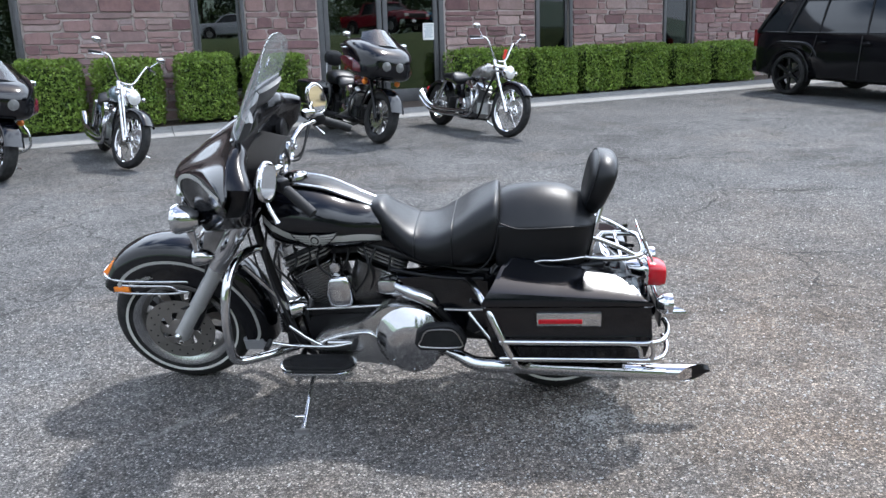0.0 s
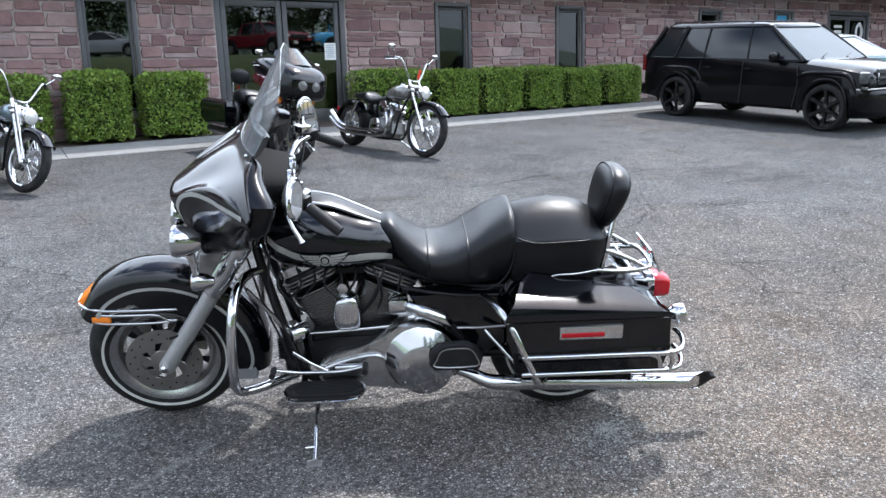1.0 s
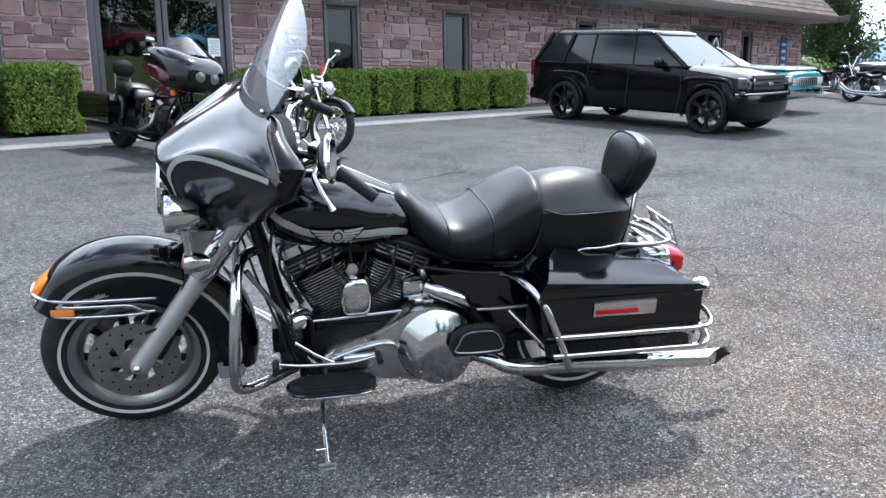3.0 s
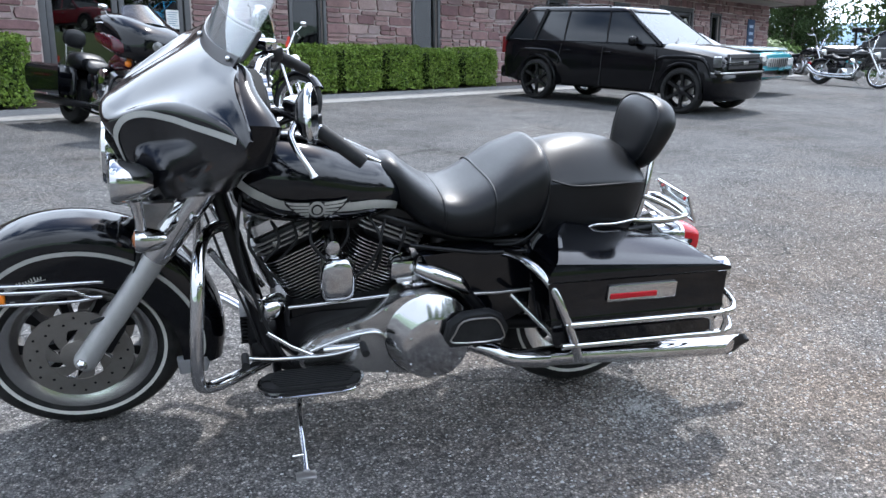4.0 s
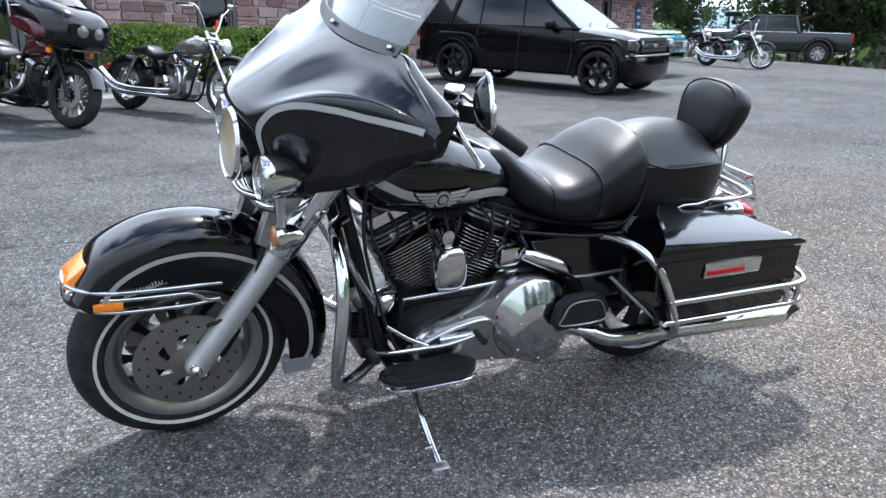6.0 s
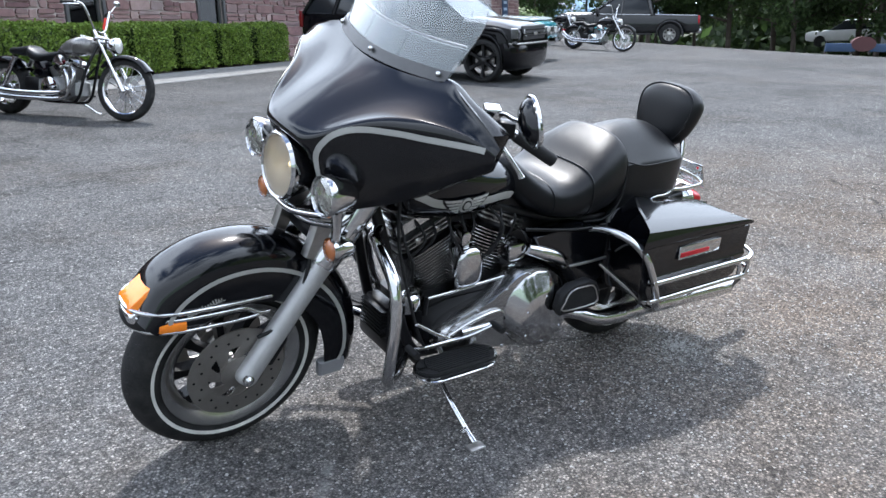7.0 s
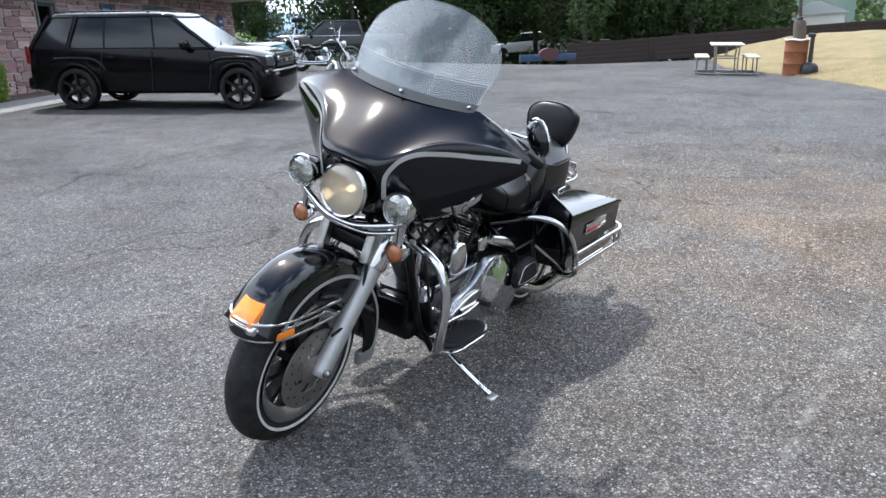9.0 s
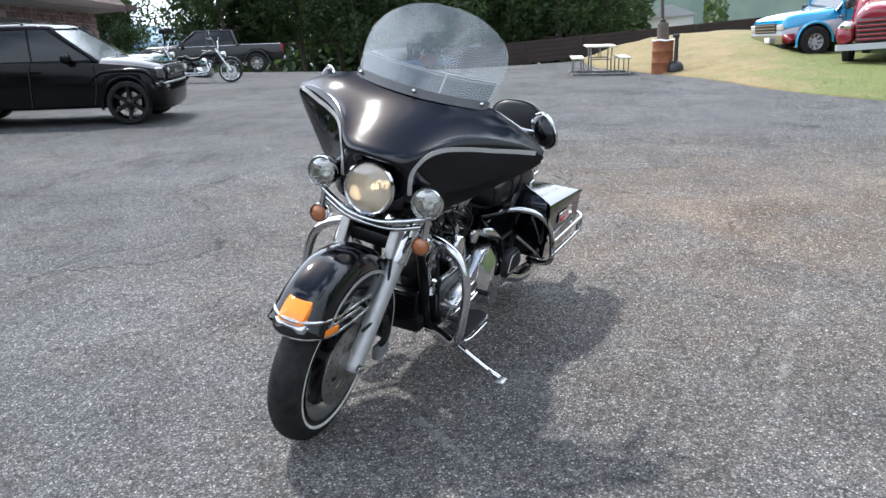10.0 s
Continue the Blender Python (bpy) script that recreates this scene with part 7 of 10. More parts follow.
        turn = Matrix.Translation((2.035, sy * 0.735, 0.815)) @ Matrix.Rotation(radians(-sy * 33.0), 4, "Z")
        lamp = part("headlight", Shape().box((0, 0, 0.01), (0.16, 0.34, 0.17), turn, bevel=0.03), M_HEADGLASS, e, "wrapped grey headlight")
        part("lamp_bar", Shape().box((0.078, 0, -0.015), (0.012, 0.28, 0.012), turn, bevel=0.004), M_HEADGLASS, lamp)
        part("reflector", Shape().lathe([(0, 0.0), (0.036, 0.003), (0.040, 0.012), (0.034, 0.014), (0, 0.004)], 18, axis="x", m=turn @ Matrix.Translation((0.076, -sy * 0.07, 0.045))), M_LENS, lamp)
        part("marker_lamp", Shape().box((2.10, sy * 0.74, 0.675), (0.10, 0.20, 0.05), Matrix.Identity(4), bevel=0.01), M_HEADGLASS, e)
        part("tail_light", Shape().box((-2.44, sy * 0.82, 0.95), (0.10, 0.12, 0.30), bevel=0.02), M_TAIL, e, "dark red tail light")
        part("wiper", Shape().tube([(1.02, sy * 0.35 - 0.1, 1.09), (0.88, sy * 0.35 + 0.25, 1.15)], 0.008, 6, smooth=1), M_BUMPER, e)
    part("grille", Shape().box((2.14, 0, 0.83), (0.08, 1.10, 0.24), bevel=0.02), M_BUMPER, e, "black grille")
    for z in (0.78, 0.83, 0.88):
        part("grille_bar", Shape().box((2.182, 0, z), (0.016, 1.06, 0.016)), M_CHARCOAL, e)
    part("grille_band", Shape().box((2.185, 0, 0.81), (0.03, 1.12, 0.05), bevel=0.01), M_CHARCOAL, e)
    part("badge", Shape().box((2.205, 0, 0.81), (0.02, 0.16, 0.055), bevel=0.01), M_STEEL, e, "plain metal badge")
    part("front_bumper", Shape().loft([[(x + k, y * w, z) for y, x in ((-1, 1.92), (-0.985, 2.0), (-0.93, 2.09), (-0.83, 2.16), (-0.65, 2.215), (-0.35, 2.245), (0, 2.25), (0.35, 2.245), (0.65, 2.215), (0.83, 2.16), (0.93, 2.09), (0.985, 2.0), (1, 1.92), (0.6, 1.8), (-0.6, 1.8))] for z, w, k in ((0.22, 0.80, -0.10), (0.27, 0.86, -0.05), (0.34, 0.905, -0.015), (0.46, 0.92, 0.0), (0.58, 0.92, 0.0), (0.63, 0.915, -0.015), (0.665, 0.90, -0.05))], cap=True), M_CARBLACK, e, "black front bumper")
    part("bumper_trim", Shape().tube([(2.0, -0.87, 0.655), (2.19, -0.66, 0.66), (2.24, 0, 0.66), (2.19, 0.66, 0.66), (2.0, 0.87, 0.655)], 0.016, 8), M_STEEL, e)
    part("rear_bumper", Shape().box((-2.44, 0, 0.46), (0.20, 1.72, 0.22), bevel=0.05), M_CARBLACK, e, "black rear bumper")
    # draw in the nose and the tail
    for o in e.children:
        if o.type == "MESH" and o.matrix_basis.translation.length < 0.01:
            for v in o.data.vertices:
                if v.co.x > 1.55:
                    v.co.x = 1.55 + (v.co.x - 1.55) * 0.76
                elif v.co.x < -1.80:
                    v.co.x = -1.80 + (v.co.x + 1.80) * 0.80
    return e


def classic_car(m, label, paint=None, top=None):
    paint, top = paint or M_TEAL, top or M_TEAL_PALE
    e = thing("classic_car", m, label, "car")
    W = 0.90
    bod = part("body", car_body([(-2.55, 0.45, 0.80, 0.84, 0.78), (-2.45, 0.34, 0.90, 0.93, 0.86), (-1.4, 0.28, 0.92, 0.95, W), (0.0, 0.26, 0.92, 0.95, W), (0.75, 0.26, 0.91, 0.965, W), (1.5, 0.27, 0.89, 0.96, W), (2.25, 0.30, 0.86, 0.92, 0.88), (2.42, 0.36, 0.82, 0.87, 0.85), (2.45, 0.45, 0.78, 0.82, 0.83)]), paint, e, "gloss painted body")
    cut_wells(bod, [(1.45, 0.34, 0.385), (-1.45, 0.34, 0.385)], 0.60)
    part("bonnet", Shape().loft([rrect(0.72, 2.36, -0.78, 0.78, 0.12, 0.925), rrect(0.74, 2.34, -0.76, 0.76, 0.12, 0.962), rrect(0.8, 2.2, -0.55, 0.55, 0.1, 0.985)]), top, e, "pale painted bonnet")
    part("glasshouse", cabin((-1.10, 0.86), (-0.62, 0.02), 0.80, 0.60, 0.93, 1.34), M_CARGLASS, e, "dark windows")
    part("roof", Shape().loft([rrect(-0.72, 0.08, -0.62, 0.62, 0.12, 1.325), rrect(-0.70, 0.06, -0.61, 0.61, 0.12, 1.36), rrect(-0.5, -0.1, -0.4, 0.4, 0.12, 1.385)]), top, e, "pale roof")
    part("windscreen", Shape().sheet([[(0.862 - 0.80 * t, y * (0.76 - 0.18 * t), 0.945 + 0.375 * t) for y in (-1, 0, 1)] for t in (0.03, 0.5, 0.95)], thick=0.006), M_SCREEN, e, "windscreen with some sky reflection put in its colour")
    for sy in (1, -1):
        part("pillar", Shape().tube([(0.85, sy * 0.80, 0.93), (0.03, sy * 0.60, 1.34)], 0.024, 8, smooth=1), M_CHROME, e)
        part("pillar", Shape().tube([(-1.08, sy * 0.80, 0.93), (-0.62, sy * 0.60, 1.34)], 0.05, 8, smooth=1), top, e)
        for x in (1.45, -1.45):
            arch(e, x, sy * 0.895, 0.40, paint)
            road_wheel(e, x, sy * 0.80, 0.33, 0.20, M_STEEL, 8, 0.2)
        part("headlight", Shape().box((2.455, sy * 0.66, 0.69), (0.05, 0.30, 0.15), bevel=0.02), M_LENS, e, "square headlight")
        part("side_trim", Shape().tube([(-2.4, sy * 0.895, 0.60), (2.3, sy * 0.885, 0.58)], 0.010, 6, smooth=1), M_CHROME, e)
    part("grille", Shape().box((2.465, 0, 0.68), (0.04, 0.98, 0.18), bevel=0.01), M_STEEL, e, "silver grille")
    for k in range(9):
        part("grille_bar", Shape().box((2.488, -0.44 + 0.11 * k, 0.68), (0.014, 0.014, 0.17)), M_BUMPER, e)
    part("front_bumper", Shape().loft([[(x, y, z) for y, x in ((-0.90, 2.28), (-0.86, 2.50), (0, 2.58), (0.86, 2.50), (0.90, 2.28), (0.7, 2.3), (-0.7, 2.3))] for z in (0.40, 0.46, 0.53)]), M_CHROME, e, "chrome front bumper")
    return e


def pickup(m, label, paint, name="pickup_truck", second=None, lift=0.0, crew=True):
    e = thing(name, m, label, "truck")
    W = 0.98
    ax = 1.95 if second else 1.78
    z = lift
    tops = 0.20 if second else 0.0
    bod = part("body", car_body([(xx, bb, ss - tops, tt - tops, ww) for xx, bb, ss, tt, ww in [(-2.85, 0.60 + z, 1.10 + z, 1.12 + z, 0.92), (-2.80, 0.52 + z, 1.12 + z, 1.14 + z, W), (-1.6, 0.48 + z, 1.12 + z, 1.15 + z, W), (-0.5, 0.45 + z, 1.12 + z, 1.15 + z, W), (1.0, 0.45 + z, 1.12 + z, 1.16 + z, W), (1.6, 0.46 + z, 1.12 + z, 1.19 + z, W), (2.4, 0.48 + z, 1.08 + z, 1.15 + z, 0.95), (2.75, 0.50 + z, 1.02 + z, 1.08 + z, 0.92), (2.82, 0.58 + z, 0.94 + z, 1.0 + z, 0.88)]]), second or paint, e, "painted truck body")
    cut_wells(bod, [(ax, 0.42 + z * 0.6, 0.49), (-1.78, 0.42 + z * 0.6, 0.49)], 0.60)
    part("bonnet", Shape().loft([rrect(1.15, 2.77, -0.91, 0.91, 0.12, 0.86 + z), rrect(1.15, 2.74, -0.89, 0.89, 0.14, 1.08 + z), rrect(1.16, 2.68, -0.86, 0.86, 0.14, 1.13 + z), rrect(1.17, 2.45, -0.80, 0.80, 0.14, 1.185 + z), rrect(1.18, 2.0, -0.70, 0.70, 0.14, 1.22 + z), rrect(1.2, 1.6, -0.5, 0.5, 0.1, 1.235 + z)]), paint, e, "painted bonnet")
    c0 = -1.05 if crew else -0.1
    if second:
        part("upper_band", Shape().loft([rrect(-2.82, 1.18, -0.975, 0.975, 0.05, 0.86 + z), rrect(-2.82, 1.18, -0.965, 0.965, 0.05, 1.14 + z)]), paint, e, "bright upper body band")
    part("glasshouse", cabin((c0, 1.35), (c0 + 0.18, 0.55), 0.92, 0.72, 1.13 + z, 1.75 + z), M_CARGLASS, e, "dark cab windows")
    part("roof", Shape().loft([rrect(c0 + 0.12, 0.62, -0.75, 0.75, 0.14, 1.735 + z), rrect(c0 + 0.13, 0.60, -0.74, 0.74, 0.14, 1.775 + z), rrect(c0 + 0.3, 0.4, -0.5, 0.5, 0.14, 1.80 + z)]), paint, e, "painted roof")
    part("windscreen", Shape().sheet([[(1.355 - 0.77 * t, y * (0.88 - 0.17 * t), 1.15 + z + 0.56 * t) for y in (-1, 0, 1)] for t in (0.03, 0.5, 0.96)], thick=0.006), M_SCREEN, e)
    bed = Shape().box((-1.95, 0, 1.10 + z), (1.70, 1.50, 0.11))
    part("bed_cover", bed, M_BUMPER, e, "dark flat top over the load bed")
    for sy in (1, -1):
        for xa, xb, wd in ((1.33, 0.56, 0.03), ((c0 + 1.2), (c0 + 1.18), 0.035), (c0, c0 + 0.18, 0.07)):
            part("pillar", Shape().tube([(xa, sy * 0.925, 1.13 + z), (xb, sy * 0.725, 1.75 + z)], wd, 8, smooth=1), paint, e)
        part("window_trim", Shape().tube([(c0 + 0.05, sy * 0.935, 1.15 + z), (1.25, sy * 0.935, 1.15 + z)], 0.014, 6, smooth=1), M_CHROME, e, "bright window trim")
        part("bed_rail", Shape().tube([(-2.78, sy * 0.90, 1.15 + z), (c0 - 0.1, sy * 0.90, 1.16 + z)], 0.03, 8, smooth=1), M_CHROME if paint is M_CHARCOAL else paint, e)
        for x in (ax, -1.78):
            pts = [(x + 0.50 * math.cos(radians(a)), sy * 0.985, 0.42 + z * 0.6 + 0.50 * math.sin(radians(a))) for a in range(-8, 189, 14)]
            part("wheel_arch", Shape().tube(pts, 0.035, 8, smooth=1), paint if second else M_BUMPER, e)
            road_wheel(e, x, sy * 0.90, 0.41, 0.24 if not second else 0.21, M_STEEL if not second else M_SILVER, 8, 0.28)
        part("headlight", Shape().box((2.78, sy * 0.76, 0.90 + z), (0.10, 0.26, 0.16), bevel=0.02), M_LENS, e, "clear headlight")
        part("tail_light", Shape().box((-2.84, sy * 0.90, 0.98 + z), (0.08, 0.14, 0.36), bevel=0.02), M_RED, e, "red tail light")
        mi = Shape().box((1.10, sy * 1.10, 1.26 + z), (0.12, 0.20, 0.22), bevel=0.04)
        part("wing_mirror", mi, M_BUMPER, e)
        part("running_board", Shape().box((0.1, sy * 0.95, 0.40 + z), (2.3, 0.14, 0.06), bevel=0.02), M_BUMPER, e)
        part("door_line", Shape().tube([(1.18, sy * 0.984, 1.10 + z), (1.16, sy * 0.988, 0.55 + z)], 0.007, 6, smooth=1), M_BUMPER, e)
        part("door_line", Shape().tube([(c0 + 1.18, sy * 0.984, 1.10 + z), (c0 + 1.18, sy * 0.988, 0.55 + z)], 0.007, 6, smooth=1), M_BUMPER, e)
        part("door_handle", Shape().box((c0 + 1.32, sy * 0.99, 0.98 + z), (0.18, 0.03, 0.05), bevel=0.012), M_CHROME, e)
    part("grille", Shape().box((2.81, 0, 0.88 + z), (0.06, 1.22, 0.26), bevel=0.02), M_BUMPER, e, "dark grille")
    for k in range(3):
        part("grille_bar", Shape().box((2.845, 0, 0.80 + 0.08 * k + z), (0.02, 1.18, 0.022)), M_CHROME, e)
    part("front_bumper", Shape().loft([[(x, y, zz + z) for y, x in ((-0.97, 2.48), (-0.92, 2.82), (0, 2.94), (0.92, 2.82), (0.97, 2.48), (0.7, 2.5), (-0.7, 2.5))] for zz in (0.46, 0.52, 0.66, 0.70)]), M_CHROME, e, "chrome front bumper")
    part("air_dam", Shape().box((2.72, 0, 0.40 + z), (0.16, 1.6, 0.14), bevel=0.03), M_BUMPER, e)
    part("plate", Shape().box((2.955, 0.35, 0.58 + z), (0.012, 0.30, 0.15), bevel=0.004), M_WHITE, e, "blank white plate")
    part("rear_bumper", Shape().box((-2.90, 0, 0.58 + z), (0.16, 1.80, 0.18), bevel=0.04), M_CHROME, e, "chrome rear bumper")
    part("tailgate", Shape().box((-2.845, 0, 0.92 + z), (0.04, 1.60, 0.42), bevel=0.01), paint, e)
    return e


def old_truck(m, label):
    """Rounded vintage pickup with a tall barred grille."""
    e = thing("vintage_truck", m, label, "truck")
    hood = [oval(x, 0, zc, w, h, 26, 2.5) for x, zc, w, h in ((2.35, 0.95, 0.34, 0.30), (2.30, 0.98, 0.44, 0.40), (2.0, 1.02, 0.50, 0.46), (1.4, 1.06, 0.56, 0.50), (0.9, 1.08, 0.62, 0.52))]
    part("bonnet", Shape().loft(bezier_rows(hood, 3)), M_MAROON, e, "rounded dark red bonnet")
    cab = [rrect(-0.75, 0.95, -0.78, 0.78, 0.25, 0.55), rrect(-0.78, 0.95, -0.80, 0.80, 0.25, 1.15), rrect(-0.70, 0.72, -0.72, 0.72, 0.28, 1.62), rrect(-0.5, 0.45, -0.55, 0.55, 0.3, 1.76), rrect(-0.3, 0.2, -0.3, 0.3, 0.2, 1.79)]
    part("cab", Shape().loft(cab), M_MAROON, e, "rounded dark red cab")
    part("windscreen", Shape().sheet([[(0.93 - 0.22 * t, y * (0.60 - 0.04 * t), 1.20 + 0.36 * t) for y in (-1, 0, 1)] for t in (0, 1)], thick=0.01), M_SCREEN, e)
    for sy in (1, -1):
        fen = [oval(x, sy * 0.68, zc, w, h, 20, 2.3) for x, zc, w, h in ((2.38, 0.72, 0.10, 0.10), (2.30, 0.76, 0.20, 0.22), (1.95, 0.82, 0.24, 0.28), (1.45, 0.78, 0.24, 0.28), (1.0, 0.60, 0.18, 0.18), (0.8, 0.5, 0.12, 0.10))]
        part("fender", Shape().loft(bezier_rows(fen, 3)), M_MAROON, e, "bulging red fender")
        part("headlight", Shape().lathe([(0, -0.1), (0.10, -0.06), (0.13, 0.02), (0.125, 0.04), (0.09, 0.055), (0, 0.07)], 24, axis="x", m=Matrix.Translation((2.28, sy * 0.66, 0.98))), M_CHROME, e, "round chrome headlight")
        road_wheel(e, 1.62, sy * 0.70, 0.37, 0.2, M_STEEL, 8, 0.2)
        road_wheel(e, -1.3, sy * 0.70, 0.37, 0.2, M_STEEL, 8, 0.2)
        part("side_window", Shape().box((0.1, sy * 0.785, 1.36), (0.62, 0.02, 0.32), bevel=0.008), M_CARGLASS, e)
    part("bed", Shape().box((-1.75, 0, 0.85), (1.85, 1.30, 0.60), bevel=0.04), M_MAROON, e, "red load bed")
    # one dark block puts shade into the gaps between the bars
    part("grille_surround", Shape().box((2.36, 0, 0.86), (0.08, 0.86, 0.56), bevel=0.04), M_BUMPER, e, "dark block for the shade behind the bars")
    for k in range(5):
        part("grille_bar", Shape().box((2.415, 0, 0.65 + 0.105 * k), (0.07, 0.80, 0.062), bevel=0.02), M_MAROON, e, "dark red grille bar")
    part("front_bumper", Shape().loft([[(x, y, z) for y, x in ((-0.88, 2.35), (-0.8, 2.55), (0, 2.64), (0.8, 2.55), (0.88, 2.35), (0.6, 2.45), (-0.6, 2.45))] for z in (0.42, 0.48, 0.56)]), M_SILVER, e, "dull silver front bumper")
    return e


suv(on_ground(7.51, 12.87, -66.8), "black suv with tinted windows parked beside the hedge")
classic_car(on_ground(10.92, 16.2, -66.0), "teal classic car with a pale bonnet and chrome bumper")
pickup(Matrix.Translation((25.40, 21.74, 1.0)) @ Matrix.Rotation(radians(122.0), 4, "Z") @ Matrix.Rotation(radians(-3.2), 4, "Y"), "charcoal crew cab pickup parked at the lot's far edge", M_CHARCOAL)

# ---- parked motorcycles: x ahead, y left, origin on the ground under the rear axle ----
M_DARKRED = material("dark_red_paint", (0.060, 0.005, 0.010), 0.04, 0.0, (0.085, 0.007, 0.013), 3.0, 0.5, coat=0.3)
M_GREYTANK = material("pewter_paint", (0.20, 0.195, 0.185), 0.25, 0.5, (0.14, 0.135, 0.13), 4.0, 0.5, coat=0.8)
M_LAMPGREY = material("grey_lamp_glass", (0.17, 0.17, 0.17), 0.12, 0.4, (0.09, 0.09, 0.09), 40.0, 0.6, 0.3, 90.0, coat=0.8)
M_CLOTH = material("red_cloth", (0.62, 0.05, 0.03), 0.85, 0.0, (0.45, 0.03, 0.02), 30.0, 0.6, 0.3, 120.0)
M_ICE = material("pale_blue_paint", (0.16, 0.22, 0.25), 0.16, 0.3, (0.11, 0.16, 0.19), 4.0, 0.5, coat=1.0)


def spoked_wheel(parent, name, x, r, w, rim_mat, spokes, m=None, cast=False):
    base = (m or Matrix()) @ Matrix.Translation((x, 0, r))
    hub = part(name, Shape().lathe([(0, -0.06), (0.035, -0.06), (0.045, -0.03), (0.045, 0.03), (0.035, 0.06), (0, 0.06)], 18, axis="y"), M_CHROME, parent, m=base)
    rr = r - w * 0.75
    part("tyre", Shape().lathe([(rr, -w * 0.45), (rr + w * 0.3, -w * 0.52), (r - w * 0.16, -w * 0.40), (r, -w * 0.1), (r, w * 0.1), (r - w * 0.16, w * 0.40), (rr + w * 0.3, w * 0.52), (rr, w * 0.45)], 44, axis="y", close=True), M_TYRE, hub, "black tyre")
    part("rim", Shape().lathe([(rr + 0.006, -w * 0.40), (rr - 0.014, -w * 0.30), (rr - 0.02, 0), (rr - 0.014, w * 0.30), (rr + 0.006, w * 0.40), (rr + 0.01, 0)], 44, axis="y", close=True), rim_mat, hub, "wheel rim")
    for i in range(spokes):
        a = 2 * math.pi * i / spokes
        s = 1 if i % 2 else -1
        if cast:
            sp = Shape().loft([[(xx, yy, z) for xx, yy in ((-k, -0.02), (k, -0.02), (k, 0.02), (-k, 0.02))] for z, k in ((0.035, 0.011), (rr - 0.015, 0.007))], m=Matrix.Rotation(a, 4, "Y"))
            part("spoke", sp, M_STEEL if rim_mat is M_BLACK else rim_mat, hub)
        else:
            c, d = math.cos(a), math.sin(a)
            c2, d2 = math.cos(a + 0.35 * s), math.sin(a + 0.35 * s)
            part("spoke", Shape().tube([(0.042 * c, s * 0.03, 0.042 * d), ((rr - 0.012) * c2, 0, (rr - 0.012) * d2)], 0.0035, 5, smooth=1), M_CHROME, hub)
    for side in ((0.062, -0.068) if cast else (0.062,)):
        part("brake_disc", Shape().lathe([(0.075, side), (0.142, side), (0.142, side + 0.006), (0.075, side + 0.006)], 36, axis="y", close=True), M_POLISH if cast else M_STEEL, hub, "bright brake disc")
        for i in range(7 if cast else 0):
            part("disc_arm", Shape().box((0, side + 0.003, 0.062), (0.016, 0.005, 0.05), Matrix.Rotation(2 * math.pi * i / 7, 4, "Y")), M_BLACK, hub)
    return hub


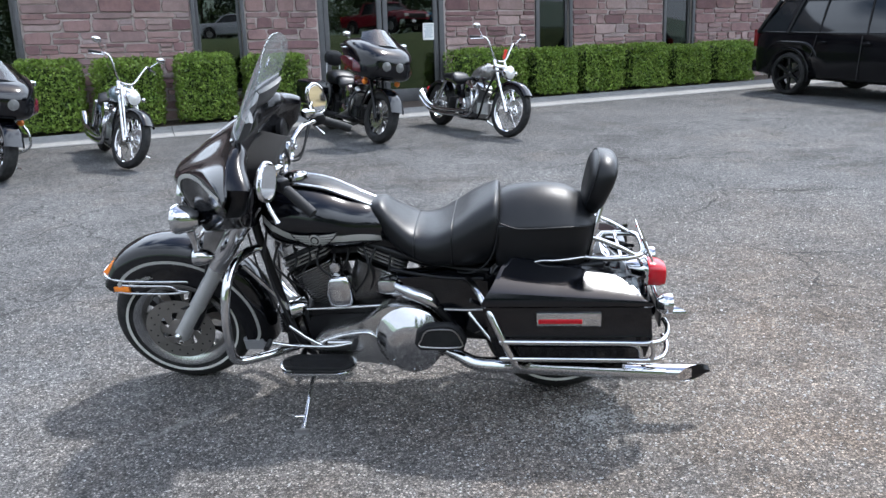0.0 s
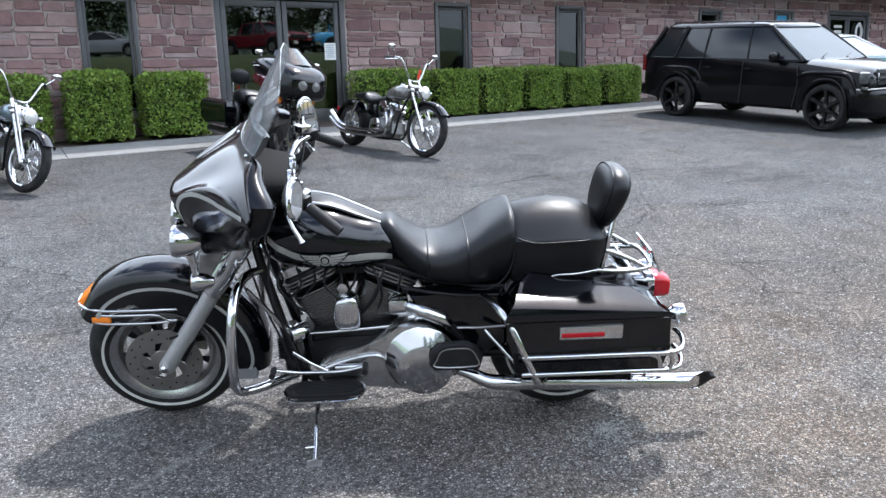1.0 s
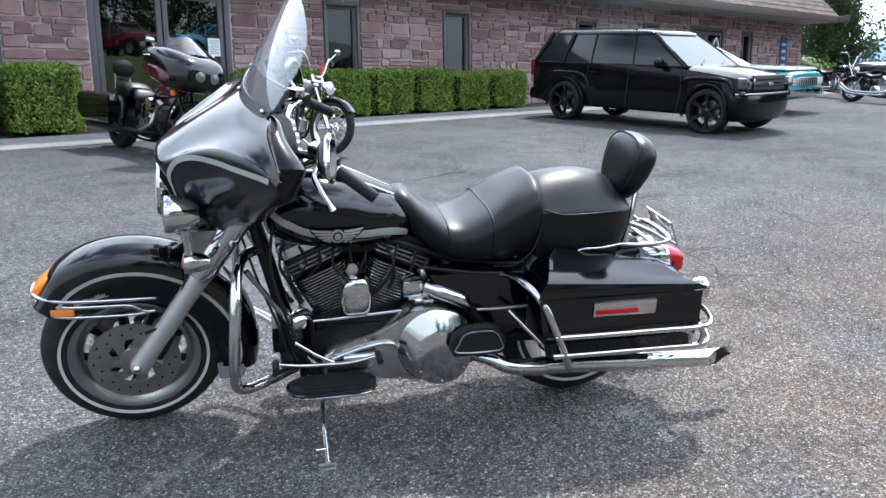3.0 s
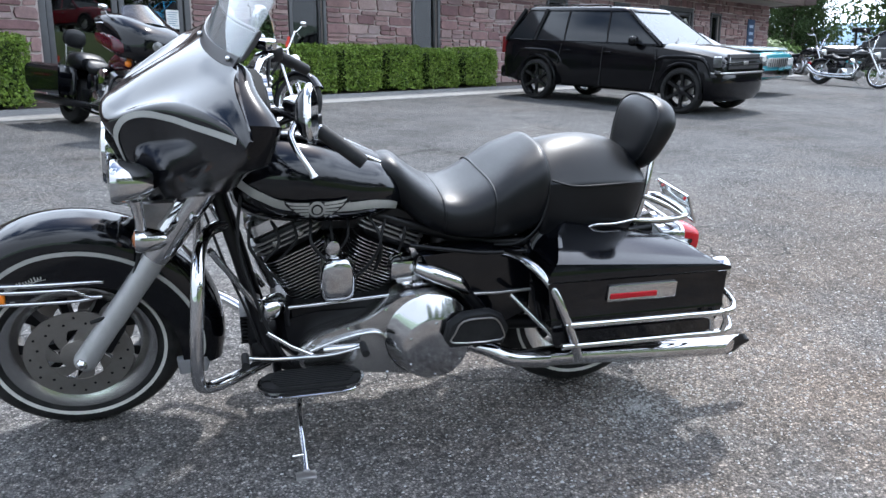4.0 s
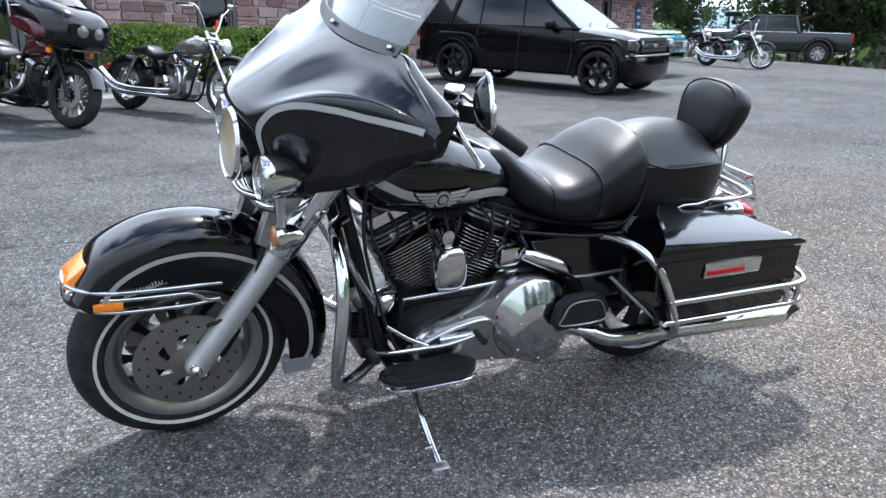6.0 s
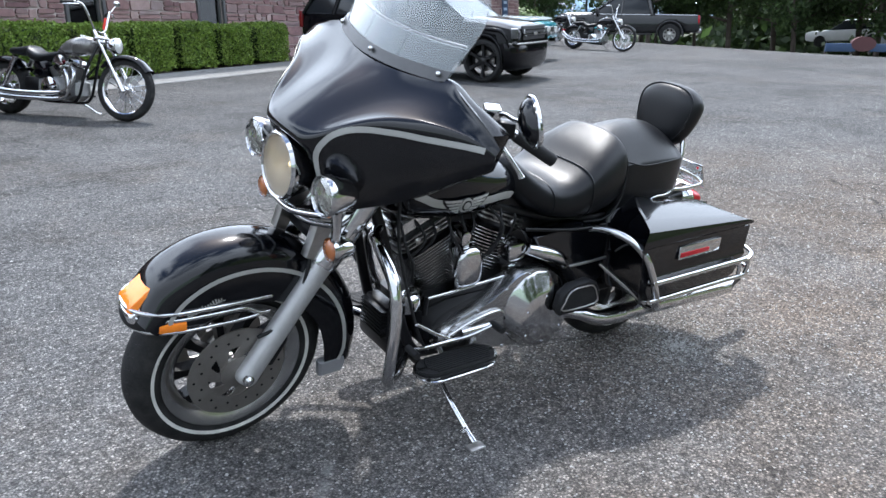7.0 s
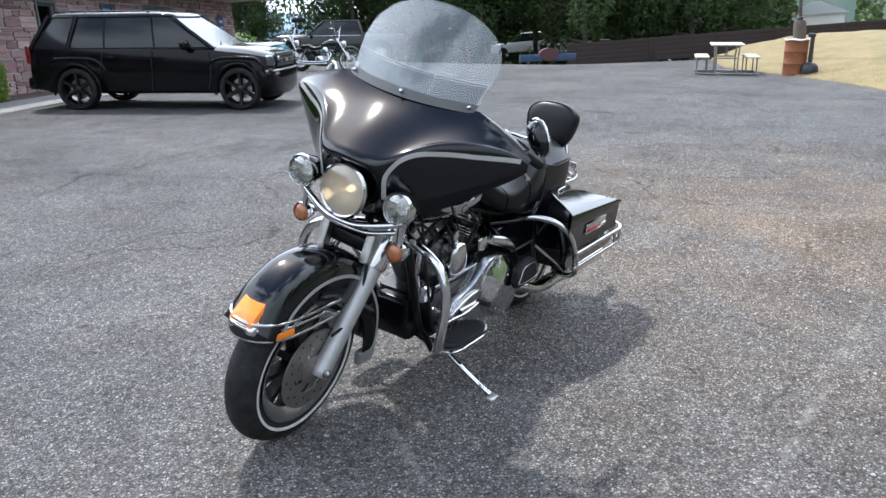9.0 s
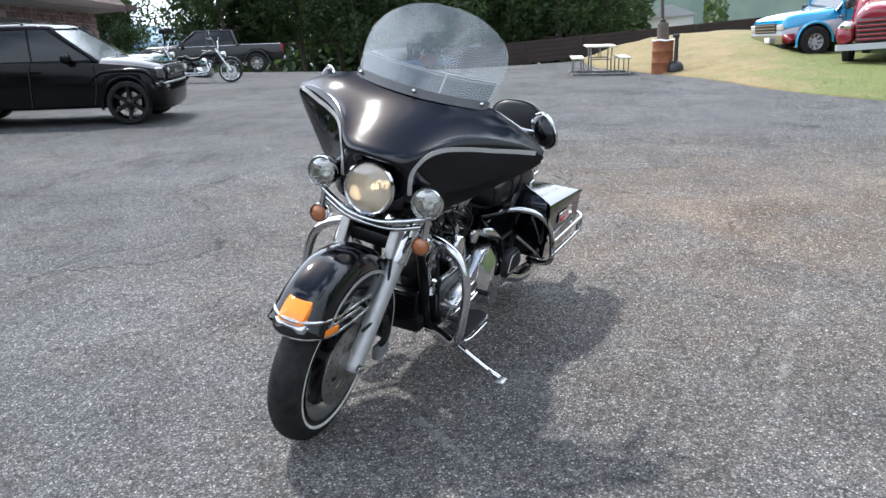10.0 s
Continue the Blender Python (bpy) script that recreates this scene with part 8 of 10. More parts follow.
def cruiser(m, label, lean=9.0, base=1.55, fr=0.33, rr=0.32, fw=0.10, rw=0.14, rake=32.0, tank=None, rim=None, spokes=20, cast=False, bars="high", springer=False, steer=12.0,
            fairing=False, bags=False, ribbon=False, mirror=True, rear_mat=None, rise=0.0, group="parked motorcycles"):
    e = thing("motorcycle", m @ Matrix.Rotation(radians(-lean), 4, "X"), label, "motorcycle", group)
    tank = tank or M_PAINT
    rim = rim or M_CHROME
    rear_mat = rear_mat or tank
    up = Vector((-math.sin(radians(rake)), 0, math.cos(radians(rake))))
    length = 0.62 if not fairing else 0.56
    top = Vector((base, 0, fr)) + up * length
    hd = Matrix.Translation(top)
    ST = hd @ Matrix.Rotation(radians(steer), 4, up) @ hd.inverted()
    spoked_wheel(e, "rear_wheel", 0.0, rr, rw, rim, spokes, cast=cast)
    spoked_wheel(e, "front_wheel", base, fr, fw, rim, spokes, ST, cast=cast)
    for sy in (1, -1):
        y = sy * 0.09
        low = Vector((base, y, fr))
        part("fork_leg", Shape().tube([low - up * 0.03, low + up * 0.26], 0.026, 14, smooth=1), M_CHROME if not fairing else M_BLACK, e, "fork slider", m=ST)
        part("fork_tube", Shape().tube([low + up * 0.24, low + up * (length + 0.10)], 0.020, 12, smooth=1), M_CHROME if not fairing else M_BLACK, e, m=ST)
        if springer:
            part("spring_leg", Shape().tube([low + Vector((0.05, 0, 0.02)), low + up * (length + 0.05) + Vector((0.06, 0, 0))], 0.014, 10, smooth=1), M_CHROME, e, "chrome springer leg", m=ST)
            part("spring", Shape().tube([low * 1.0 + up * 0.42 + Vector((0.055, -sy * 0.03, 0)), low + up * (length + 0.02) + Vector((0.06, -sy * 0.03, 0))], 0.022, 10, smooth=1), M_STEEL, e, m=ST)
    part("triple_clamp", Shape().box((0, 0, 0), (0.08, 0.24, 0.04), ST @ Matrix.Translation(top) @ Matrix.Rotation(radians(-rake), 4, "Y"), bevel=0.012), M_CHROME, e)
    fp = fender_patch(Vector((base, 0, fr)), [(a, fr + 0.035, 0.05) for a in ((35, 65, 95, 120, 140) if not fairing else (15, 45, 75, 105, 135, 160))], fw * 0.75)
    part("front_fender", Shape().sheet(fp.sheet(16, 12), thick=0.005), M_PAINT, e, "front fender", m=ST)
    rp = fender_patch(Vector((0, 0, rr)), [(a, rr + 0.04, 0.07) for a in (40, 70, 100, 130, 160, 178)], rw * 0.72)
    part("rear_fender", Shape().sheet(rp.sheet(18, 12), thick=0.006), rear_mat, e, "rear fender")
    # tank and seat
    t0 = top.x - 0.06
    th = 0.80
    ts = [(t0, th - 0.04, th + 0.05, 0.05), (t0 - 0.05, th - 0.08, th + 0.10, 0.12), (t0 - 0.18, th - 0.10, th + 0.115, 0.15), (t0 - 0.34, th - 0.11, th + 0.07, 0.135), (t0 - 0.46, th - 0.10, th - 0.02, 0.09), (t0 - 0.50, th - 0.09, th - 0.05, 0.05)]
    part("fuel_tank", Shape().loft(body(ts, 22, 2.2, 3)), tank, e, "painted fuel tank")
    part("fuel_cap", Shape().lathe([(0, 0), (0.035, 0), (0.03, 0.016), (0, 0.02)], 18, m=Matrix.Translation((t0 - 0.2, 0.0, th + 0.11))), M_CHROME, e)
    sx = t0 - 0.44
    ss = [(sx + 0.03, 0.70, 0.75, 0.06), (sx - 0.08, 0.64, 0.73, 0.12), (sx - 0.25, 0.60, 0.71, 0.16), (sx - 0.38, 0.62, 0.76, 0.155), (sx - 0.42, 0.65, 0.79, 0.13), (sx - 0.55, 0.67, 0.77, 0.12), (sx - 0.68, 0.68, 0.76, 0.10), (sx - 0.72, 0.70, 0.74, 0.06)]
    part("seat", Shape().loft(bezier_rows([seat_ring(*q) for q in ss], 3)), M_VINYL, e, "black seat")
    # engine
    ex = base * 0.53
    part("crankcase", Shape().prism([(ex + 0.20, 0.25), (ex + 0.20, 0.40), (ex + 0.05, 0.46), (ex - 0.15, 0.45), (ex - 0.35, 0.42), (ex - 0.36, 0.28), (ex - 0.2, 0.20), (ex + 0.1, 0.19)], "y", -0.12, 0.12, bevel=0.03), M_CAST if not fairing else M_BLACK, e, "engine crankcase")
    for ang, off in ((-22, 0.05), (22, -0.07)):
        em = Matrix.Translation((ex + off, 0, 0.43)) @ Matrix.Rotation(radians(-ang), 4, "Y")
        cy = part("cylinder", Shape().lathe([(0.06, -0.03), (0.065, 0.0), (0.065, 0.17), (0.05, 0.18)], 20), M_BLACK, e, "finned cylinder", m=em)
        for k in range(8):
            z = 0.01 + k * 0.020
            part("fin", Shape().loft([rrect(-0.098, 0.098, -0.10, 0.10, 0.04, z, 4), rrect(-0.098, 0.098, -0.10, 0.10, 0.04, z + 0.007, 4)]), M_CAST, cy)
        part("rocker_cover", Shape().loft([rrect(-0.09, 0.09, -0.085, 0.085, 0.03, 0.18, 4), rrect(-0.095, 0.095, -0.09, 0.09, 0.03, 0.22, 4), rrect(-0.07, 0.07, -0.07, 0.07, 0.03, 0.25, 4)]), M_CHROME if not fairing else M_STEEL, e, m=em)
    for sy in (1, -1):
        part("engine_cover", Shape().lathe([(0, sy * 0.10), (0.12, sy * 0.10), (0.11, sy * 0.15), (0.07, sy * 0.165), (0, sy * 0.168)], 28, axis="y", m=Matrix.Translation((ex - 0.16, 0, 0.33))), M_CHROME, e, "round engine cover")
        part("frame_tube", Shape().tube([(top.x - 0.03, sy * 0.03, top.z - 0.05), (top.x - 0.16, sy * 0.09, 0.52), (top.x - 0.25, sy * 0.10, 0.22), (ex, sy * 0.10, 0.17), (ex - 0.45, sy * 0.10, 0.20), (0.05, sy * 0.11, rr)], 0.016, 10), M_PAINT, e, "frame tube")
        part("shock", Shape().tube([(0.04, sy * 0.13, rr + 0.02), (0.22, sy * 0.13, 0.66)], 0.026, 12, smooth=1), M_CHROME, e, "chrome shock")
        part("foot_peg", Shape().tube([(ex + 0.10, sy * 0.12, 0.26), (ex + 0.10, sy * 0.28, 0.26)], 0.014, 8, smooth=1), M_RUBBER, e)
    if fairing:
        # chrome guard loops and lower forward lamps round the engine
        for sy in (1, -1):
            part("engine_guard", Shape().tube([(top.x - 0.10, sy * 0.10, 0.62), (top.x - 0.02, sy * 0.24, 0.62), (top.x + 0.02, sy * 0.34, 0.52), (top.x + 0.02, sy * 0.34, 0.34), (top.x - 0.10, sy * 0.14, 0.24)], 0.016, 10), M_CHROME if rim is M_CHROME else M_BLACK, e, "engine guard loop")
            part("brake_caliper", Shape().box((base - 0.07, sy * 0.075, fr + 0.09), (0.06, 0.05, 0.10), bevel=0.012), M_STEEL, e, "silver brake caliper", m=ST)
            part("exhaust_shield", Shape().tube([(ex + 0.12, sy * 0.13, 0.50), (ex + 0.10, sy * 0.17, 0.36), (ex - 0.12, sy * 0.19, 0.27)], 0.026, 10), M_STEEL, e, "steel exhaust shield")
            part("foot_board", Shape().box((ex + 0.12, sy * 0.25, 0.27), (0.30, 0.12, 0.025), bevel=0.010), M_BLACK, e, "black rider board")
    part("oil_tank", Shape().box((ex - 0.30, 0, 0.53), (0.22, 0.26, 0.22), bevel=0.05), M_PAINT, e, "black oil tank")
    part("battery_cover", Shape().box((ex - 0.30, 0.135, 0.52), (0.13, 0.03, 0.13), bevel=0.012), M_CHROME if not fairing else M_BLACK, e)
    part("gearbox", Shape().box((ex - 0.42, 0, 0.35), (0.26, 0.22, 0.18), bevel=0.03), M_BLACK, e)
    part("primary_cover", Shape().prism([(ex + 0.12, 0.26), (ex + 0.12, 0.38), (ex - 0.05, 0.42), (ex - 0.28, 0.42), (ex - 0.32, 0.34), (ex - 0.26, 0.25), (ex - 0.05, 0.23)], "y", 0.10, 0.155, bevel=0.014), M_POLISH if not fairing else M_BLACK, e, "polished primary cover")
    for k in range(4):
        part("push_rod", Shape().tube([(ex + 0.03 - 0.02 * k, -0.10, 0.40), (ex + 0.10 - 0.075 * k, -0.085, 0.62)], 0.009, 6, smooth=1), M_CHROME, e)
    for k in range(3):
        part("cable", Shape().tube([(top.x - 0.08, 0.10 - 0.08 * k, top.z + 0.12), (top.x - 0.02, 0.06, top.z - 0.15), (ex + 0.15, 0.09 - 0.03 * k, 0.45)], 0.005, 5), M_RUBBER, e)
    part("air_cleaner", Shape().lathe([(0, -0.12), (0.095, -0.12), (0.09, -0.165), (0.05, -0.175), (0, -0.176)], 26, axis="y", m=Matrix.Translation((ex + 0.0, 0, 0.60))), M_CHROME, e, "round air cleaner")
    if not bags:
        for k, (z0, z1) in enumerate(((0.26, 0.36), (0.20, 0.28))):
            part("exhaust", Shape().tube([(ex + 0.10 - 0.14 * k, -0.10, 0.56), (ex + 0.20 - 0.1 * k, -0.17, 0.48), (ex + 0.10, -0.19, 0.30 - 0.06 * k), (ex - 0.25, -0.20, z0), (0.02, -0.20, z0 + 0.02), (-0.30, -0.20, z1 + 0.10)], [0.022, 0.023, 0.024, 0.026, 0.034, 0.036], 14), M_CHROME, e, "chrome exhaust")
    else:
        for sy in (1, -1):
            part("exhaust", Shape().tube([(ex - 0.1, sy * 0.16, 0.26), (0.3, sy * 0.24, 0.26), (-0.45, sy * 0.25, 0.27)], [0.03, 0.045, 0.048], 16), M_BLACK, e, "black exhaust")
            bg = part("saddlebag", Shape().loft([[(x, sy * y, z) for x, y, z in r] for r in (rrect(0.24, -0.40, 0.17, 0.34, 0.04, 0.34), rrect(0.26, -0.46, 0.15, 0.37, 0.05, 0.42), rrect(0.26, -0.50, 0.15, 0.38, 0.05, 0.60), rrect(0.22, -0.48, 0.16, 0.36, 0.05, 0.66), rrect(0.1, -0.4, 0.2, 0.3, 0.04, 0.69))]), rear_mat, e, "dark hard saddlebag")
            part("trim_line", Shape().box((-0.1, sy * 0.382, 0.55), (0.50, 0.006, 0.012)), M_DARKRED, bg)
    # handlebar
    hx, hz = top.x - 0.05, top.z + 0.08 + rise * 1.3
    if bars == "high":
        pts = [(hx, 0.0, hz), (hx + 0.01, 0.10, hz + 0.03), (hx - 0.02, 0.20, hz + 0.20), (hx - 0.06, 0.27, hz + 0.27), (hx - 0.18, 0.40, hz + 0.25)]
    else:
        pts = [(hx, 0.0, hz), (hx, 0.12, hz + 0.02), (hx - 0.02, 0.24, hz + 0.10), (hx - 0.10, 0.36, hz + 0.10), (hx - 0.20, 0.43, hz + 0.07)]
    part("handlebar", Shape().tube(mirror_y(pts[:0:-1]) + pts, 0.0125, 10), M_CHROME if not fairing else M_BLACK, e, "handlebar", m=ST)
    gx, gy, gz = pts[-1]
    if ribbon:
        part("ribbon", Shape().loft([oval(hx + 0.02 + 0.006 * k, 0.06, hz + 0.05 + 0.035 * k, 0.022 + 0.006 * (k % 2), 0.016, 10, 2.0) for k in range(4)]), M_CLOTH, e, "red cloth tied to the bar", m=ST)
    for sy in (1, -1):
        part("grip", Shape().tube([(gx + 0.09, sy * (gy - 0.09), gz + 0.012), (gx - 0.01, sy * (gy + 0.005), gz)], 0.019, 12, smooth=1), M_RUBBER, e, m=ST)
        part("lever", Shape().tube([(gx + 0.14, sy * (gy - 0.10), gz), (gx + 0.10, sy * gy, gz - 0.02), (gx + 0.05, sy * (gy + 0.03), gz - 0.03)], 0.007, 8), M_CHROME, e, m=ST)
        if mirror:
            part("mirror_stem", Shape().tube([(gx + 0.12, sy * (gy - 0.10), gz + 0.02), (gx + 0.12, sy * gy, gz + 0.12)], 0.005, 6, smooth=1), M_CHROME, e, m=ST)
            part("mirror", Shape().loft([[(gx + 0.12 + x, sy * (gy + 0.02) + a[1], gz + 0.14 + a[2]) for a in oval(0, 0, 0, 0.055 * k, 0.032 * k, 16, 2.2)] for x, k in ((0.02, 0.5), (0.008, 1.0), (-0.008, 1.0))]), M_CHROME, e, "chrome mirror", m=ST)
    if fairing:
        st = [(0.47, 0.82, 0.90, 0.08), (0.44, 0.72, 0.97, 0.22), (0.34, 0.67, 1.05, 0.31), (0.20, 0.66, 1.11, 0.37), (0.04, 0.68, 1.16, 0.40), (-0.14, 0.76, 1.18, 0.42), (-0.22, 0.86, 1.17, 0.42)]
        part("fairing", Shape().loft(body([(top.x + 0.02 + a, b + rise, c + rise, d) for a, b, c, d in st], 26, 3.6, 3)), M_PAINT, e, "black shark-nose fairing")
        part("fairing_panel", Shape().loft(body([(top.x + 0.03 + a, b + rise, c + rise, d) for a, b, c, d in ((0.28, 0.74, 0.84, 0.30), (0.18, 0.71, 0.90, 0.400), (0.05, 0.72, 0.95, 0.436), (-0.12, 0.78, 0.97, 0.452), (-0.20, 0.84, 0.96, 0.450))], 20, 3.6, 3)), M_DARKRED, e, "dark red lower panel")
        for sy in (1, -1):
            part("headlamp", Shape().lathe([(0, -0.05), (0.056, -0.04), (0.062, 0.010), (0.055, 0.020), (0.0, 0.028)], 24, axis="x", m=Matrix.Translation((top.x + 0.470, sy * 0.088, 0.845 + rise))), M_LAMPGREY, e, "round lamp in the fairing")
            part("turn_signal", Shape().ball((top.x + 0.16, sy * 0.23, 0.64 + rise), 0.038, 12), M_AMBER, e, "orange turn signal")
        ws2 = [[(top.x + 0.30 - 0.30 * v - 0.10 * abs(h) ** 2, h * (0.30 - 0.10 * v ** 2), 1.10 + rise + 0.20 * v - 0.05 * h * h) for h in (-1, -0.66, -0.33, 0, 0.33, 0.66, 1)] for v in (0, 0.35, 0.7, 1.0)]
        part("windshield", Shape().sheet(ws2, thick=0.004), glass("smoked_shield", (0.32, 0.34, 0.36), 0.05, 0.08), e, "smoked windshield")
        part("backrest", Shape().loft(bezier_rows([[(0.10 + x - 0.2, a[1], 0.93 + 0.7 * rise + a[2]) for a in oval(0, 0, 0, 0.14 * k, 0.11 * k, 20, 2.6)] for x, k in ((0.05, 0.5), (0.03, 0.95), (-0.03, 0.95), (-0.05, 0.5))], 2)), M_VINYL, e, "black backrest pad")
        for sy in (1, -1):
            part("backrest_post", Shape().tube([(-0.05, sy * 0.10, 0.66), (-0.10, sy * 0.10, 0.90 + 0.7 * rise)], 0.011, 8, smooth=1), M_CHROME, e)
        part("seat_back", Shape().loft(bezier_rows([seat_ring(*q) for q in ((0.42, 0.66, 0.80, 0.16), (0.30, 0.66, 0.86, 0.18), (0.1, 0.66, 0.86, 0.17), (0.0, 0.68, 0.82, 0.13))], 3)), M_VINYL, e)
    else:
        hl = Shape().lathe([(0, -0.11), (0.05, -0.10), (0.082, -0.04), (0.090, 0.02), (0.085, 0.03), (0.06, 0.042), (0, 0.05)], 28, axis="x", m=Matrix.Translation((top.x + 0.17, 0, top.z - 0.06)))
        h = part("headlamp", hl, M_CHROME, e, "round chrome headlamp", m=ST)
        part("lens", Shape().lathe([(0.078, 0.034), (0.05, 0.05), (0, 0.056)], 24, axis="x", m=Matrix.Translation((top.x + 0.17, 0, top.z - 0.06))), M_LENS, h)
        for sy in (1, -1):
            part("turn_signal", Shape().ball((top.x + 0.12, sy * 0.17, top.z - 0.05), 0.028, 10), M_CHROME, e, m=ST)
    part("tail_lamp", Shape().box((-rr - 0.06, 0, rr + 0.20), (0.06, 0.09, 0.06), bevel=0.015), M_RED, e, "red tail lamp")
    part("kickstand", Shape().tube([(ex + 0.05, 0.11, 0.18), (ex + 0.10, 0.30, 0.07), (ex + 0.12, 0.36, 0.05)], 0.011, 8, smooth=1), M_CHROME, e, "kickstand")
    return e


def stand(fx, fy, heading, base):
    """Places a bike by its front wheel and heading."""
    h = radians(heading)
    return on_ground(fx - base * math.cos(h), fy - base * math.sin(h), heading)


cruiser(stand(-3.56, 8.98, -58, 1.62), "chrome springer chopper with high bars and spoked wheels", base=1.62, fr=0.33, rr=0.31, fw=0.095, tank=M_ICE, springer=True, steer=24, rake=31)
cruiser(stand(0.90, 10.30, -57, 1.60), "pewter-tanked cruiser with chrome pipes and a spoked front wheel", base=1.60, fr=0.345, rr=0.31, fw=0.10, tank=M_GREYTANK, bars="high", steer=6, rake=30, mirror=True, rear_mat=M_PAINT, ribbon=True)
cruiser(stand(-0.78, 10.16, -61, 1.66), "black and dark red bagger with a wide fairing", base=1.66, fr=0.335, rr=0.32, fw=0.13, rw=0.17, rake=27, tank=M_DARKRED, rim=M_BLACK, spokes=14, cast=True, bars="low", steer=10, rise=0.13, fairing=True, bags=True, mirror=True, rear_mat=M_PAINT)
cruiser(stand(-4.80, 8.50, -50, 1.66), "black bagger with chrome guard standing beside the chopper", base=1.66, fr=0.325, rr=0.32, fw=0.13, rw=0.16, rake=27, tank=M_PAINT, rim=M_CHROME, spokes=10, cast=True, bars="low", steer=14, fairing=True, bags=True, mirror=True, rear_mat=M_PAINT)
cruiser(stand(16.45, 15.15, -77, 1.55), "long chrome chopper on its stand near the pickup", base=1.55, fr=0.35, rr=0.32, fw=0.08, tank=M_PAINT, bars="high", steer=4, rake=35)
cruiser(stand(16.9, 17.3, -85, 1.5), "dark cruiser parked behind a chopper", base=1.50, fr=0.33, rr=0.31, fw=0.09, tank=M_PAINT, bars="high", steer=8, rake=32)

# ---- grass bank, trees and the distance ----
def grass_mat():
    """Straw-dry turf that stays green in the hollow by the trucks and along the lot."""
    m = material("dry_grass", (0.185, 0.138, 0.058), 0.9, 0.0, (0.115, 0.092, 0.034), 1.6, 0.9, 0.9, 30.0, fine=(0.225, 0.175, 0.078))
    n, l = m.node_tree.nodes, m.node_tree.links
    b = n["Principled BSDF"]
    dry = b.inputs["Base Color"].links[0].from_socket
    co = n.new("ShaderNodeTexCoord")
    sep = n.new("ShaderNodeSeparateXYZ")
    l.new(co.outputs["Object"], sep.inputs["Vector"])
    wet = n.new("ShaderNodeMapRange")
    wet.inputs["From Min"].default_value = 2.6
    wet.inputs["From Max"].default_value = -1.6
    wet.inputs["To Min"].default_value = 0.22
    wet.inputs["To Max"].default_value = 0.72
    l.new(sep.outputs["Y"], wet.inputs["Value"])
    no = n.new("ShaderNodeTexNoise")
    no.inputs["Scale"].default_value = 0.75
    no.inputs["Detail"].default_value = 8.0
    no.inputs["Roughness"].default_value = 0.72
    l.new(co.outputs["Object"], no.inputs["Vector"])
    su = n.new("ShaderNodeMath")
    su.operation = "ADD"
    l.new(no.outputs["Fac"], su.inputs[0])
    l.new(wet.outputs["Result"], su.inputs[1])
    ra = n.new("ShaderNodeValToRGB")
    ra.color_ramp.elements[0].position = 0.80
    ra.color_ramp.elements[1].position = 1.0
    half = n.new("ShaderNodeMath")
    half.operation = "MULTIPLY"
    half.inputs[1].default_value = 0.92
    l.new(su.outputs["Value"], half.inputs[0])
    l.new(half.outputs["Value"], ra.inputs["Fac"])
    mx = n.new("ShaderNodeMix")
    mx.data_type = "RGBA"
    mx.inputs["B"].default_value = (0.100, 0.118, 0.026, 1)
    l.new(dry, mx.inputs["A"])
    l.new(ra.outputs["Color"], mx.inputs["Factor"])
    l.new(mx.outputs["Result"], b.inputs["Base Color"])
    return m


M_GRASS = grass_mat()
M_BLADE = material("grass_blade", (0.24, 0.21, 0.085), 0.8, 0.0, (0.16, 0.19, 0.05), 0.45, 0.9, vary=0.25)
leafy(M_BLADE, 0.6)
EDGE = [(36.0, 7.3), (26.5, 6.5), (22.0, 5.4), (19.6, 3.75), (18.5, 3.0), (17.0, 2.05), (14.4, 1.0), (12.9, 0.1), (11.8, -0.85), (10.4, -2.3), (8.6, -5.0), (7.5, -9.0)]
CREST = [(-9.0, 0.45), (-2.0, 0.50), (-0.6, 0.50), (0.6, 0.95), (2.5, 0.90), (4.0, 0.74), (5.4, 0.47), (6.3, 0.08), (7.3, 0.0)]


def between(table, v):
    for (a, p), (b, q) in zip(table, table[1:]):
        if v <= b:
            return p + (q - p) * max(0.0, (v - a) / (b - a))
    return table[-1][1]


EDGE_X = [(y, x) for x, y in reversed(EDGE)]
rows = []
for d in (-0.12, 0.0, 0.5, 1.2, 2.2, 3.5, 5.0, 6.5, 8.5, 10.5, 13.0, 16.0, 22.0, 34.0):
    row = []
    for i in range(len(EDGE) - 1):
        for k in range(4):
            p = Vector(EDGE[i]).lerp(Vector(EDGE[i + 1]), k / 4)
            xe = p.x
            x, y = xe + d, p.y
            wob = 0.06 * noise.noise(Vector((x * 0.5, y * 0.5, 0))) if d > 0.3 else 0.0
            jag = 0.18 * noise.noise(Vector((x * 1.7, y * 1.7, 3))) if d <= 0 else 0.0
            up = between(CREST, y) * min(max(d, 0.0) / max(26.0 - xe, 2.0), 1.0) - 0.05 * max(0.0, x - 29.0)
            row.append((x + jag, y + jag, ground_z(x, y) + up + (0.02 if d > -0.05 else -0.05) + wob))
    rows.append(row)
bank = part("grass_bank", Shape().sheet(rows), M_GRASS)
tagged(bank, "dry yellow grass bank beside the lot", "grass", kind="structure")


def bank_z(x, y):
    p = Vector((x, y, 50))
    hit, loc, nor, idx = bank.ray_cast(p, Vector((0, 0, -1)))
    return loc.z if hit else ground_z(x, y)


